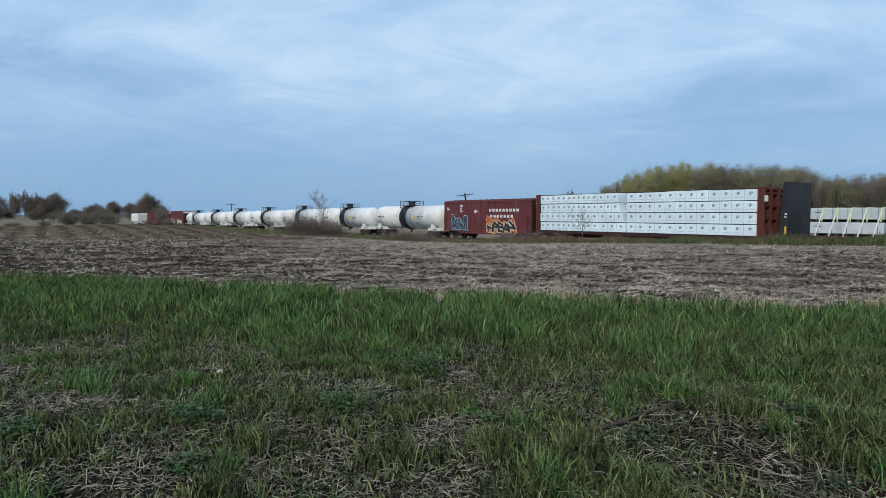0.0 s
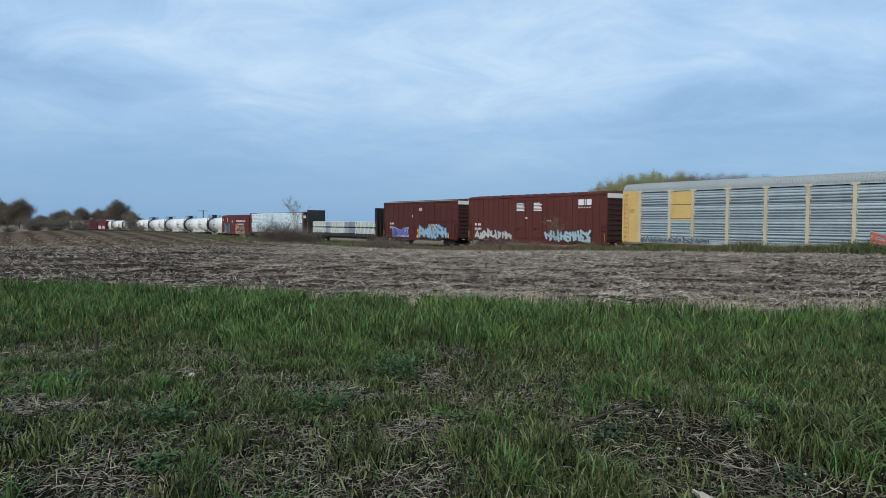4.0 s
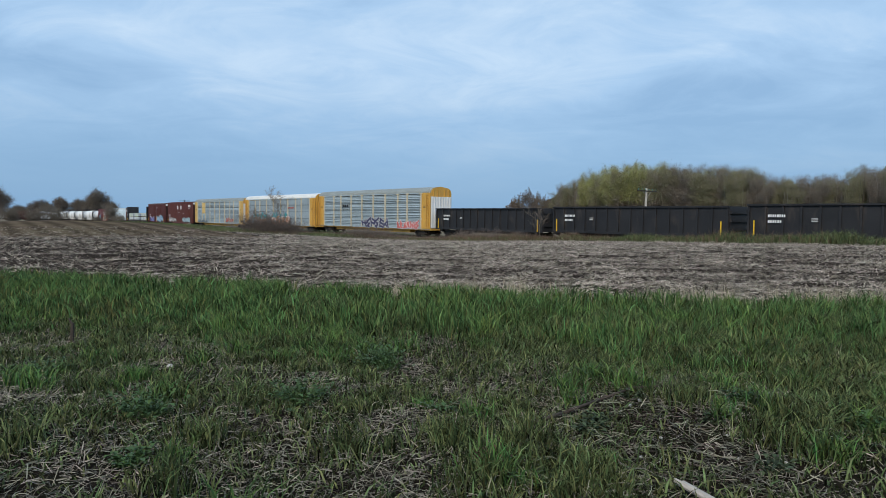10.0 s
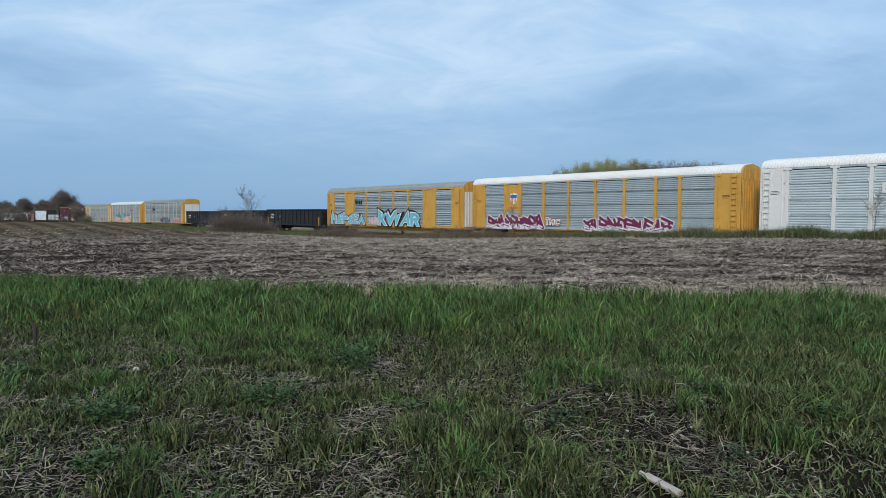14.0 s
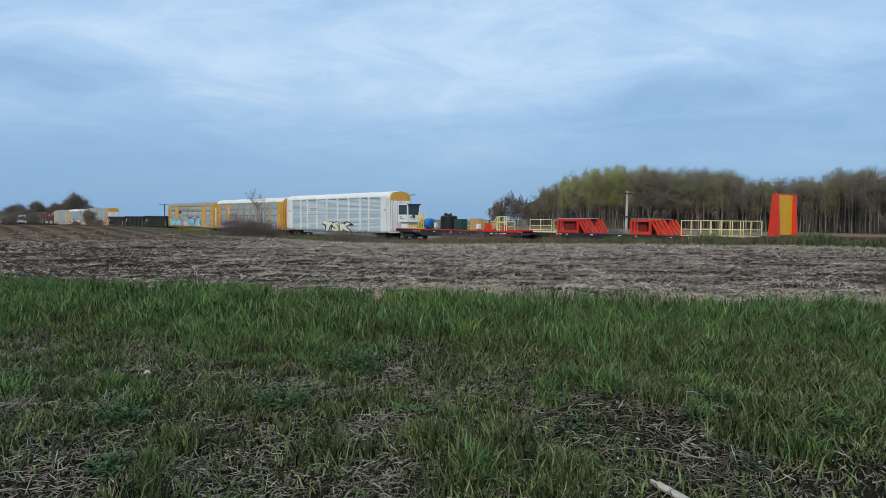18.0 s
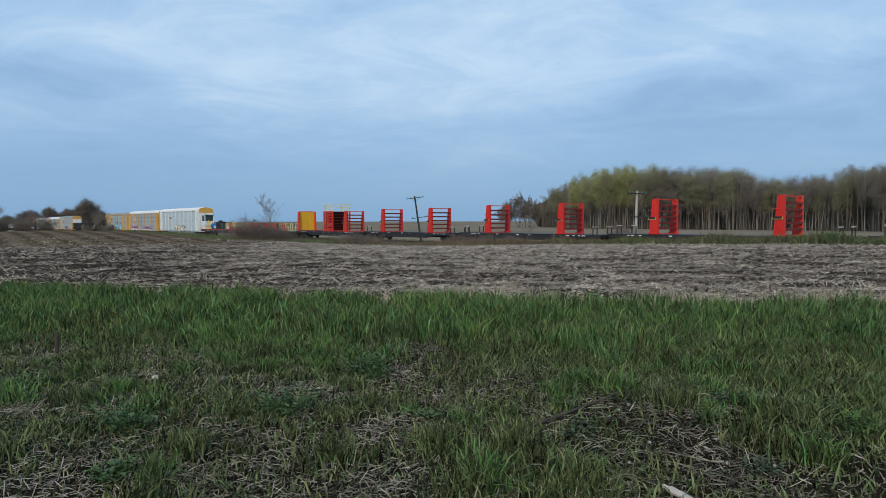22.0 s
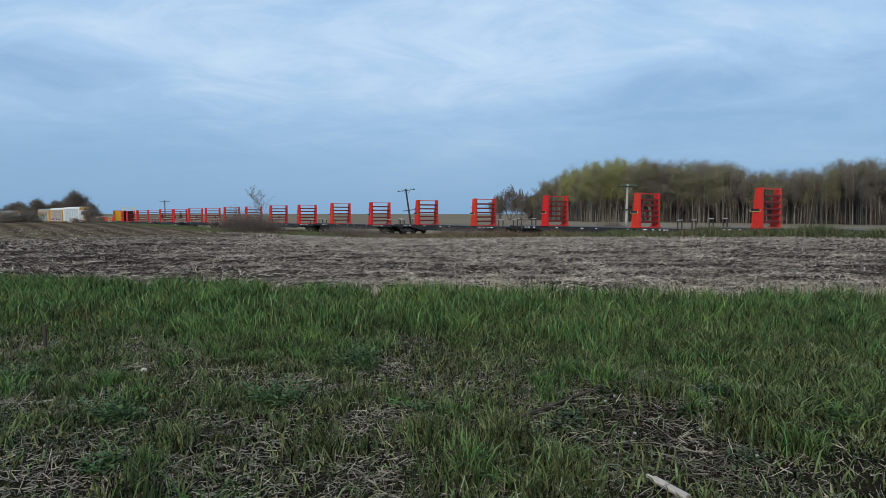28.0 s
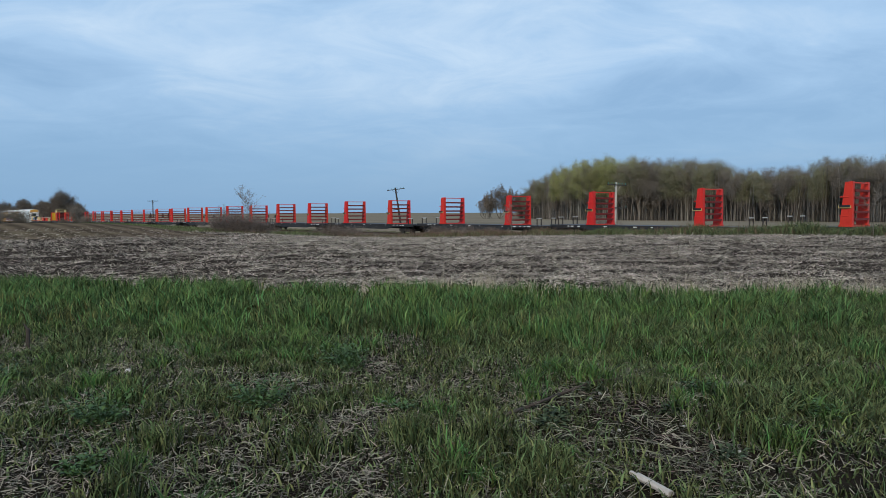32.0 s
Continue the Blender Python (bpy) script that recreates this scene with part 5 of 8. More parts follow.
def pipe_car(s0, s1):
    half = (s1 - s0) / 2
    car = tagged(new("bulkhead_flatcar"), "black bulkhead flatcar with strapped grey bundles", "train car", "cars of the freight train")
    bm = bmesh.new()
    box(bm, -half, half, -1.45, 1.45, 0.85, 1.12); box(bm, -half + 4, half - 4, -1.2, 1.2, 0.55, 0.85)
    part("deck", bm, M_UNDER, car)
    for e in (-1, 1):
        bm = bmesh.new()
        a, b = sorted((e * half, e * (half - 0.3)))
        box(bm, a, b, -1.48, 1.48, 1.0, 4.75)
        o = e * half
        wall = part("bulkhead", bm, M_BLACK, car)
        for y in np.linspace(-1.4, 1.4, 6):
            bm = bmesh.new()
            prism(bm, ((o, 1.0), (o + e * 0.32, 1.0), (o + e * 0.12, 4.75), (o, 4.75)), y - 0.06, y + 0.06, axis="y")
            part("bulkhead_rib", bm, M_BLACK, wall)
        bm = bmesh.new()
        box(bm, o - e * 0.15 - 0.05, o - e * 0.15 + 0.05, -1.56, -1.5, 1.15, 1.7)
        part("grab_iron", bm, M_SAFETY, car, "yellow grab iron")
        bars(car, "lettering", o - 0.2 if e > 0 else o + 0.04, 2.6, ((0.2,), (0.16,)), M_LETTER, y=-1.49, h=0.1)
    mid = (s0 + s1) / 2
    film = mat("grey shrink wrap", (0.56, 0.6, 0.62), 0.4, var=0.16, scale=1.6, fine=9, bump=0.3, dirt=(0.3, 0.34, 0.38), dirt_amount=0.35, per="object", spread=0.06)
    dull = mat("smoky shrink wrap", (0.3, 0.34, 0.39), 0.35, var=0.25, scale=1.4, bump=0.3, per="object", spread=0.1)
    for a, b, tail in ((-22.7, -16.85, 1.4), (-16.65, -11.05, 1.2), (-9.2, -3.75, 0.0)):
        a, b = a - mid, b - mid
        for z0, z1 in ((1.28, 2.02), (2.2, 2.94)):
            for x0, x1, m in ((a, b - tail, film), (b - tail + 0.03, b, dull)):
                if x1 - x0 < 0.1:
                    continue
                for y0, y1 in ((-1.36, -0.03), (0.03, 1.36)):
                    bm = bmesh.new()
                    box(bm, x0, x1, y0, y1, z0, z1)
                    pack = part("wrapped_load", bm, m, car, "grey shrink-wrapped load", bevel=0.03)
                    if y0 < 0:
                        bm = bmesh.new()
                        for x in np.arange(x0 + 0.5, x1 - 0.2, 0.9):
                            box(bm, x - 0.012, x + 0.012, y0 - 0.008, y0, z0 + 0.03, z1 - 0.03)
                        box(bm, x0 + 0.3, x0 + 0.75, y0 - 0.008, y0, z1 - 0.3, z1 - 0.24)
                        tagged(part("band", bm, M_GALVDARK, pack), kind="stuff")
            bm = bmesh.new()
            for x in np.linspace(a + 0.4, b - 0.4, 5):
                box(bm, x - 0.07, x + 0.07, -1.3, 1.3, z0 - (0.16 if z0 < 2 else 0.18), z0)
            part("timber_spacer", bm, M_TIE, car)
        for k, x in enumerate(np.linspace(a + 0.75, b - tail - 0.2, 5)):
            bm = bmesh.new()
            beam(bm, (x - 0.42, -1.44, 0.95), (x + 0.12, -1.4, 2.96), 0.085, 0.02); beam(bm, (x + 0.12, -1.4, 2.955), (x + 0.12, 1.4, 2.955), 0.085, 0.02)
            part("strap", bm, M_LETTER, car, "white load strap")
            bm = bmesh.new()
            beam(bm, (x + 0.14, -1.41, 2.96), (x + 0.02 + 0.1 * (k % 2), -1.41, 2.06), 0.07, 0.02)
            part("strap", bm, M_LIME, car, "lime load strap")
    running_gear(car, half, 2.0)
    return on_track(car, (s0 + s1) / 2)


def gondola_car(s0, s1):
    half = (s1 - s0) / 2
    car = tagged(new("gondola_car"), "black open gondola car with ribbed steel sides", "train car", "gondolas of the freight train")
    top = 3.06
    for side in (-1, 1):
        bm = bmesh.new()
        box(bm, -half, half, side * 1.48 - 0.03, side * 1.48 + 0.03, 1.0, top)
        part("side", bm, M_BLACK, car)
        n = 15
        for i in range(n):
            x = -half + 0.12 + (2 * half - 0.24) * i / (n - 1)
            bm = bmesh.new()
            prism(bm, ((side * 1.5, 1.0), (side * 1.62, 1.05), (side * 1.6, top - 0.1), (side * 1.5, top - 0.02)), x - 0.07, x + 0.07)
            part("stake", bm, M_BLACK, car)
        bm = bmesh.new()
        box(bm, -half, half, side * 1.55 - 0.1, side * 1.55 + 0.1, top - 0.02, top + 0.1); box(bm, -half, half, side * 1.52 - 0.08, side * 1.52 + 0.08, 0.86, 1.08)
        part("top_chord", bm, M_BLACK, car)
    for e in (-1, 1):
        bm = bmesh.new()
        a, b = sorted((e * half, e * (half - 0.07)))
        box(bm, a, b, -1.5, 1.5, 1.0, top + 0.08)
        for z in (1.5, 2.1, 2.7):
            box(bm, e * (half + 0.05) - 0.07, e * (half + 0.05) + 0.07, -1.45, 1.45, z - 0.09, z + 0.09)
        part("end_wall", bm, M_BLACK, car)
        bm = bmesh.new()
        box(bm, e * (half - 0.55) - 0.035, e * (half - 0.55) + 0.035, -1.68, -1.62, 0.95, 2.05)
        part("grab_iron", bm, M_SAFETY, car, "yellow grab iron")
    bm = bmesh.new()
    box(bm, -half, half, -1.45, 1.45, 0.95, 1.05); box(bm, -half + 3, half - 3, -0.4, 0.4, 0.55, 0.95)
    part("floor", bm, M_BLACK, car)
    bars(car, "lettering", -half + 1.5, 2.45, ((1.2,), (0.95,)), M_LETTER, y=-1.64, h=0.182, gap=0.2)
    bars(car, "lettering", -half + 4.3, 2.2, ((0.4,), (0.4,)), M_LETTER, y=-1.64, h=0.049, gap=0.09)
    running_gear(car, half, 2.0)
    return on_track(car, (s0 + s1) / 2)


def flat_deck(label, half, material=None):
    car = tagged(new("flatcar"), label, "train car", "rail-carrying flatcars")
    bm = bmesh.new()
    box(bm, -half, half, -1.45, 1.45, 0.92, 1.1)
    part("deck", bm, material or M_BLACK, car, bevel=0.01)
    bm = bmesh.new()
    for y in (-1.38, 1.38):
        prism(bm, ((-half, 0.98), (-half, 0.85), (-half + 3.6, 0.8), (-half + 5.2, 0.5), (half - 5.2, 0.5), (half - 3.6, 0.8), (half, 0.85), (half, 0.98)), y - 0.05, y + 0.05, axis="y")
    box(bm, -half, half, -0.35, 0.35, 0.62, 0.92)
    part("side_sill", bm, material or M_BLACK, car)
    rnd = random.Random(3)
    for x in (-7.2, -6.8, -6.1, -3.4, -0.6, 0.9, 4.0, 5.6, 6.3, 6.9, 7.4):
        w = rnd.uniform(0.06, 0.2)
        part("sill_mark", box_bm(x - w, x + w, -1.475, -1.44, 0.95, 1.02), M_LETTER, car, "worn white mark on the sill")
    running_gear(car, half, 1.9)
    return car


def rail_rack(parent, x):
    """A red portal across the deck: two tapered box posts and dark shelves between them."""
    z0, z1 = 1.1, 3.85
    if "post" not in TRUCK:
        bm = bmesh.new()
        prism(bm, ((-0.5, z0), (-0.24, z1), (0.18, z1), (0.22, z0)), -0.13, 0.0, axis="y")
        prism(bm, ((0.0, z0), (0.0, z1 + 0.03), (0.2, z1 + 0.03), (0.24, z0)), -0.16, 0.16, axis="y")
        box(bm, -0.53, 0.28, -0.18, 0.18, z0, z0 + 0.12)
        for z in (1.75, 2.9):
            box(bm, -0.5, 0.2, -0.15, -0.1, z, z + 0.07)
        TRUCK["post"] = finish("post", bm, M_RED, 0.012)
        bm = bmesh.new()
        box(bm, 0.02, 0.28, -1.22, 1.22, -0.05, 0.06)
        for i in range(9):
            box(bm, 0.0, 0.3, -1.12 + i * 0.26, -0.98 + i * 0.26, -0.09, -0.05)
        TRUCK["shelf"] = finish("shelf", bm, mat("dark red shelf beam", (0.16, 0.018, 0.014), 0.7, var=0.3, scale=1.5))
        bm = bmesh.new()
        box(bm, 0.08, 0.2, -1.25, 1.25, -0.04, 0.03)
        TRUCK["top"] = finish("top_bar", bm, M_RED)
        bm = bmesh.new()
        box(bm, -0.52, 0.1, -0.2, -0.14, 0.0, 0.14)
        TRUCK["chain"] = finish("latch_bar", bm, M_INK)
        bm = bmesh.new()
        box(bm, -0.54, 0.16, -0.205, -0.14, -0.05, -0.015); box(bm, -0.555, -0.525, -0.205, -0.14, -0.05, 0.12); box(bm, 0.11, 0.14, -0.205, -0.14, -0.05, 0.12)
        TRUCK["stripe"] = finish("stripe", bm, mat("worn cream latch edge", (0.55, 0.42, 0.16), 0.6, var=0.2))
    r = part("rail_rack", finish("rail_rack", box_bm(-0.5, 0.26, -1.44, 1.44, z0, z0 + 0.07), M_RED) if "rack" not in TRUCK else TRUCK["rack"], None, parent, "red steel rail rack", at=pose(x, 0, 0))
    TRUCK["rack"] = r.data
    for side in (-1, 1):
        part("post", TRUCK["post"], None, r, at=pose(0, side * 1.32, 0) @ Matrix.Diagonal((1, -side if side > 0 else 1, 1, 1)))
    for z in (1.58, 2.02, 2.46, 2.9, 3.34):
        part("shelf", TRUCK["shelf"], None, r, at=pose(0, 0, z))
    part("top_bar", TRUCK["top"], None, r, at=pose(0, 0, z1 - 0.04))
    part("latch_bar", TRUCK["chain"], None, r, at=pose(0, -1.32, 2.3))
    part("stripe", TRUCK["stripe"], None, r, at=pose(0, -1.32, 2.3))


def end_stands(parent, half):
    """Low two-legged stands near the ends of a rail flatcar."""
    for x in (-half + 0.9, half - 0.9):
        for y in (-1.1, 0.9):
            s = part("roller_stand", box_bm(x - 0.04, x + 0.04, y - 0.32, y + 0.32, 1.72, 1.78), M_PIPE, parent, "pale-topped roller stand")
            for dy in (-0.28, 0.28):
                part("leg", box_bm(x - 0.035, x + 0.035, y + dy - 0.035, y + dy + 0.035, 1.1, 1.72), M_UNDER, s)


def railing(parent, x0, x1, y, z0, h, material, posts=3, label=""):
    bm = bmesh.new()
    for x in np.linspace(x0, x1, posts):
        box(bm, x - 0.026, x + 0.026, y - 0.026, y + 0.026, z0, z0 + h)
    for z in (z0 + h * 0.45, z0 + h):
        box(bm, x0 - 0.026, x1 + 0.026, y - 0.03, y + 0.03, z - 0.026, z + 0.026)
    box(bm, x0, x1, y - 0.02, y + 0.02, z0 + 0.02, z0 + 0.08)
    part("railing", bm, material, parent, label)



M_CREAM = mat("cream railing paint", (0.75, 0.65, 0.3), 0.5, var=0.1)


M_DULLRED = mat("dull red deck", (0.2, 0.028, 0.022), 0.75, var=0.35, scale=1.2, dirt=(0.06, 0.05, 0.045), dirt_amount=0.6)


def equipment_flat(s0, s1):
    """The machine flatcar behind the car carriers: white cab, drum, tank, boxes and yellow railings."""
    half = (s1 - s0) / 2
    mid = (s0 + s1) / 2
    car = flat_deck("flatcar carrying a white cab, blue drum, black tank and boxes", half)
    X = lambda s: s - mid
    part("deck_plate", box_bm(X(260.9), X(280.92), -1.4, 1.4, 1.1, 1.24), M_UNDER, car)
    part("deck_edge", box_bm(X(260.9), X(280.92), -1.425, -1.4, 1.16, 1.25), M_RED, car, "red edge of the deck")
    bm = bmesh.new()
    for a, b in ((264.58, 265.8), (268.4, 269.01), (270.68, 271.2), (275.47, 280.71)):
        box(bm, X(a), X(b), -1.44, -1.3, 0.86, 1.14)
    part("side_bracket", bm, M_DULLRED, car, "red brackets under the deck edge")
    # cab: lower panel, frame, roof, panes
    a, b = X(261.2), X(263.1)
    bm = bmesh.new()
    box(bm, a, b, -1.4, 0.4, 1.95, 2.8)
    box(bm, a + 0.3, b - 0.3, -1.2, 0.2, 1.24, 1.95)
    for x in (a + 0.06, b - 0.06):
        for y in (-1.34, 0.34):
            box(bm, x - 0.07, x + 0.07, y - 0.06, y + 0.06, 2.8, 4.0)
    box(bm, a - 0.04, b + 0.02, -1.42, 0.42, 3.94, 4.06)
    cab = part("cab", bm, M_WHITE, car, "white operator cab with dark windows")
    part("hood", box_bm(b + 0.02, b + 0.16, -1.44, 0.44, 3.97, 4.06), M_INK, cab, "black hood over the window")
    part("pane", box_bm(a + 0.13, b - 0.13, -1.37, -1.34, 2.82, 3.94), M_GLASS, cab)
    part("pane", box_bm(a + 0.13, b - 0.13, 0.34, 0.37, 2.82, 3.94), M_GLASS, cab)
    part("pane", box_bm(b - 0.06, b - 0.03, -1.27, 0.27, 2.82, 3.94), M_GLASS, cab)
    bars(car, "lettering", a + 0.4, 2.62, ((0.2, 0.15), (0.8,)), M_INK, y=-1.405, h=0.1, gap=0.08)
    bm = bmesh.new()
    beam(bm, (b + 0.05, -1.0, 2.5), (b + 0.12, -0.2, 3.1), 0.05, 0.05); tube(bm, (b + 0.01, -0.5, 2.6), (b + 0.08, -0.5, 2.6), 0.16, 10)
    part("wiper_arm", bm, M_INK, cab)
    # yellow steps beside the cab
    steps = part("steps", box_bm(X(265.2), X(266.1), -1.36, -0.7, 1.24, 1.3), M_SAFETY, car, "yellow steps with handrails")
    for y in (-1.38, -0.7):
        bm = bmesh.new()
        beam(bm, (X(265.2), y, 3.0), (X(266.1), y, 2.2), 0.06, 0.06); beam(bm, (X(265.2), y, 2.55), (X(266), y, 1.85), 0.05, 0.05)
        for x in (265.2, 265.65, 266.1):
            box(bm, X(x) - 0.035, X(x) + 0.035, y - 0.035, y + 0.035, 1.24, 3.0 - 0.9 * (x - 265.2))
        part("handrail", bm, M_SAFETY, steps)
    for i in range(4):
        part("tread", box_bm(X(265.25 + 0.22 * i), X(265.5 + 0.22 * i), -1.38, -0.7, 2.15 - 0.26 * i, 2.19 - 0.26 * i), M_SAFETY, steps)
    bm = bmesh.new()
    box(bm, X(263.42), X(265.2), -1.4, -1.34, 1.52, 1.6); box(bm, X(263.42), X(265.2), -1.4, -1.34, 1.24, 1.32)
    for x in (263.42, 264.05, 264.68, 265.2):
        box(bm, X(x) - 0.03, X(x) + 0.03, -1.4, -1.34, 1.24, 1.8)
    part("step_rail", bm, M_SAFETY, car)
    # lying drum on chocks
    bm = bmesh.new()
    lathe(bm, [(-0.45, 0.3), (-0.45, 0.53), (-0.38, 0.56), (0.38, 0.56), (0.45, 0.53), (0.45, 0.3)], 20, 0)
    for x in (-0.16, 0.16):
        lathe(bm, [(x - 0.04, 0.56), (x - 0.04, 0.59), (x + 0.04, 0.59), (x + 0.04, 0.56)], 20, 0)
    part("drum", bm, M_BLUE, car, "blue drum", at=pose(X(266.35), -0.75, 1.82))
    bm = bmesh.new()
    for x in (266.95, 267.15):
        tube(bm, (X(x), -0.9, 1.24), (X(x), -0.9, 1.95), 0.07, 8)
    part("pump", bm, M_DGREEN, car)
    part("control_box", box_bm(X(267.9), X(268.15), -1.3, -1.0, 1.42, 1.95), M_WHITE, car, "small white box on a post")
    part("post", box_bm(X(268.0), X(268.08), -1.18, -1.1, 1.2, 1.42), M_WHITE, car)
    cx = X(269.35)
    bm = bmesh.new()
    tube(bm, (cx, -0.4, 1.24), (cx, -0.4, 2.6), 0.92, 22); tube(bm, (cx, -0.4, 2.6), (cx, -0.4, 2.72), 0.92, 22, 0.76)
    for z in (1.5, 1.9, 2.3):
        tube(bm, (cx, -0.4, z), (cx, -0.4, z + 0.05), 0.94, 22)
    tank = part("tank", bm, mat("black plastic tank", (0.012, 0.012, 0.013), 0.55, var=0.3), car, "black upright tank with fittings")
    bm = bmesh.new()
    tube(bm, (cx - 0.3, -0.6, 2.7), (cx - 0.3, -0.6, 3.0), 0.16, 10); beam(bm, (cx - 0.5, -0.6, 2.86), (cx + 0.4, -0.6, 2.84), 0.12, 0.1); tube(bm, (cx + 0.3, -0.4, 2.7), (cx + 0.3, -0.4, 2.98), 0.1, 8); tube(bm, (cx, -0.4, 2.7), (cx, -0.4, 2.8), 0.36, 14)
    part("valve", bm, M_INK, tank)
    bm = bmesh.new()
    box(bm, X(271.0), X(272.05), -1.1, -0.1, 1.24, 2.36)
    part("generator_box", bm, M_DGREEN, car, "dark green steel box", bevel=0.03)
    bm = bmesh.new()
    box(bm, X(273.55), X(274.75), -1.1, -0.2, 1.26, 2.42)
    for x in (273.62, 274.15, 274.68):
        box(bm, X(x) - 0.05, X(x) + 0.05, -1.125, -1.09, 1.26, 2.42)
    part("crate", bm, M_TAN, car, "tan wooden crate")
    part("cabinet", box_bm(X(274.85), X(275.3), -1.4, -1.15, 1.4, 1.9), M_WHITE, car)
    railing(car, X(268.3), X(277.6), 1.36, 1.24, 0.92, M_CREAM, 8, "cream railing")
    # red winch and stepped cream railing
    bm = bmesh.new()
    prism(bm, ((X(275.83), 1.24), (X(276.09), 1.85), (X(276.35), 2.0), (X(276.72), 1.95), (X(277.13), 1.24)), -1.3, -0.7, axis="y"); tube(bm, (X(276.41), -1.32, 1.6), (X(276.41), -0.6, 1.6), 0.28, 12)
    part("winch", bm, M_RED, car, "red winch")
    bm = bmesh.new(); tube(bm, (X(276.35), -1.0, 1.98), (X(276.35), -1.0, 2.3), 0.06, 6)
    part("lever", bm, M_INK, car)
    bm = bmesh.new()
    for y in (-1.38, -1.1):
        beam(bm, (X(277.13), y, 1.75), (X(277.91), y, 2.62), 0.07, 0.07); beam(bm, (X(277.13), y, 1.4), (X(277.91), y, 2.1), 0.06, 0.06); box(bm, X(277.86), X(278.95), y - 0.035, y + 0.035, 2.58, 2.66); box(bm, X(277.86), X(278.95), y - 0.03, y + 0.03, 2.0, 2.06)
        for x in (277.91, 278.9):
            box(bm, X(x) - 0.04, X(x) + 0.04, y - 0.04, y + 0.04, 1.24, 2.64)
    part("step_rail", bm, M_CREAM, car, "stepped cream railing")
    part("fuel_can", box_bm(X(278.33), X(278.74), -1.1, -0.8, 1.24, 1.86), M_RED, car, "red can")
    bm = bmesh.new()
    box(bm, X(275.89), X(281.24), -1.41, -1.2, 0.98, 1.2); box(bm, X(279.11), X(281.24), -1.3, 1.0, 1.24, 1.36)
    part("guide_beam", bm, M_RED, car, "low red guide beam")
    return on_track(car, mid)


def ramp_flat(s0, s1):
    """The second machine flatcar: a low red guide frame, hoses and cream railings."""
    half, mid = (s1 - s0) / 2, (s0 + s1) / 2
    car = flat_deck("flatcar with low red guide frames and cream railings", half)
    X = lambda s: s - mid
    railing(car, X(282.25), X(284.9), -1.38, 1.26, 0.98, M_CREAM, 3, "cream railing")
    railing(car, X(285.15), X(285.6), -1.38, 1.26, 0.95, M_CREAM, 2, "cream railing")
    railing(car, X(297.6), X(302.3), -1.36, 1.1, 1.15, M_CREAM, 7, "cream railing")
    railing(car, X(297.6), X(302.3), 1.36, 1.1, 1.15, M_CREAM, 7, "cream railing")
    part("kick_plate", box_bm(X(282.7), X(285.5), -1.45, -1.38, 1.08, 1.22), M_CREAM, car)
    dark = mat("dark red shelf beam", (0.16, 0.018, 0.014))
    for a, m, b in ((285.6, 287.9, 289.5), (293.2, 295.0, 296.6)):
        bm = bmesh.new()
        for y in (-1.38, 0.2):
            box(bm, X(a), X(m), y - 0.08, y + 0.08, 2.12, 2.3); box(bm, X(a), X(m), y - 0.08, y + 0.08, 1.12, 1.36)
            for x in (a, a + 0.32, m - 0.12):
                box(bm, X(x), X(x) + 0.16, y - 0.09, y + 0.09, 1.1, 2.3)
            box(bm, X(m), X(b) - 0.7, y - 0.07, y + 0.07, 2.2, 2.32)
            for k in range(4):
                beam(bm, (X(m) + 0.05 + k * 0.36, y, 2.25), (X(m) + 0.8 + k * 0.36, y, 1.12), 0.14, 0.16)
        for x in np.linspace(a + 0.2, m, 4):
            box(bm, X(x) - 0.07, X(x) + 0.07, -1.38, 0.2, 2.14, 2.28)
        part("guide_frame", bm, M_RED, car, "low red guide frame")
        part("roller_box", box_bm(X(a + 0.55), X(m - 0.5), -1.2, 0.1, 1.1, 2.1), dark, car)
        part("walk_plate", box_bm(X(a), X(b) - 0.75, -1.44, 0.26, 2.33, 2.37), M_PIPE, car, "pale walk plate on the frame")
    bm = bmesh.new()
    for x, r in ((286.23, 0.42), (287.01, 0.36)):
        pts = [Vector((X(x) + r * math.cos(t), -0.9, 2.35 + 0.55 * math.sin(t))) for t in np.linspace(0.2, math.pi, 9)]
        for p, q in zip(pts, pts[1:]):
            tube(bm, p, q, 0.05, 6)
    part("hose", bm, M_INK, car, "black hydraulic hoses")
    return on_track(car, mid)


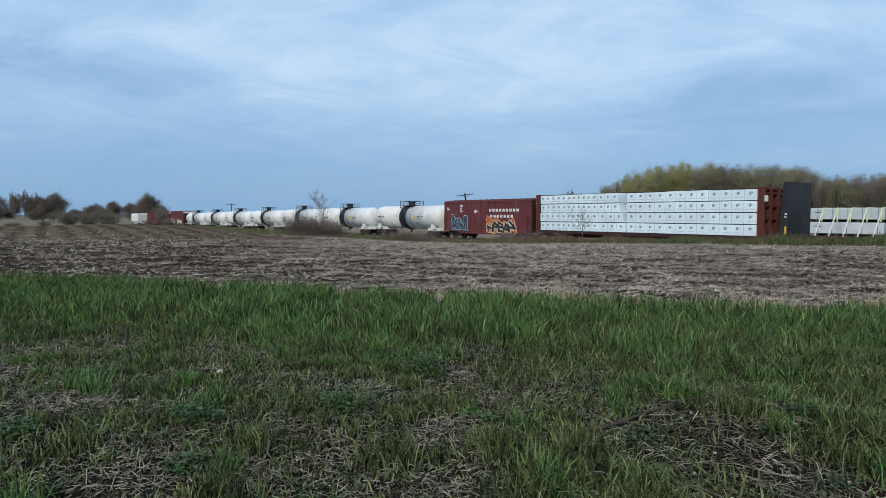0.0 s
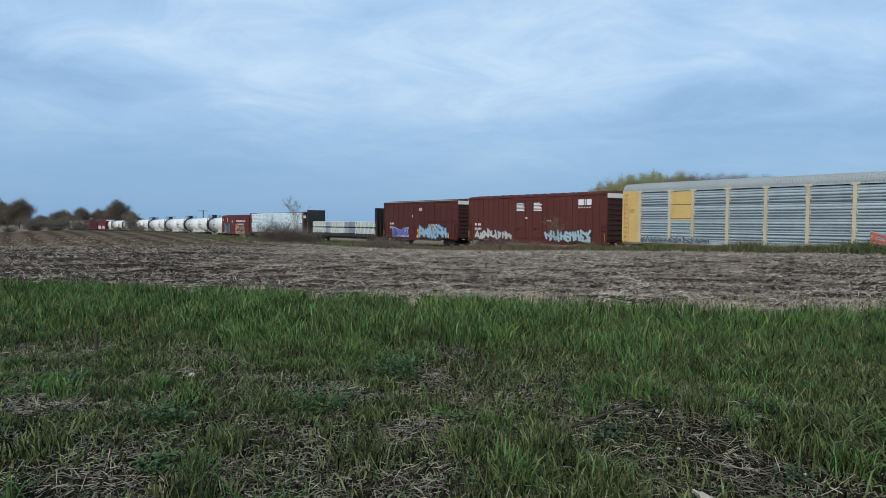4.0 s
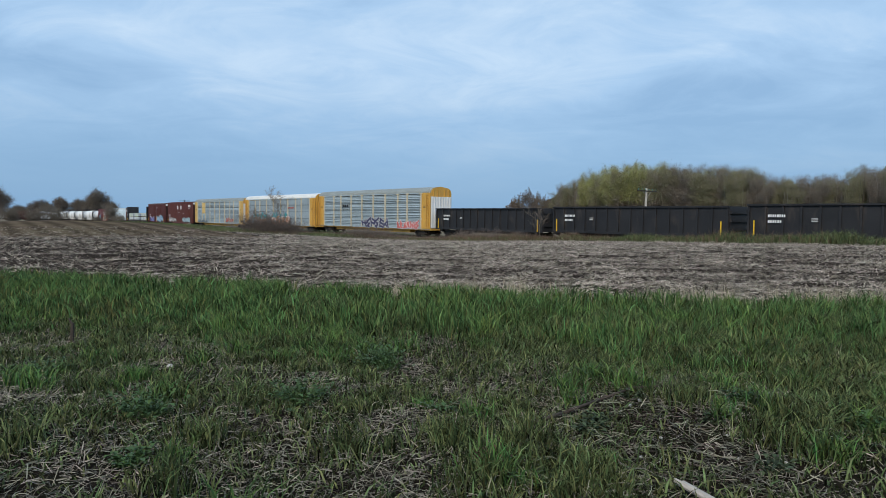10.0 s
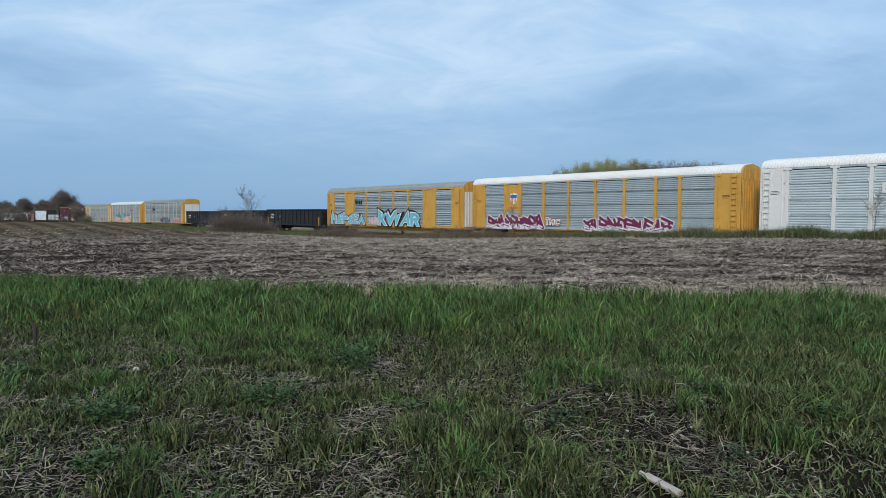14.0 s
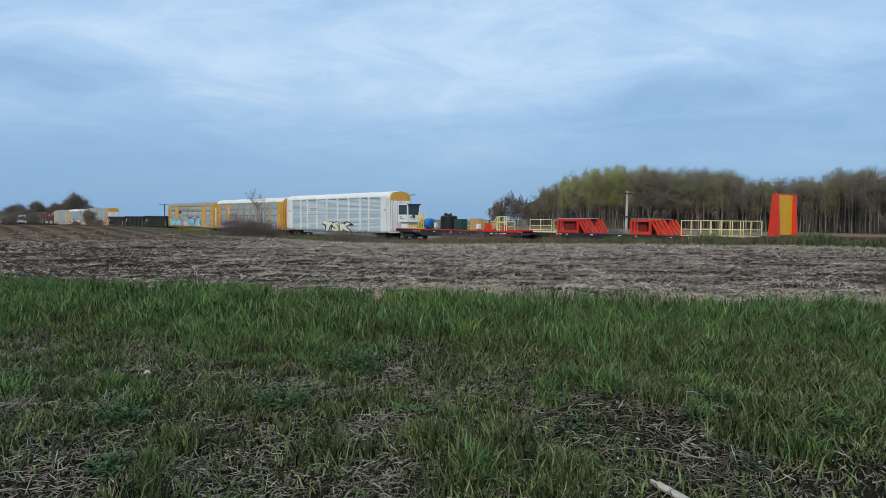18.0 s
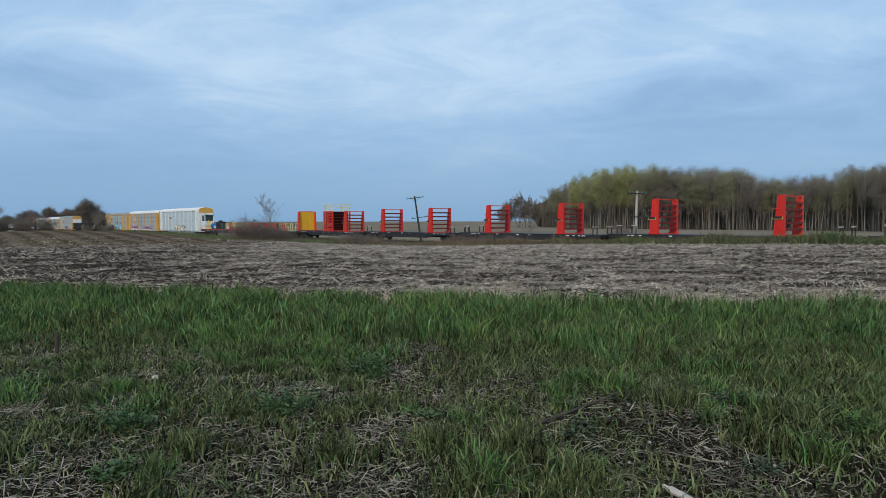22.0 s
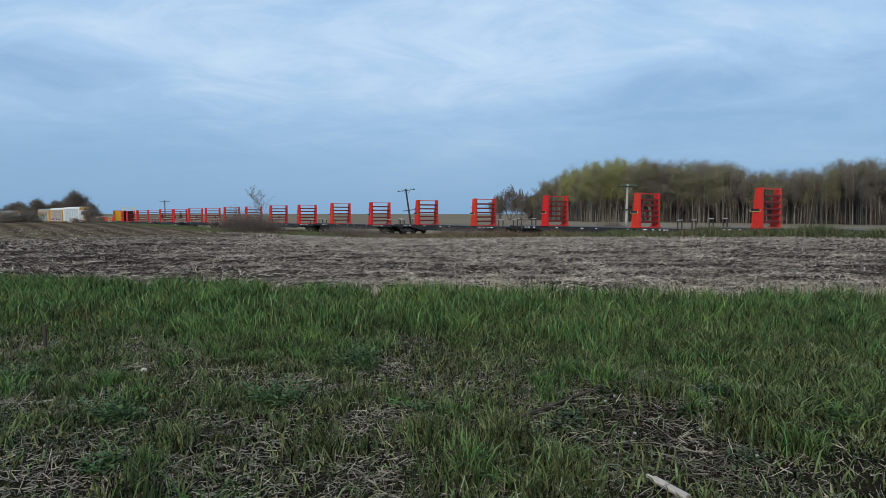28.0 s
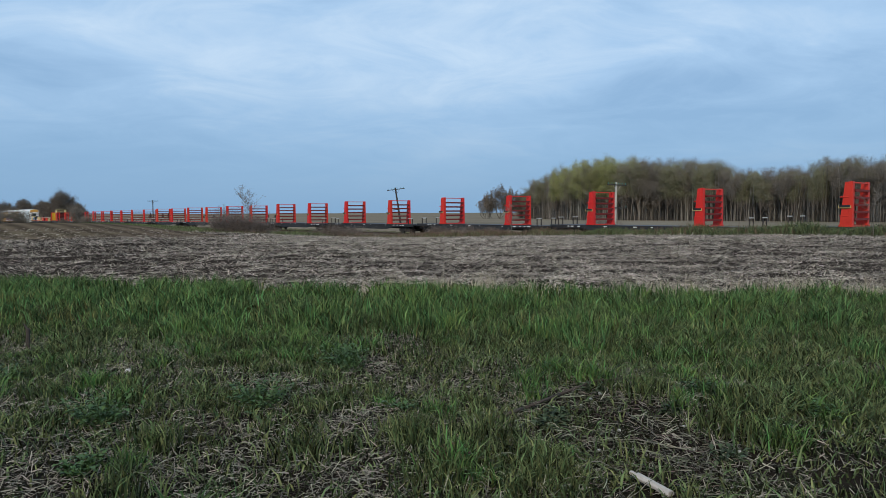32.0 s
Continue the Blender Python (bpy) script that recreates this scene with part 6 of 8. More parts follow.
def door_flat(mid, half, rack_s):
    """Flatcar with a yellow plate between red posts, a stack of red shelves with a railed top, and a rack."""
    car = flat_deck("flatcar with a yellow shield, a red shelf tower and rail racks", half)
    X = lambda s: s - mid
    part("deck_plate", box_bm(X(303.9), X(311.8), -1.3, 1.3, 1.1, 1.2), mat("dull red deck", (0.3, 0.03, 0.025)), car)
    for y in (-1.36, 1.3):
        bm = bmesh.new()
        prism(bm, ((X(304.0), 1.1), (X(304.25), 3.95), (X(304.6), 3.95), (X(304.75), 1.1)), y - 0.1, y + 0.1, axis="y")
        part("shield_post", bm, M_RED, car)
    bm = bmesh.new()
    for sd in (-1, 1):
        box(bm, X(304.3), X(304.42), min(sd * 0.03, sd * 1.24), max(sd * 0.03, sd * 1.24), 1.2, 3.9)
    part("shield_plate", bm, mat("yellow shield paint", (0.68, 0.38, 0.02), 0.55, var=0.1, scale=0.8, dirt=(0.5, 0.27, 0.05), dirt_amount=0.3), car, "yellow shield plate in two leaves")
    bm = bmesh.new()
    tube(bm, (X(304.3), -1.2, 3.95), (X(304.3), 1.2, 3.95), 0.05, 6)
    part("shield_bar", bm, M_RED, car)
    # shelf tower
    a, b = X(312.2), X(314.85)
    tower = part("shelf_tower", box_bm(a, b, -1.4, 1.4, 1.1, 1.22), M_RED, car, "red shelf tower")
    for x in (a + 0.12, (a + b) / 2 - 0.2, b - 0.12):
        for y in (-1.36, 1.36):
            part("upright", box_bm(x - 0.1, x + 0.1, y - 0.07, y + 0.07, 1.2, 3.9), M_RED, tower)
    dark = mat("dark red shelf beam", (0.16, 0.018, 0.014))
    # added near-black block: its colour stands in for shade between the shelves
    part("shelf_back", box_bm(a + 0.25, b - 0.35, -1.2, 1.2, 1.24, 3.85), mat("painted shade inside the shelves", (0.025, 0.012, 0.011), 0.9, var=0.3), tower, "near-black block standing in for shade inside the shelf tower")
    for k in range(7):
        z = 1.42 + k * 0.395
        part("shelf", box_bm(a + 0.05, b - 0.02, -1.32, 1.32, z - 0.035, z + 0.035), dark, tower)
        for x0, x1 in ((a, a + 0.62), (a + 0.7, a + 1.2), (a + 1.28, b - 0.02)):
            part("shelf_front", box_bm(x0, x1, -1.44, -1.36, z - 0.1, z + 0.12), M_RED, tower, bevel=0.01)
        if k in (2, 6):
            for x in (a + 0.05, a + 1.4):
                bm = bmesh.new()
                w = 0.5 if x < a + 1 else 1.0
                box(bm, x, x + w, -1.5, -1.45, z - 0.16, z - 0.11); box(bm, x, x + 0.05, -1.5, -1.45, z - 0.11, z + 0.08); box(bm, x + w - 0.05, x + w, -1.5, -1.45, z - 0.11, z + 0.08)
                part("latch_bar", bm, mat("worn latch bar", (0.5, 0.3, 0.2), 0.6, var=0.2), tower, "pale U-shaped latch bar")
    railing(tower, a + 0.9, b, -1.36, 3.9, 1.0, M_CREAM, 4, "cream railing")
    railing(tower, a + 0.9, b, 1.36, 3.9, 1.0, M_CREAM, 4, "cream railing")
    bm = bmesh.new()
    for y in (-1.36, 1.36):
        beam(bm, (a, y, 3.95), (a + 0.25, y, 4.8), 0.07, 0.07); beam(bm, (a + 0.25, y, 4.8), (a + 0.8, y, 4.85), 0.07, 0.07); box(bm, a + 0.4, a + 0.48, y - 0.04, y + 0.04, 3.9, 4.8)
    box(bm, b - 0.04, b + 0.04, -1.36, 1.36, 4.84, 4.92); box(bm, b - 0.04, b + 0.04, -1.36, 1.36, 4.38, 4.46)
    part("grab_rail", bm, M_CREAM, tower)
    for s in rack_s:
        rail_rack(car, X(s))
    return on_track(car, mid)


def consist():
    # cars ahead of the tank cars
    hopper_car(-258.5, mat("grey hopper paint", (0.4, 0.4, 0.38), 0.6, var=0.15, dirt=(0.3, 0.25, 0.2), dirt_amount=0.3), "weathered grey covered hopper car")
    hopper_car(-275.5, M_WHITE, "white covered hopper car")
    box_car(-205.4, 8.1, 4.5, M_WCRED, M_RIBDARK, "faded brown boxcar with spray paint along its sill", True, 1, tags=((1.0, 6.0, 1.1, 2.2, spray("white", (0.7, 0.7, 0.7)), M_INK, 6, ""), (9, 15, 1.1, 2.3, spray("pale", (0.6, 0.55, 0.5)), M_INK, 6, "")))
    box_car(-223.5, 8.1, 4.5, M_MAROON, M_RIBDARK, "brown boxcar with ribbed sides", True, 1)
    box_car(-241.5, 8.1, 4.4, M_WCRED, M_RIBDARK, "brown boxcar with ribbed sides", False, 1)
    t = tank_car()
    on_track(t, -75.6)
    for k in range(1, 7):
        on_track(copy_thing(t, Matrix()), -75.6 - 18.45 * k)
    wc = box_car(-57.9, 7.75, 4.25, M_WCRED, M_RIBDARK, "faded maroon boxcar with white lettering and spray paint", False, 1, 24,
            ((8.7, 3.4, ((0.45,) * 9,), 0.3), (8.9, 2.75, ((0.45,) * 7,), 0.3), (3.3, 3.9, ((0.5,), (0.4,), (0.45,)), 0.2), (6.0, 3.3, ((0.5,), (0.7,), (0.4,)), 0.08), (0.6, 3.6, ((0.5,), (0.6,)), 0.12)),
            ((8.3, 13.2, 0.95, 2.25, spray("rust orange", (0.45, 0.12, 0.03)), spray("salmon", (0.75, 0.33, 0.17)), 5, "orange glow of spray paint"), (8.6, 13.0, 0.95, 2.0, spray("soot", (0.03, 0.03, 0.03)), spray("bone", (0.75, 0.66, 0.5)), 5, "black and cream spray-painted tag")))
    word(wc, "SOAR", -7.75 + 1.7, -7.75 + 5.0, 0.95, 2.75, ((spray("ice blue", (0.35, 0.55, 0.65)), 0.12), (spray("dark navy", (0.015, 0.022, 0.04)), 0.07), (spray("ice blue", (0.35, 0.55, 0.65)), -0.02), (spray("dark navy", (0.015, 0.022, 0.04)), -0.03)), -1.62, "navy letters outlined in ice blue")
    centre_beam_car(-49.2, -26.1)
    pipe_car(-24.4, -3.2)
    box_car(6.75, 7.85, 5.2, M_MAROON, M_RIBDARK, "tall oxide-red boxcar with blue and orange spray paint", True, 1, 14,
            ((1.6, 2.7, ((0.35, 0.45),), 0.22), (1.6, 2.2, ((0.3, 0.3, 0.35),), 0.22), (10.7, 2.55, ((0.3, 0.3, 0.3, 0.3), (0.3, 0.3, 0.3)), 0.18), (8.3, 4.45, ((0.6,), (0.45,), (0.5,)), 0.08), (6.75, 3.6, ((0.2,), (0.18,)), 0.09)),
            ((9.9, 11.6, 2.05, 2.5, spray("orange", (0.75, 0.27, 0.03)), spray("rust orange", (0.45, 0.12, 0.03)), 1, "orange glow of spray paint"), (7.9, 8.5, 1.0, 2.1, spray("marigold", (0.75, 0.45, 0.03)), spray("rust orange", (0.45, 0.12, 0.03)), 1, "yellow spray-painted flame"), (13.5, 14.3, 1.0, 1.6, spray("marigold", (0.75, 0.45, 0.03)), spray("rust orange", (0.45, 0.12, 0.03)), 1, "yellow spray-painted flame"), (8.2, 13.9, 1.0, 2.3, spray("steel blue", (0.3, 0.42, 0.55)), spray("deep teal", (0.03, 0.17, 0.22)), 6, "steel-blue spray-painted tag edged in teal")), 2.6, seams=True)
    box_car(26.0, 9.45, 5.25, mat("brown red car paint", (0.108, 0.03, 0.023), 0.65, var=0.15, scale=0.7, fine=10, dirt=(0.12, 0.04, 0.03), dirt_amount=0.35), M_RIBDARK, "tall oxide-red boxcar with white lettering and spray paint", True, 2, 24,
            ((1.1, 2.55, ((0.4, 0.5),), 0.22), (1.1, 2.1, ((0.5, 0.5),), 0.22), (7.7, 4.55, ((0.9,), (1.1,), (0.95,), (1.15,), (1.0,), (1.15,)), 0.085), (10.1, 4.55, ((0.8,), (1.15,), (0.95,), (1.05,), (1.2,), (1.1,)), 0.085), (9.0, 3.2, ((0.3,),), 0.2), (11.6, 2.9, ((0.3, 0.1, 0.1),), 0.12), (15.7, 4.75, ((0.62, 0.1, 0.55),), 0.52), (15.7, 4.08, ((0.2,) * 5,), 0.1)),
            ((1.2, 7.0, 1.0, 1.8, spray("dusty white", (0.5, 0.49, 0.48)), spray("dark grey", (0.08, 0.08, 0.09)), 8, "white spray-painted scrawl"), (11.8, 17.2, 1.0, 1.95, spray("pale cyan", (0.36, 0.5, 0.55)), spray("dark grey", (0.08, 0.08, 0.09)), 9, "pale blue spray-painted tag")), 2.35)
    a1 = auto_rack(50.65, 1, M_PALEGREY, M_GREYROOF, M_PALEYEL, True, panel={1: 2.75}, tags=((2.0, 8.0, 1.0, 1.35, M_GALVDARK, M_GALV, 16, "dark spray-painted scrawl"), (18.6, 20.5, 1.2, 1.9, spray("brick", (0.5, 0.12, 0.08)), M_GALV, 2, "red spray-painted heart"), (21, 22.6, 1.2, 1.9, spray("brick", (0.5, 0.12, 0.08)), M_GALV, 2, "red spray-painted letters")))
    a1["label"] = "grey car carrier with cream posts and a cream panel"
    a2 = auto_rack(79.0, 2, M_PALEGREY, M_WHITEROOF, M_YELLOW, False, screen="fine", logo=((17.8, 3.75, ((2.2,),), spray("brick", (0.5, 0.12, 0.08)), 0.22),), tags=((4.0, 9.6, 1.0, 2.55, spray("teal", (0.05, 0.42, 0.45)), spray("deep teal", (0.03, 0.17, 0.22)), 7, "teal cloud of spray paint"), (4.4, 9.2, 0.95, 2.15, spray("salmon", (0.75, 0.33, 0.17)), spray("chalk", (0.75, 0.75, 0.78)), 7, "orange spray-painted tag edged in white"), (11.4, 18.6, 1.0, 2.6, spray("teal", (0.05, 0.42, 0.45)), spray("deep teal", (0.03, 0.17, 0.22)), 8, "teal cloud of spray paint"), (11.8, 18.6, 0.95, 2.2, spray("salmon", (0.75, 0.33, 0.17)), spray("chalk", (0.75, 0.75, 0.78)), 9, "orange spray-painted tag edged in white")))
    a2["label"] = "grey car carrier with a white roof and orange spray paint"
    a3 = auto_rack(107.3, 3, M_PALEGREY, M_GREYROOF, M_YELLOW, True, logo=((6.95, 3.95, ((0.08,), ), M_INK, 0.62), (8.8, 3.95, ((0.08,), ), M_INK, 0.62), (7.18, 3.85, ((0.4, 0.4, 0.4),), M_INK, 0.36), (7.1, 3.27, ((0.1, 0.1),), M_INK, 0.09), (8.2, 3.27, ((0.1, 0.1),), M_INK, 0.09)), tags=((12.3, 18.6, 1.0, 1.95, spray("ink violet", (0.06, 0.06, 0.12)), spray("dusty white", (0.6, 0.58, 0.57)), 6, "dark violet and white spray-painted tag"), (20.6, 25.0, 1.0, 1.75, spray("pink red", (0.6, 0.15, 0.13)), spray("chalk", (0.75, 0.75, 0.78)), 7, "red spray-painted tag edged in white")))
    a3["label"] = "grey car carrier with cream posts and yellow rounded ends"
    for a, b in ((122.0, 138.3), (139.6, 156.4), (157.7, 174.3)):
        gondola_car(a, b)
    a4 = auto_rack(189.4, 4, M_YELLOW, M_GREYROOF, M_YELLOW, True, rail=M_YELLOW, panel={1: 1.1, 7: 1.1}, logo=((6.9, 4.05, ((0.35, 0.2, 0.9),), M_INK, 0.5),), tags=((10.1, 12.2, 1.1, 1.9, spray("pink", (0.72, 0.5, 0.52)), spray("pale grey", (0.5, 0.5, 0.5)), 4, "pink spray-painted scrawl"),))
    a4["label"] = "grey and yellow car carrier with pale blue spray paint"
    blue = ((M_INK, 0.135), (M_LETTER, 0.07), (spray("sky blue", (0.16, 0.5, 0.64)), 0.035))
    word(a4, "HEPSEA", -13.55 + 0.75, -13.55 + 9.4, 0.95, 2.8, blue, -1.612, "pale blue block letters outlined in white and black")
    word(a4, "KWAR", -13.55 + 11.7, -13.55 + 20.3, 0.85, 3.05, blue, -1.612, "large pale blue letters outlined in white and black")
    a5 = auto_rack(217.8, 5, M_YELLOW, M_WHITEROOF, M_YELLOW, False, panel={1: 2.55}, screen="fine", tags=((2.2, 9.3, 1.0, 2.05, spray("plum", (0.17, 0.025, 0.075)), spray("chalk", (0.75, 0.75, 0.78)), 9, "plum and white spray-painted tag"), (2.3, 9.2, 0.85, 1.3, spray("chalk", (0.75, 0.75, 0.78)), spray("plum", (0.17, 0.025, 0.075)), 10, "white lower edge of the spray-painted tag"), (13.8, 22.0, 1.0, 1.9, spray("plum", (0.17, 0.025, 0.075)), spray("chalk", (0.75, 0.75, 0.78)), 10, "plum and white spray-painted tag"), (13.9, 22.0, 0.85, 1.25, spray("chalk", (0.75, 0.75, 0.78)), spray("plum", (0.17, 0.025, 0.075)), 11, "white lower edge of the spray-painted tag")))
    a5["label"] = "grey car carrier with yellow posts and a white roof"
    word(a5, "TMC", -13.55 + 9.6, -13.55 + 11.3, 1.2, 2.0, ((M_INK, 0.16), (M_LETTER, 0.11), (spray("pink red", (0.6, 0.15, 0.13)), 0.0)), -1.612, "small red letters in a white bubble")
    shield(a5, -13.55 + 1.75 + 1.5 * 2.62)
    a6 = auto_rack(246.2, 6, M_WHITE, M_WHITEROOF, M_WHITE, True, screen="pale", logo=((7.3, 3.85, ((0.6, 0.3, 0.3, 0.5), (1.9,)), M_INK, 0.12),), sill=M_WHITE)
    part("name_plate", box_bm(-13.55 + 7.1, -13.55 + 9.5, -1.58, -1.565, 3.35, 4.0), M_WHITE, a6, "white name plate")
    word(a6, "TSK", -13.55 + 11.0, -13.55 + 19.0, 0.7, 2.1, ((M_INK, 0.11), (spray("cream", (0.75, 0.7, 0.55)), 0.05)), -1.612, "cream letters outlined in black")
    a6["label"] = "white car carrier with a yellow door top"
    equipment_flat(260.9, 282.2)
    ramp_flat(282.6, 303.0)
    pitch = 9.597
    rack_at = lambda k: 0.86 + pitch * k + 0.2
    door_flat(312.8, 9.3, (rack_at(33) + 0.45,))
    # flatcars with two racks each
    car = flat_deck("black flatcar with two red rail racks", 9.25)
    for dx in (-pitch / 2, pitch / 2):
        rail_rack(car, dx)
    end_stands(car, 9.25)
    for i in range(16):
        mid = (rack_at(34) + rack_at(35)) / 2 + 2 * pitch * i
        on_track(car if i == 0 else copy_thing(car, Matrix()), mid)


def shield(car, x):
    """The enamelled shield on the yellow side panel."""
    bm = bmesh.new()
    prism(bm, [(x + px, 3.7 + pz) for px, pz in ((-0.42, 0.4), (0, 0.5), (0.42, 0.4), (0.42, -0.1), (0.3, -0.4), (0, -0.55), (-0.3, -0.4), (-0.42, -0.1))], -1.572, -1.562, axis="y")
    s = part("shield_mark", bm, M_LETTER, car, "blue, white and red shield")
    part("shield_band", box_bm(x - 0.4, x + 0.4, -1.58, -1.573, 3.72, 4.02), M_BLUE, s)
    bm = bmesh.new()
    for i in range(4):
        box(bm, x - 0.32 + i * 0.18, x - 0.25 + i * 0.18, -1.58, -1.573, 3.3, 3.68)
    part("shield_stripes", bm, spray("brick", (0.5, 0.12, 0.08)), s)
    bars(car, "lettering", x - 0.7, 2.85, ((0.7, 0.55),), spray("brick", (0.5, 0.12, 0.08)), y=-1.566, h=0.1)


consist()

# ---- grass, stubble and weeds ----
RNG = np.random.default_rng(11)


def wave_noise(x, y, seed=0):
    """Cheap smooth variation between 0 and 1."""
    a = np.sin(x * 1.7 + seed) * np.cos(y * 1.3 - seed * 2) + np.sin(x * 0.6 - y * 0.9 + seed * 3) + 0.6 * np.sin(x * 3.4 + y * 2.6 + seed)
    return np.clip(0.5 + a / 4.2, 0, 1)


def blades(x, y, z, h, w, lean=0.35, rng=RNG, droop=0.5):
    """Bent grass blades of three faces each."""
    n = len(x)
    t = rng.uniform(0, 2 * math.pi, n)
    q = rng.uniform(0, 2 * math.pi, n)
    L = lean * rng.uniform(0.2, 1.6, n)
    dx, dy = np.cos(t) * L * h, np.sin(t) * L * h
    sx, sy = np.cos(q) * w / 2, np.sin(q) * w / 2
    V = np.empty((n, 5, 3))
    V[:, 0] = np.stack([x - sx, y - sy, z], 1); V[:, 1] = np.stack([x + sx, y + sy, z], 1)
    mx, my, mz = x + dx * 0.35, y + dy * 0.35, z + h * 0.6
    V[:, 2] = np.stack([mx + sx * 0.8, my + sy * 0.8, mz], 1); V[:, 3] = np.stack([mx - sx * 0.8, my - sy * 0.8, mz], 1)
    V[:, 4] = np.stack([x + dx, y + dy, z + h * (1 - droop * 0.25 * L / max(lean, 0.01))], 1)
    b = np.arange(n)[:, None] * 5
    F = np.concatenate([b + np.array([[0, 1, 2]]), b + np.array([[0, 2, 3]]), b + np.array([[3, 2, 4]])])
    return V.reshape(-1, 3), F


def straws(x, y, z, length, w, rng=RNG, tilt=0.15, aim=None, aim_spread=9.0):
    """Flat dry stalks lying about."""
    n = len(x)
    t = rng.uniform(0, 2 * math.pi, n) if aim is None else aim + rng.normal(size=n) * aim_spread
    e = rng.normal(size=n) * tilt
    d = np.stack([np.cos(t), np.sin(t), e], 1) * (length / 2)[:, None]
    s = np.stack([-np.sin(t), np.cos(t), rng.normal(size=n) * 0.6], 1) * (w / 2)[:, None]
    c = np.stack([x, y, z + np.abs(d[:, 2]) + w * 0.3], 1)
    V = np.stack([c - d - s, c + d - s, c + d + s, c - d + s], 1).reshape(-1, 3)
    return V, np.arange(4 * n).reshape(n, 4)


def bent_straws(x, y, z, length, w, rng=RNG, arch=0.25, curl=0.9):
    """Dry stalks that bow up from the turf and curl as they lie: strips of three faces."""
    n = len(x)
    t0 = rng.uniform(0, 2 * math.pi, n)
    bend = rng.normal(size=n) * curl
    rise = np.abs(rng.normal(size=n)) * arch
    px, py, rows = x, y, []
    for k in range(4):
        t = t0 + bend * (k / 3 - 0.5)
        pz = z + length * rise * math.sin(math.pi * (0.15 + 0.7 * k / 3)) * 0.6
        thin = 1.0 if k < 3 else 0.35
        sx, sy, sz = -np.sin(t) * w / 2 * thin, np.cos(t) * w / 2 * thin, w * 0.3 * thin
        rows += [np.stack([px - sx, py - sy, pz - sz], 1), np.stack([px + sx, py + sy, pz + sz], 1)]
        px, py = px + np.cos(t) * length / 3, py + np.sin(t) * length / 3
    V = np.stack(rows, 1).reshape(-1, 3)
    b = np.arange(n)[:, None] * 8
    return V, np.concatenate([b + np.array([[k, k + 1, k + 3, k + 2]]) for k in (0, 2, 4)])


def scatter(n, y0, y1, rng=RNG, margin=0.7, slope=0.74):
    """Points spread evenly over the ground before the camera, between two depths."""
    y = np.sqrt(rng.uniform(y0 ** 2, y1 ** 2, n))
    x = rng.uniform(-1, 1.17, n) * (slope * y + margin)
    return x, y


def lushness(x, y):
    """0 in the thin, trodden turf; 1 in the deep grass along the field."""
    start = 8.3 - 0.2 * np.clip(x, -4, 8) - 0.5 * smooth01(1.0, 3.0, x) + 0.6 * smooth01(-0.5, -3.0, x) + 1.3 * (wave_noise(x, y, 2) - 0.5)
    return smooth01(start - 2.4, start + 1.2, y)


def bare(x, y):
    """1 on the worn patch of soil and round the split wood."""
    k = 0.75 + 0.6 * wave_noise(x * 3.1, y * 3.1, 12)
    return np.maximum(0.9 * np.exp(-(((x - 0.28 * (y - 4.5) - 1.72) / 0.5) ** 2 + ((y - 4.6) / 0.78) ** 2) * k * k), np.exp(-(((x - 1.69) / 0.3) ** 2 + ((y - 3.55) / 0.3) ** 2)))


# places and widths of the pale matted hollows in the turf
HOLLOWS = ((-2.8, 5.3, 0.3), (-3.1, 4.95, 0.3), (-1.7, 4.5, 0.36), (-2.2, 4.6, 0.22), (-2.75, 6.3, 0.3), (-2.3, 6.7, 0.3), (-1.6, 5.95, 0.36), (-1.25, 6.1, 0.3), (-1.14, 4.9, 0.3), (-0.63, 4.5, 0.3), (-0.88, 4.03, 0.36), (-0.5, 5.8, 0.28), (-0.1, 4.9, 0.24), (0.8, 6.1, 0.4), (0.2, 5.15, 0.22), (-0.05, 3.88, 0.36), (0.66, 4.5, 0.2), (2.06, 6.3, 0.34), (1.2, 4.85, 0.24), (-3.6, 7.0, 0.35), (0.3, 6.7, 0.3), (1.4, 6.3, 0.3), (2.25, 5.9, 0.34), (0.4, 7.5, 0.36), (0.9, 6.9, 0.3), (3.1, 5.3, 0.26))


def thatch(x, y):
    """1 in the matted hollows, 0 in full turf; with ragged edges."""
    wx, wy = x + 0.5 * (fbm(x * 2.1, y * 2.1, 71) - 0.5), y + 0.7 * (fbm(x * 2.1, y * 2.1, 81) - 0.5)
    out = np.zeros(np.shape(x))
    for hx, hy, r in HOLLOWS:
        out = np.maximum(out, np.exp(-(((wx - hx) / r) ** 2 + ((wy - hy) / (1.25 * r)) ** 2)))
    return out


M_GRASS = mat("green grass", (0.081, 0.103, 0.043), 0.6, var=0.75, scale=3.5, fine=13, per="island", spread=0.92, bump=0, spec=0.04)
M_GRASS2 = mat("deep green grass", (0.076, 0.131, 0.047), 0.6, var=0.75, scale=2.2, fine=9, per="island", spread=0.9, bump=0, spec=0.04)
M_FRESH = mat("fresh green grass", (0.094, 0.154, 0.046), 0.55, var=0.4, scale=1.8, fine=7, per="island", spread=0.8, bump=0, spec=0.08)
M_OLIVE = mat("yellowing grass", (0.135, 0.145, 0.052), 0.7, var=0.35, scale=1.6, fine=4, per="island", spread=0.75, bump=0, spec=0.04)
M_STRAW = mat("dry straw", (0.21, 0.185, 0.145), 0.85, var=0.3, scale=1.5, per="island", spread=0.85, bump=0, spec=0.04)
M_MATTED = mat("pale matted straw", (0.188, 0.17, 0.135), 0.85, var=0.7, scale=2.6, fine=14, per="island", spread=0.9, bump=0, spec=0.04)
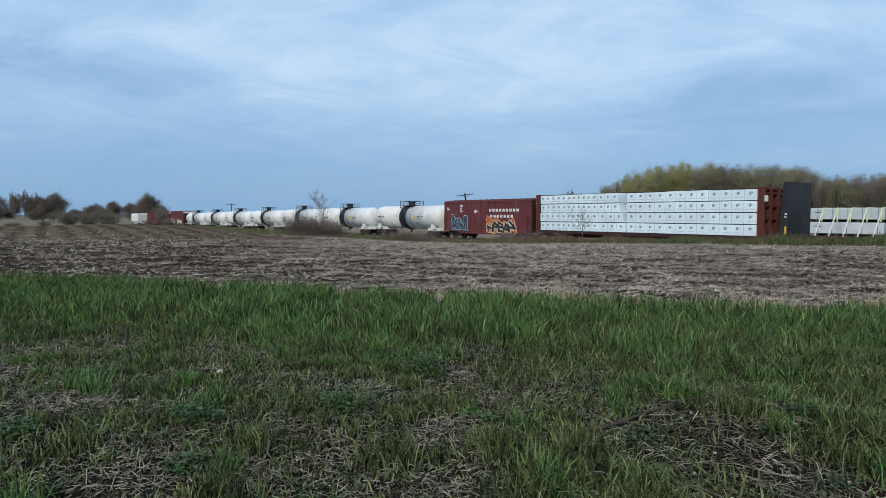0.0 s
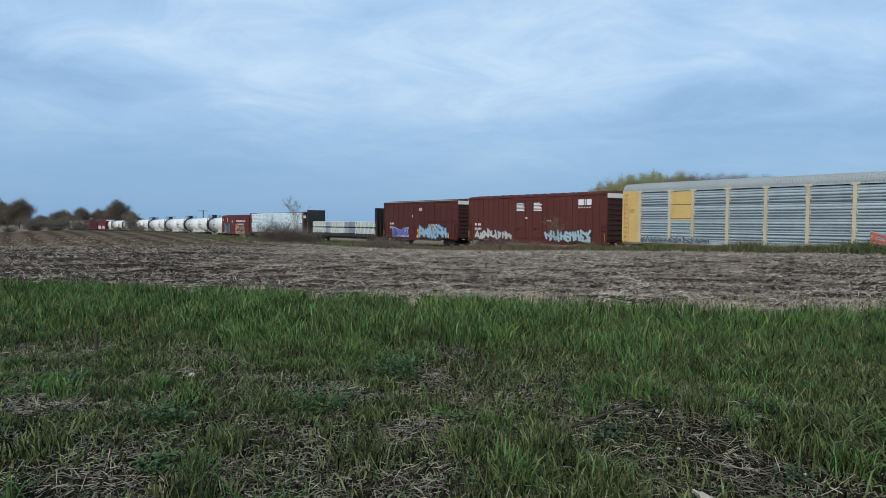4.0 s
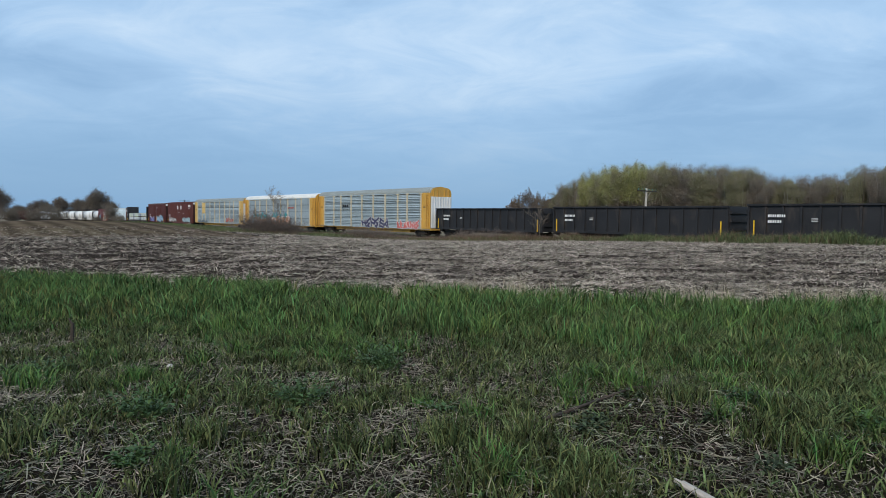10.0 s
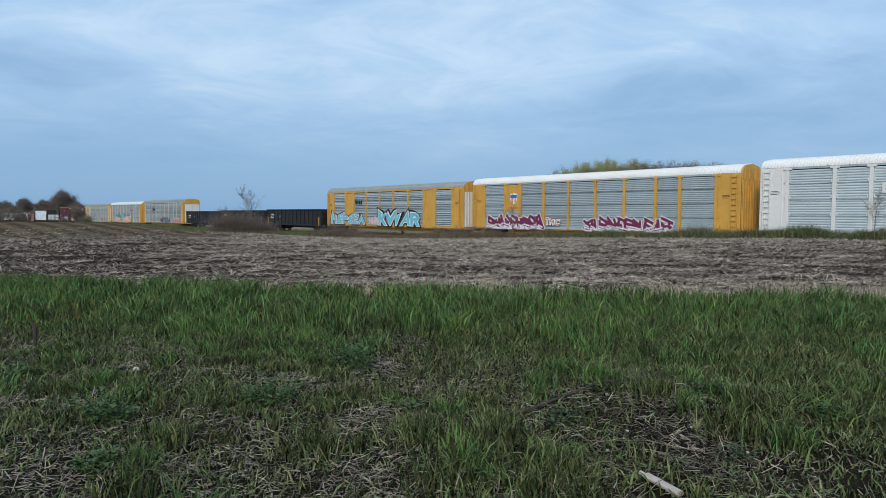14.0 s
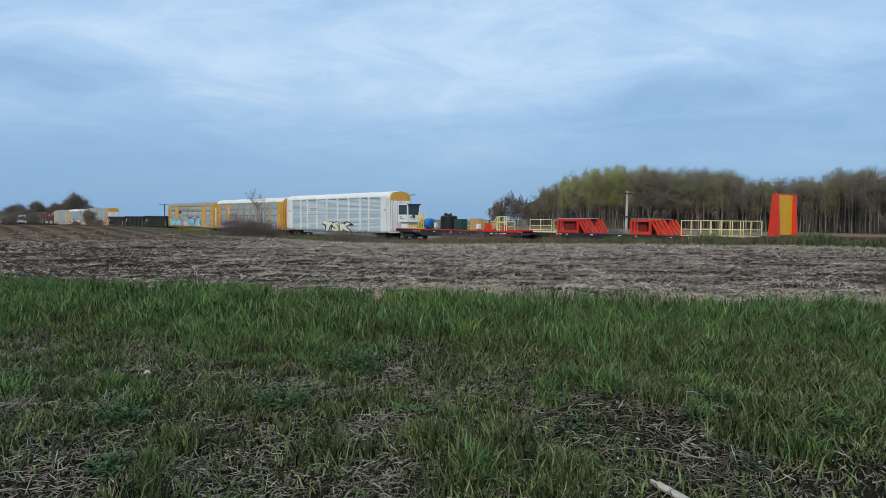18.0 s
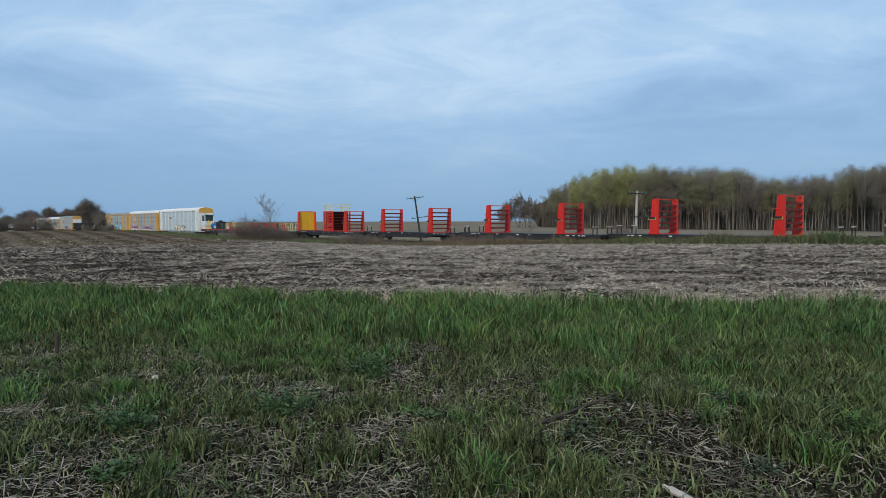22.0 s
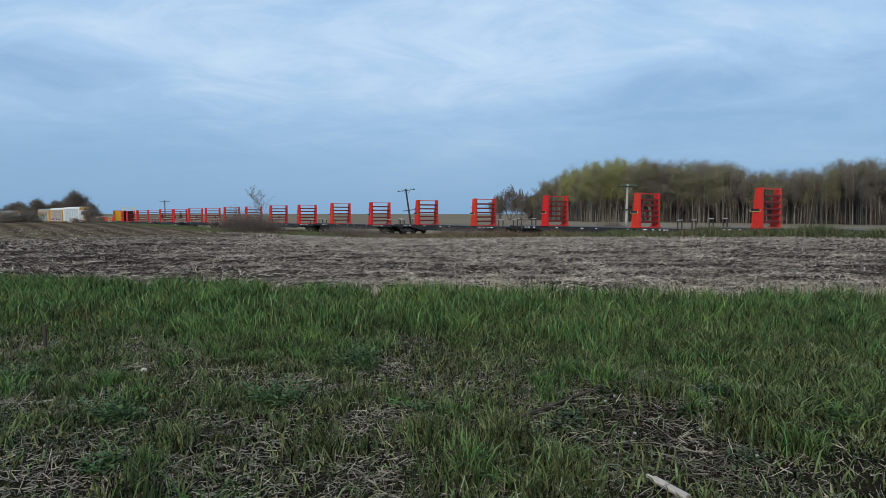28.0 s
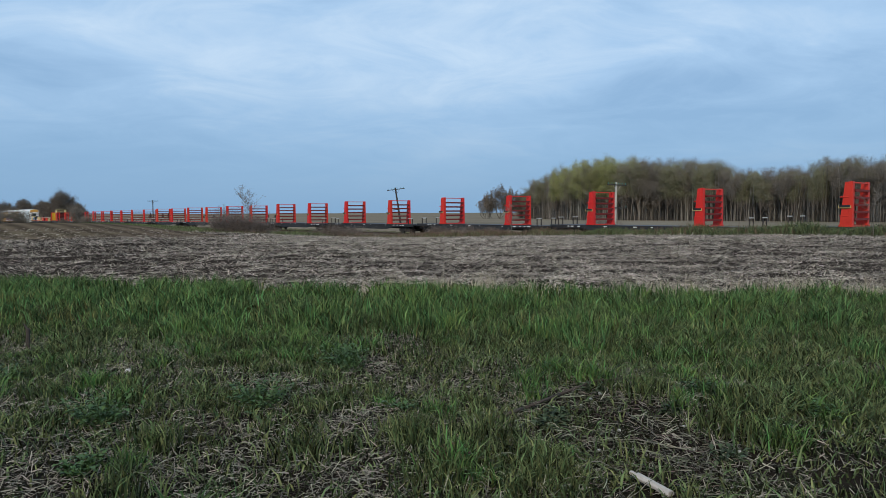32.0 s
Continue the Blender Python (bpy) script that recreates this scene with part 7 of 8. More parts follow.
M_CHAFF = mat("corn stubble chaff", (0.35, 0.3, 0.248), 0.9, var=0.65, scale=0.9, fine=4, stretch=(1, 0.4, 1), per="island", spread=0.85, bump=0, spec=0.0)
M_DEAD = mat("dead stalks", (0.4, 0.35, 0.26), 0.85, var=0.15, per="island", spread=0.3, bump=0, spec=0.04)
M_BROWNWEED = mat("brown dry weeds", (0.155, 0.105, 0.075), 0.9, var=0.25, scale=0.5, per="island", spread=0.4, bump=0, spec=0.04)
M_BANKGRASS = mat("rough bank grass", (0.108, 0.128, 0.06), 0.8, var=0.35, scale=0.35, fine=2, per="island", spread=0.4, bump=0, spec=0.04)
M_DULLWEED = mat("grey-green weed leaf", (0.058, 0.078, 0.042), 0.7, var=0.3, scale=4, per="island", spread=0.5, bump=0.1, spec=0.1)
M_LEAF = mat("broad weed leaf", (0.06, 0.108, 0.03), 0.5, var=0.2, scale=4, per="island", spread=0.25, bump=0.1, spec=0.35)


def stuff(name, parts, material, label, category):
    V, F, o = [], [], 0
    for v, f in parts:
        V.append(v); F.append(f + o); o += len(v)
    return tagged(new(name, raw_mesh(name, np.concatenate(V), np.concatenate(F), material)), label, category, kind="stuff")


def mottle(x, y):
    """Close-set clumps of the thin turf."""
    return np.clip(1.9 * (fbm(x * 1.25, y * 1.05, 5, 4) - 0.5) + 0.52, 0, 1)


def near_grass():
    # thin turf close by
    x, y = scatter(170000, 2.9, 11.0)
    lush = lushness(x, y)
    patch = np.clip(mottle(x, y) + 0.3 * smooth01(2.1, 2.7, x - 0.28 * (y - 4.5)), 0, 1)
    keep = (RNG.uniform(size=len(x)) < (0.18 + 0.85 * patch ** 1.4) * (1 - 0.62 * bare(x, y)) * (1 - 0.45 * thatch(x, y))) & (y < verge_edge(x))
    x, y, lush, patch = x[keep], y[keep], lush[keep], patch[keep]
    h = (0.03 + 0.085 * patch + 0.07 * lush) * RNG.uniform(0.5, 1.6, len(x))
    turf = blades(x, y, ground_z(x, y) - 0.005, h, RNG.uniform(0.007, 0.016, len(x)), 1.0)
    # tussocks
    tx, ty = scatter(1900, 2.9, 10.5)
    keep = (ty < verge_edge(tx)) & (bare(tx, ty) < 0.35) & (thatch(tx, ty) < 0.4) & (mottle(tx, ty) > RNG.uniform(0.2, 0.6, len(tx)))
    tx, ty = tx[keep], ty[keep]
    fixed = np.array([(-2.4, 4.2), (-1.33, 4.56), (-0.33, 4.32), (0.36, 4.5), (0.44, 4.4), (0.82, 4.37), (1.16, 3.95), (1.16, 3.7), (-2.6, 5.7), (2.9, 4.6), (-1.25, 3.7), (3.4, 5.6), (2.5, 4.3), (2.3, 5.05), (0.5, 3.75), (2.7, 4.0)])
    k = 42
    cx = np.repeat(np.concatenate([tx, np.repeat(fixed[:, 0], 4)]), k); cy = np.repeat(np.concatenate([ty, np.repeat(fixed[:, 1], 4)]), k)
    r = np.repeat(np.concatenate([RNG.uniform(0.025, 0.085, len(tx)), np.full(len(fixed) * 4, 0.1)]), k)
    hh = np.repeat(np.concatenate([RNG.uniform(0.05, 0.15, len(tx)), np.full(len(fixed) * 4, 0.19)]), k)
    x, y = cx + RNG.normal(size=len(cx)) * r, cy + RNG.normal(size=len(cx)) * r
    tuss = blades(x, y, ground_z(x, y) - 0.005, hh * RNG.uniform(0.6, 1.25, len(x)), RNG.uniform(0.006, 0.013, len(x)), 0.6)
    stuff("turf", (turf, tuss), M_GRASS, "thin green turf and tussocks in the trodden verge", "grass")
    # larger rounded tufts
    gx, gy = scatter(330, 3.2, 9.6)
    keep = (bare(gx, gy) < 0.25) & (thatch(gx, gy) < 0.3) & (wave_noise(gx * 1.6, gy * 1.6, 15) > 0.36)
    gx, gy = gx[keep], gy[keep]
    size = RNG.uniform(0.5, 1.15, len(gx))
    k = 105
    x = np.repeat(gx, k) + RNG.normal(size=len(gx) * k) * np.repeat(size, k) * 0.085
    y = np.repeat(gy, k) + RNG.normal(size=len(gx) * k) * np.repeat(size, k) * 0.085
    tuft = blades(x, y, ground_z(x, y) - 0.01, np.repeat(size, k) * RNG.uniform(0.1, 0.24, len(x)), RNG.uniform(0.006, 0.013, len(x)), 0.75)
    stuff("grass_tufts", (tuft,), mat("bright tuft grass", (0.066, 0.12, 0.033), 0.5, var=0.4, scale=1.4, fine=4, per="island", spread=0.85, bump=0, spec=0.15), "bright green tufts in the thin turf", "grass")
    # deep grass along the field
    x, y = scatter(125000, 5.6, 18.5)
    lush = lushness(x, y)
    clump = fbm(x * 1.1, y * 0.9, 21, 4)
    keep = (RNG.uniform(size=len(x)) < lush ** 1.4 * np.clip(2.6 * (clump - 0.26), 0.1, 1) * (1 - 0.6 * thatch(x, y))) & (y < verge_edge(x) + RNG.normal(size=len(x)) * 0.12)
    x, y, lush, clump = x[keep], y[keep], lush[keep], clump[keep]
    h = (0.06 + 0.33 * lush * np.clip(clump + 0.08, 0.2, 0.9)) * RNG.uniform(0.4, 1.45, len(x))
    dry = RNG.uniform(size=len(x)) < np.clip(0.1 + 0.15 * smooth01(0.5, -2.5, x) + 0.9 * (fbm(x * 0.7, y * 0.8, 31, 3) - 0.42), 0.05, 0.6)
    z = ground_z(x, y) - 0.01
    w = RNG.uniform(0.009, 0.021, len(x)) * np.clip(y / 9, 0.8, 1.2)
    stuff("deep_grass", (blades(x[~dry], y[~dry], z[~dry], h[~dry], w[~dry], 0.42),), M_GRASS2, "deep green grass along the edge of the field", "grass")
    stuff("yellowing_grass", (blades(x[dry], y[dry], z[dry], h[dry] * 0.95, w[dry] * 0.85, 0.5),), M_OLIVE, "yellowing blades among the deep grass", "grass")
    # long-bladed clumps in the deep grass
    gx, gy = scatter(3000, 5.8, 14.5)
    keep = (RNG.uniform(size=len(gx)) < lushness(gx, gy) ** 1.2 * (1 - 0.8 * thatch(gx, gy)) * np.clip(2.8 * (fbm(gx * 1.3, gy * 1.1, 25, 3) - 0.3), 0.1, 1)) & (gy < verge_edge(gx) - 0.05)
    gx, gy = gx[keep], gy[keep]
    size = RNG.uniform(0.5, 1.2, len(gx)) * (0.6 + 0.4 * lushness(gx, gy))
    bright = RNG.uniform(size=len(gx)) < np.clip(2.2 * (fbm(gx * 0.8, gy * 0.9, 28, 3) - 0.36), 0.1, 0.85)
    for own, m, label in ((bright, M_FRESH, "fresh yellow-green clumps in the deep grass"), (~bright, M_GRASS2, "deep green clumps of long grass")):
        k = 46
        sz = np.repeat(size[own], k)
        x, y = np.repeat(gx[own], k) + RNG.normal(size=len(sz)) * sz * 0.075, np.repeat(gy[own], k) + RNG.normal(size=len(sz)) * sz * 0.075
        stuff("grass_clumps", (blades(x, y, ground_z(x, y) - 0.01, sz * RNG.uniform(0.16, 0.42, len(sz)), RNG.uniform(0.008, 0.017, len(sz)) * np.clip(y / 9, 0.8, 1.2), 0.62),), m, label, "grass")
    # matted dead grass in the hollows of the turf
    x, y = scatter(185000, 2.9, 11.5)
    hole = fbm(x * 1.6 + 3.3, y * 1.3, 41, 4) - 0.1 * smooth01(2.4, 3.2, x)
    keep = (RNG.uniform(size=len(x)) < np.clip(1.3 * (hole - 0.36) + 0.6 * thatch(x, y), 0.14, 0.8) * (1 - 0.85 * bare(x, y)) * (1 - 0.75 * smooth01(2.3, 2.8, x) * (1 - thatch(x, y))) * (1 - 0.86 * lushness(x, y) * (1 - 0.8 * thatch(x, y)))) & (y < verge_edge(x))
    x, y = x[keep], y[keep]
    stuff("matted_straw", (bent_straws(x, y, ground_z(x, y) + RNG.uniform(0.0, 0.035, len(x)), RNG.uniform(0.03, 0.14, len(x)), RNG.uniform(0.0019, 0.0044, len(x)), arch=0.25),), M_MATTED, "pale matted dead grass in the turf", "straw")
    x, y = scatter(90000, 3.0, 7.0)
    keep = RNG.uniform(size=len(x)) < 0.2 * bare(x, y) ** 0.7
    x, y = x[keep], y[keep]
    stuff("dead_roots", (bent_straws(x, y, ground_z(x, y) + RNG.uniform(0, 0.02, len(x)), RNG.uniform(0.04, 0.2, len(x)), RNG.uniform(0.002, 0.005, len(x)), arch=0.12),), mat("brown dead roots", (0.125, 0.095, 0.082), 0.9, var=0.3, scale=2, per="island", spread=0.85, bump=0, spec=0.0), "brown dead stalks and roots on the bare soil", "straw")
    # grey-green dying stalks thinly over and round the bare soil
    x, y = scatter(60000, 3.0, 7.0)
    keep = RNG.uniform(size=len(x)) < 0.5 * np.exp(-((x - 0.28 * (y - 4.5) - 1.75) / 0.85) ** 4 - ((y - 4.6) / 1.5) ** 4) * (1 - 0.45 * bare(x, y)) * (0.35 + 0.9 * fbm(x * 2.3, y * 2.0, 91, 3))
    x, y = x[keep], y[keep]
    stuff("dying_stalks", (bent_straws(x, y, ground_z(x, y) + RNG.uniform(0.0, 0.04, len(x)), RNG.uniform(0.05, 0.2, len(x)), RNG.uniform(0.0025, 0.006, len(x)), arch=0.3),), mat("grey-green dying stalks", (0.135, 0.13, 0.094), 0.85, var=0.5, scale=2.4, fine=12, per="island", spread=0.9, bump=0, spec=0.04), "grey-green dying stalks tangled over the soil", "straw")
    # dry straw on the ground
    x, y = scatter(110000, 2.9, 11)
    patch = mottle(x, y)
    keep = (RNG.uniform(size=len(x)) < np.clip(1.15 - 0.8 * patch - 0.75 * bare(x, y) - 0.35 * smooth01(2.3, 2.8, x), 0.06, 1) * (1 - 0.9 * lushness(x, y) ** 1.5)) & (y < verge_edge(x))
    x, y = x[keep], y[keep]
    lie = straws(x, y, ground_z(x, y) + RNG.uniform(0, 0.03, len(x)), RNG.uniform(0.02, 0.1, len(x)), RNG.uniform(0.0024, 0.0052, len(x)), tilt=0.35)
    x, y = scatter(500, 5, 13)
    keep = (y < verge_edge(x) + 0.1) & (y > 5.5)
    x, y = x[keep], y[keep]
    stand = blades(x, y, ground_z(x, y), RNG.uniform(0.1, 0.24, len(x)), np.full(len(x), 0.004), 0.5)
    stuff("dry_straw", (lie,), M_STRAW, "grey-tan dry straw lying in the turf", "straw")
    # pale dead stalks at the edge of the field
    x = RNG.uniform(-11, 14, 4800)
    x = np.where(RNG.uniform(size=len(x)) < 0.6, np.abs(x) * 0.95 + 0.3, x)
    x = x[wave_noise(x * 1.9, x * 0.7, 3) + RNG.normal(size=len(x)) * 0.1 > 0.44]
    y2 = verge_edge(x) + RNG.normal(size=len(x)) * 0.45
    edge = blades(x, y2, ground_z(x, y2), RNG.uniform(0.18, 0.55, len(x)) * (0.5 + 0.5 * smooth01(-3, 2, x)), RNG.uniform(0.005, 0.011, len(x)), 0.3)
    stuff("dead_stalks", (stand, edge), M_DEAD, "pale dead stalks standing in the grass", "dry grass")


near_grass()


def surround():
    """The same turf behind and beside the path, to the width of the verge."""
    n = 210000
    close = RNG.uniform(size=n) < 0.6
    x = np.where(close, RNG.uniform(-7.5, 7.5, n), RNG.uniform(-22, 22, n))
    y = np.where(close, RNG.uniform(-4, 5, n), RNG.uniform(-9, 14, n))
    inside = (y > 2.9) & (x > -(0.74 * y + 0.7)) & (x < 1.17 * (0.74 * y + 0.7))
    keep = ~inside & (y < verge_edge(x))
    x, y = x[keep], y[keep]
    h = RNG.uniform(0.05, 0.14, len(x)) * (1 + 1.2 * lushness(x, y))
    g = RNG.uniform(size=len(x)) < 0.72
    z = ground_z(x, y) - 0.005
    stuff("turf_around", (blades(x[g], y[g], z[g], h[g], RNG.uniform(0.016, 0.034, g.sum()), 0.9),), M_GRASS, "green turf of the grass verge", "grass")
    s = ~g
    stuff("straw_around", (straws(x[s], y[s], z[s] + 0.01, RNG.uniform(0.05, 0.16, s.sum()), RNG.uniform(0.004, 0.009, s.sum()), tilt=0.3),), M_STRAW, "dry straw in the turf of the verge", "straw")


surround()


def field_scatter(n, y0, y1):
    """Points over the field, closer together near the verge."""
    y = RNG.uniform(y0 ** 1.25, y1 ** 1.25, n) ** 0.8
    return RNG.uniform(-1, 1.1, n) * (0.78 * y + 2.0), y


def stubble_field():
    x, y = field_scatter(800000, 9.0, 58)
    patch = np.clip(0.52 + 1.1 * (fbm(x * 0.4, y * 0.8, 51, 4) - 0.5) + 1.1 * (fbm(x * 1.5, y * 2.6, 61, 3) - 0.5) + 1.2 * clods(x, y), 0, 1)
    keep = (y > verge_edge(x) - 0.3) & ~on_bank(x, y) & (RNG.uniform(size=len(x)) < (0.24 + 1.4 * patch ** 2.2) * (0.26 + 0.74 * smooth01(-13, 3, x)) * (1 - 0.42 * smooth01(4, 14, x)) * (1 + 0.55 * smooth01(24, 14, y) * smooth01(-3, 1, x))) & (x > -75) & (~((y > 44 + 0.3 * (x + 12)) & (x < 2) & (x * NRM.x + y * NRM.y < 19)) | (RNG.uniform(size=len(x)) < 0.2))
    x, y = x[keep], y[keep]
    far = np.clip(y / 24, 0.7, 1.7)
    lie = straws(x, y, ground_z(x, y) + RNG.uniform(0.0, 0.05, len(x)), RNG.uniform(0.03, 0.22, len(x)) * far ** 0.4, RNG.uniform(0.0035, 0.0115, len(x)) * far ** 0.6, tilt=0.32, aim=0.15, aim_spread=0.85)
    # stubs in rows along the track's direction
    n = 15000
    sx, sy = scatter(n, 10, 52, margin=2.0, slope=0.78)
    p = sx * NRM.x + sy * NRM.y
    shift = np.round(p / 0.76) * 0.76 - p + RNG.normal(size=n) * 0.05
    sx, sy = sx + NRM.x * shift, sy + NRM.y * shift
    keep = (sy > verge_edge(sx) + 0.1) & ~on_bank(sx, sy) & ~((sy > 42 + 0.3 * (sx + 12)) & (sx < 2) & (sx * NRM.x + sy * NRM.y < 20))
    sx, sy = sx[keep], sy[keep]
    stub = blades(sx, sy, ground_z(sx, sy) - 0.01, RNG.uniform(0.05, 0.17, len(sx)), RNG.uniform(0.012, 0.024, len(sx)), 0.8)
    stuff("corn_stubble", (lie,), M_CHAFF, "grey-tan corn stubble and chaff over the field", "stubble")
    stuff("stubble_stalks", (stub,), M_CHAFF, "short cut corn stalks standing in rows", "stubble")


stubble_field()


def bank_growth():
    n = 230000
    u = RNG.uniform(-140, 14, n)
    p = np.where(RNG.uniform(size=n) < 0.55, RNG.uniform(39.2, 43.9, n), RNG.uniform(16, 44, n))
    x, y = NRM.x * p + ALONG.x * u, NRM.y * p + ALONG.y * u
    keep = on_bank(x, y + RNG.normal(size=n) * 0.3) & (np.abs(x) < 0.78 * y + 3)
    x, y, u, p = x[keep], y[keep], u[keep], p[keep]
    clump = wave_noise(x * 0.9, y * 0.9, 6)
    right = smooth01(-30, -17, u)
    brown = (RNG.uniform(size=len(x)) < np.clip(0.12 + 0.6 * np.exp(-((u + 44) / 11.0) ** 2) + 0.2 * smooth01(-92, -108, u) + 0.5 * (wave_noise(x * 0.4, y * 0.4, 8) - 0.5) - 0.25 * smooth01(-11, -15, x) - 0.7 * np.exp(-((x + 6.6) / 2.2) ** 2), 0, 0.95))
    h = (0.12 + 0.16 * clump + 0.2 * smooth01(-88, -104, u) * smooth01(36, 40, p) * smooth01(-135, -110, u) + 0.55 * np.exp(-((x + 6.2) / 2.6) ** 2 - ((y - 59.5) / 2.5) ** 2) + smooth01(-58, -46, u) * (0.14 + 0.26 * clump) * (1 - 0.6 * right) + right * (0.18 + 0.3 * clump)) * RNG.uniform(0.5, 1.3, len(x))
    g = ~brown
    leafy = g & (right > 0.35) & (RNG.uniform(size=len(x)) < 0.75)
    v = blades(x[g], y[g], ground_z(x[g], y[g]) - 0.02, h[g], RNG.uniform(0.02, 0.045, g.sum()), 0.6)
    c = np.stack([x[leafy], y[leafy], ground_z(x[leafy], y[leafy]) + h[leafy] * RNG.uniform(0.1, 0.75, leafy.sum())], 1)
    lv, lf = quads(c, 0.06, RNG)
    stuff("bank_grass", (v,), M_BANKGRASS, "rough dull-green grass along the track", "grass")
    stuff("bank_leaves", ((lv, lf),), mat("dark bank weeds", (0.05, 0.075, 0.03), 0.75, var=0.3, scale=0.4, fine=3, per="island", spread=0.45, bump=0), "dark leafy weeds along the track", "weeds")
    v = blades(x[brown], y[brown], ground_z(x[brown], y[brown]) - 0.02, h[brown] * 1.3, RNG.uniform(0.012, 0.03, brown.sum()), 0.4)
    stuff("bank_weeds", (v,), M_BROWNWEED, "brown dry weeds along the track", "dry weeds")


bank_growth()


def twig_bush(x, y, w, h, n, seed, label):
    """A thicket of thin twigs that fan out from the ground."""
    g = np.random.default_rng(seed)
    segs = []
    for _ in range(n):
        bx, by = g.normal() * w * 0.22, g.normal() * w * 0.16
        d = Vector((g.normal() * 0.4 + bx * 0.5, g.normal() * 0.4, 1)).normalized()
        L = h * g.uniform(0.5, 1.1)
        a = Vector((bx, by, -0.1)); b = a + d * L * 0.5
        segs.append((a, b, 0.012, 0.009))
        for _ in range(3):
            c = b + (d + Vector(g.normal(size=3)) * 0.45).normalized() * L * g.uniform(0.3, 0.6)
            segs.append((b, c, 0.008, 0.004))
            for _ in range(2):
                e = c + (Vector(g.normal(size=3)) + Vector((0, 0, 0.6))).normalized() * L * 0.2
                segs.append((c, e, 0.005, 0.003))
    ob = tagged(new("bush", limbs_mesh("bush", segs, mat("thicket twigs", (0.17, 0.135, 0.115), 0.95, var=0.2, per="island", spread=0.3, bump=0), 3)), label, "bush")
    ob.matrix_basis = pose(x, y, float(ground_z(x, y)))


for k, (bx, by, bw, bh, bn) in enumerate(((-12.4, 58.2, 2.8, 1.8, 300), (-10.6, 58.0, 2.8, 1.7, 280), (-9.4, 58.6, 1.8, 1.2, 130), (-3.9, 59.6, 2.4, 1.3, 240), (-2.6, 59.8, 2.2, 1.2, 200), (-2.2, 72.8, 3.0, 1.2, 180), (0.6, 70.3, 2.4, 0.7, 110), (2.6, 68.0, 2.2, 0.55, 90), (4.2, 65.5, 2.2, 0.65, 100), (6.4, 63.6, 2.4, 1.15, 180), (8.6, 61.4, 2.4, 1.2, 160), (10.6, 59.0, 2.0, 1.0, 120), (21.3, 60.0, 1.9, 2.0, 360))):
    twig_bush(bx, by, bw, bh, bn, 100 + k, "tangled brown leafless bush on the rough bank")


def leaf_weed(x, y, r, n, seed, m=M_LEAF, label="leafy dark green weed in the turf"):
    """A low weed: stems with broad pointed leaves."""
    g = np.random.default_rng(seed)
    root = tagged(new("weed"), label, "weed", "weeds in the verge")
    V, F, segs = [], [], []
    for i in range(n):
        a = g.uniform(0, 2 * math.pi)
        d = Vector((math.cos(a), math.sin(a), g.uniform(0.25, 1.6))).normalized()
        L = r * g.uniform(0.35, 1.0)
        base = Vector((g.normal() * r * 0.25, g.normal() * r * 0.25, 0))
        tip = base + d * L
        segs.append((base, tip, 0.003, 0.002))
        for j in range(3):
            c = base + d * L * (0.5 + 0.25 * j)
            f = (Vector((math.cos(a + g.normal()), math.sin(a + g.normal()), g.uniform(-0.3, 0.6)))).normalized()
            s = f.cross(Vector((0, 0, 1))).normalized()
            ln = g.uniform(0.03, 0.06)
            i0 = len(V)
            up = Vector((0, 0, 0.012))
            for q in (c, c + f * ln * 0.5 + s * ln * 0.32 + up, c + f * ln, c + f * ln * 0.5 - s * ln * 0.32 + up):
                V.append(tuple(q))
            F.append((i0, i0 + 1, i0 + 2, i0 + 3))
    tagged(part("stalk", limbs_mesh("stalk", segs, m, 3), None, root), kind="stuff")
    tagged(part("foliage", raw_mesh("foliage", V, F, m), None, root), kind="stuff")
    root.matrix_basis = pose(x, y, float(ground_z(x, y)))


for k, (wx, wy, wr, wn) in enumerate(((-0.17, 6.8, 0.33, 120), (-0.79, 5.35, 0.27, 90), (-1.89, 5.05, 0.27, 90), (-0.1, 6.6, 0.2, 50), (-3.3, 6.4, 0.22, 50), (2.75, 5.0, 0.16, 40),  (-2.9, 4.4, 0.2, 50), (3.3, 4.3, 0.15, 40), (0.35, 5.2, 0.13, 30), (-1.6, 4.0, 0.16, 40))):
    leaf_weed(wx, wy, wr, wn, 300 + k)
for k, (wx, wy, wr, wn) in enumerate(((1.5, 4.78, 0.13, 44), (1.4, 4.62, 0.12, 36), (2.35, 4.6, 0.11, 24), (2.31, 3.82, 0.11, 24), (1.95, 5.3, 0.1, 20))):
    leaf_weed(wx, wy, wr, wn, 320 + k, M_DULLWEED, "low grey-green weed on the bare soil")
leaf_weed(0.6, 4.0, 0.13, 34, 340, mat("withered weed", (0.1, 0.045, 0.03), 0.85, var=0.3, scale=4, per="island", spread=0.5, bump=0), "withered red-brown weed in the turf")


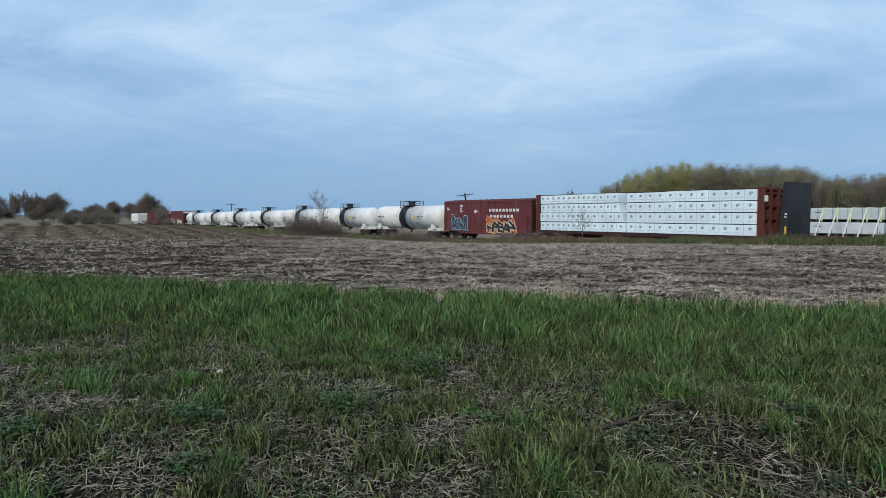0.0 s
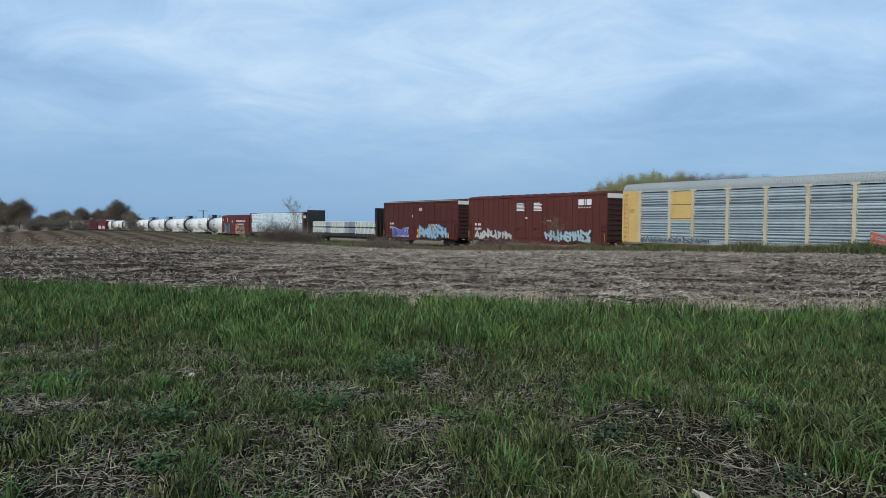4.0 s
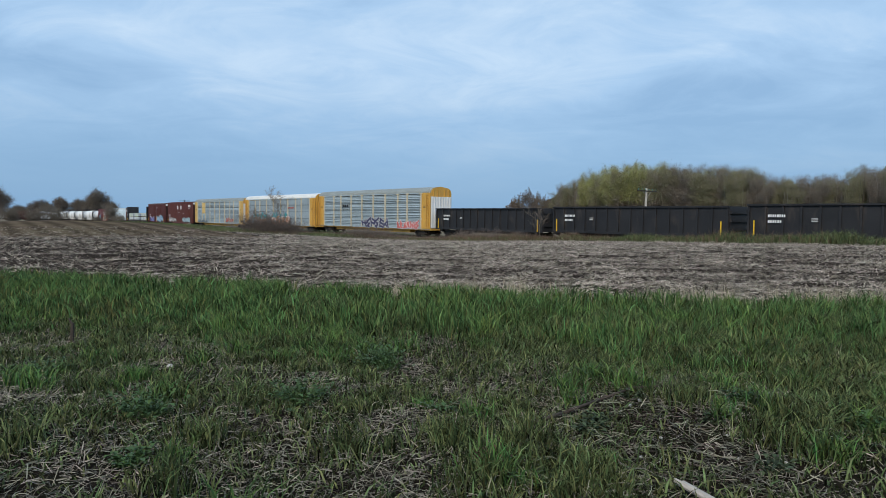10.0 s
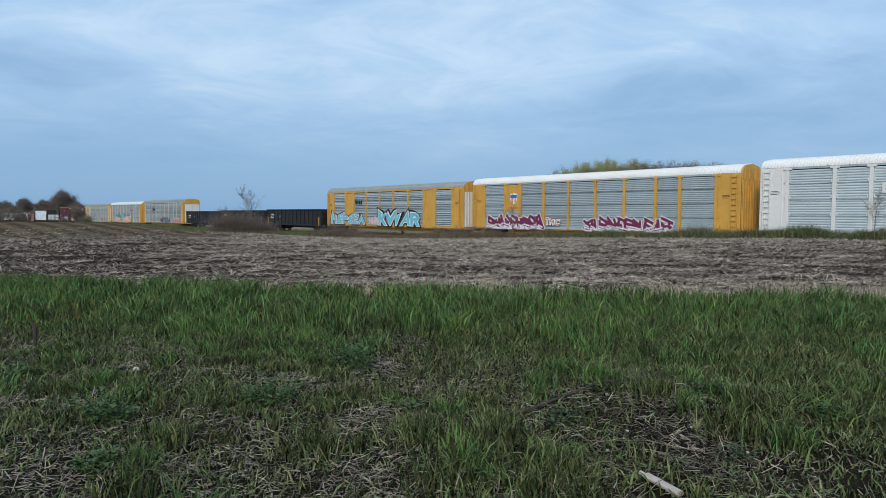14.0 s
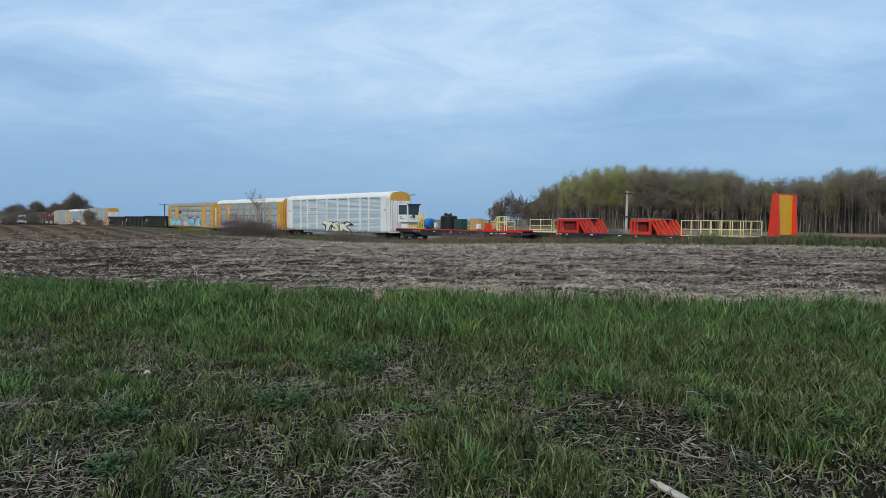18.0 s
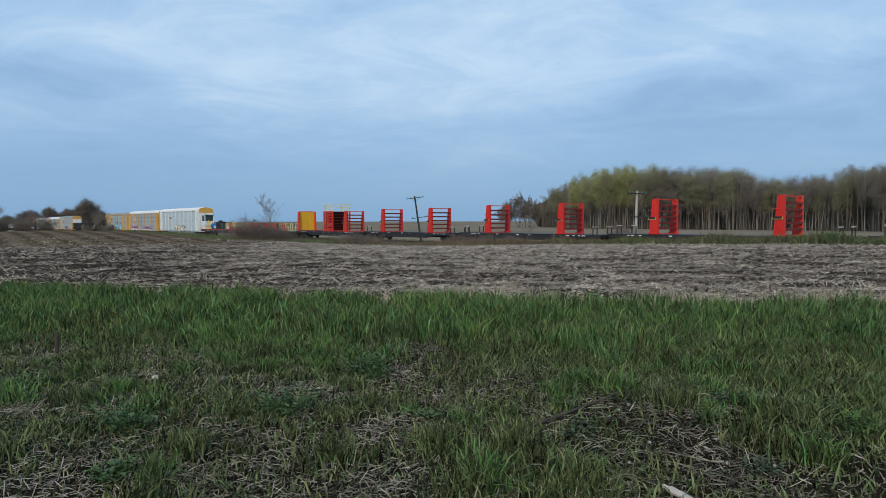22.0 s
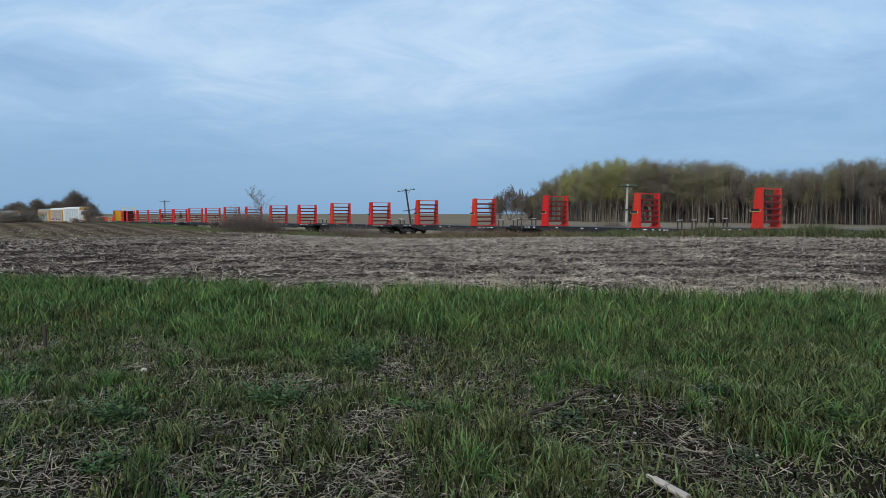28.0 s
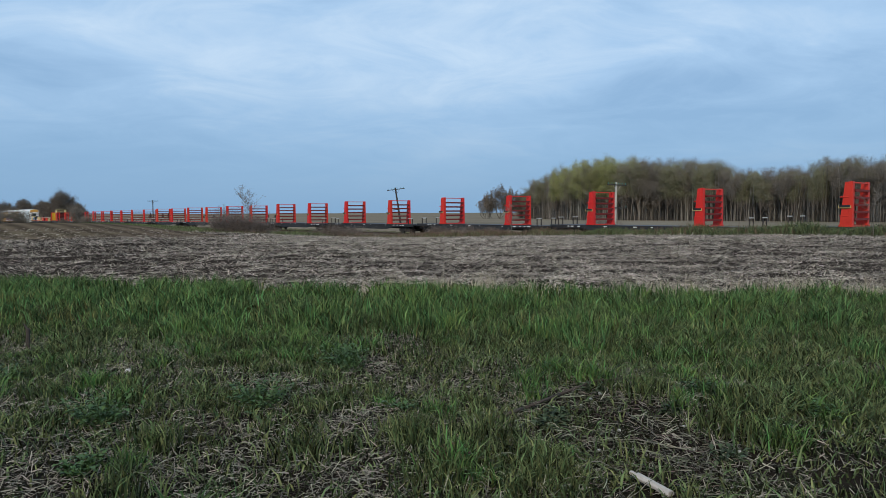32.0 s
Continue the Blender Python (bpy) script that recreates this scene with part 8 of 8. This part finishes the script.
def litter():
    M_STICK = mat("brown stick bark", (0.055, 0.043, 0.035), 0.9, var=0.3, scale=12)
    M_LOG = mat("split pale wood", (0.44, 0.39, 0.34), 0.85, var=0.25, scale=6, fine=60, stretch=(1, 9, 9), bump=0.5)
    def stick(name, pts, r, m, label, cat):
        bm = bmesh.new()
        P = [Vector((x, y, float(ground_z(x, y)) + h)) for x, y, h in pts]
        for i, (a, b) in enumerate(zip(P, P[1:])):
            tube(bm, a, b, r * (1 - 0.12 * i), 7, r * (1 - 0.12 * (i + 1)))
        tagged(new(name, finish(name, bm, m, smooth=True)), label, cat)
    stick("stick", ((1.05, 4.86, 0.03), (1.3, 4.98, 0.05), (1.65, 5.2, 0.045), (2.0, 5.38, 0.06), (2.42, 5.52, 0.03)), 0.016, M_STICK, "long crooked brown stick across the bare soil", "stick")
    stick("stick", ((-1.82, 4.72, 0.04), (-1.66, 4.92, 0.05), (-1.5, 5.1, 0.04)), 0.004, M_STRAW, "pale dry stalk lying in the grass", "stalk")
    stick("stick", ((1.5, 4.3, 0.02), (1.9, 4.2, 0.03), (2.15, 4.0, 0.02)), 0.004, M_STRAW, "pale dry stalk lying on the soil", "stalk")
    stick("stick", ((2.0, 4.7, 0.03), (2.05, 4.2, 0.03)), 0.004, M_STRAW, "pale dry stalk lying on the soil", "stalk")
    stick("stick", ((-1.2, 3.25, 0.02), (-0.3, 3.3, 0.04), (0.6, 3.25, 0.02)), 0.005, M_STRAW, "long pale stalk lying in the grass", "stalk")
    # the split piece of wood
    bm = bmesh.new()
    prism(bm, ((-0.03, 0.0), (-0.034, 0.02), (-0.012, 0.04), (0.02, 0.034), (0.034, 0.008), (0.02, -0.004)), -0.24, 0.2)
    prism(bm, ((-0.016, 0.002), (-0.014, 0.028), (0.012, 0.026), (0.014, 0.002)), -0.33, -0.2)
    ob = tagged(new("split_wood", finish("split_wood", bm, M_LOG, 0.004)), "pale split piece of dead wood on the soil", "wood")
    ob.matrix_basis = pose(1.69, 3.44, float(ground_z(1.69, 3.44)) + 0.03, 0, 4, -66) @ Matrix.Diagonal((0.56, 0.85, 0.8, 1))
    # pale pebbles and clods
    bm = bmesh.new()
    bmesh.ops.create_icosphere(bm, subdivisions=2, radius=0.5)
    g = random.Random(2)
    for v in bm.verts:
        v.co *= g.uniform(0.85, 1.15); v.co.z *= 0.65
    peb = finish("pebble", bm, mat("pale pebble", (0.5, 0.47, 0.43), 0.8, var=0.15, per="object", spread=0.2), smooth=True)
    for i, (x, y, d) in enumerate(((1.97, 5.14, 0.035), (1.86, 5.05, 0.028), (2.05, 5.3, 0.024), (1.75, 4.95, 0.02), (1.85, 4.4, 0.022), (2.3, 4.35, 0.02), (1.6, 4.1, 0.02), (2.6, 4.5, 0.02), (2.9, 5.2, 0.025), (1.3, 4.2, 0.018), (-0.05, 5.7, 0.03), (3.6, 6.3, 0.03), (2.2, 4.0, 0.02), (2.45, 3.9, 0.022), (-1.3, 5.6, 0.022), (-2.22, 6.55, 0.06))):
        ob = tagged(new("pebble", peb), "small pale pebble on the soil", "pebble", "pebbles on the bare soil")
        ob.matrix_basis = pose(x, y, float(ground_z(x, y)) + d * 0.2 + 0.015, 0, 0, i * 47) @ Matrix.Scale(d * 1.15, 4)
    bm = bmesh.new()
    bmesh.ops.create_icosphere(bm, subdivisions=2, radius=0.5)
    for v in bm.verts:
        v.co *= g.uniform(0.75, 1.2)
    clod = finish("clod", bm, M_SOIL, smooth=False)
    x, y = RNG.normal(1.9, 0.5, 240), RNG.normal(4.5, 0.55, 240)
    V, F = [], []
    base = np.array([v.co[:] for v in clod.vertices]); bf = np.array([p.vertices[:] for p in clod.polygons])
    for i in range(240):
        d = RNG.uniform(0.01, 0.045)
        F.append(bf + len(V) * len(base)); V.append(base * d + np.array([x[i], y[i], float(ground_z(x[i], y[i])) + d * 0.2]))
    tagged(new("soil_clods", raw_mesh("soil_clods", np.concatenate(V), np.concatenate(F), M_SOIL)), "dark crumbs of bare soil", "soil", kind="stuff")
    # weathered stub in the deep grass
    bm = bmesh.new(); tube(bm, (0, 0, -0.1), (0.01, 0.0, 0.22), 0.022, 8, 0.018); tube(bm, (0.01, 0, 0.2), (-0.03, 0, 0.27), 0.014, 6, 0.006)
    ob = tagged(new("stub", finish("stub", bm, M_STICK)), "dark broken stub standing in the grass", "stub")
    ob.matrix_basis = pose(-3.94, 8.18, float(ground_z(-3.94, 8.18))) @ Matrix.Scale(1.15, 4)


litter()


def motions():
    """Run every car along the track for the length of the shot."""
    times = [0, 2, 4, 6, 8, 10, 12, 14, 16, 18, 20, 22, 24, 26, 28, 30, 32]
    for ob, s, lift in RUN:
        rows = []
        for t in times:
            u = s - SPEED * t - SLOWING * t * t / 2
            x, y, a = track_point(u)
            rows.append((t, pose(x, y, rail_z(u) + lift, 0, 0, a)))
        walk(ob, rows)


motions()
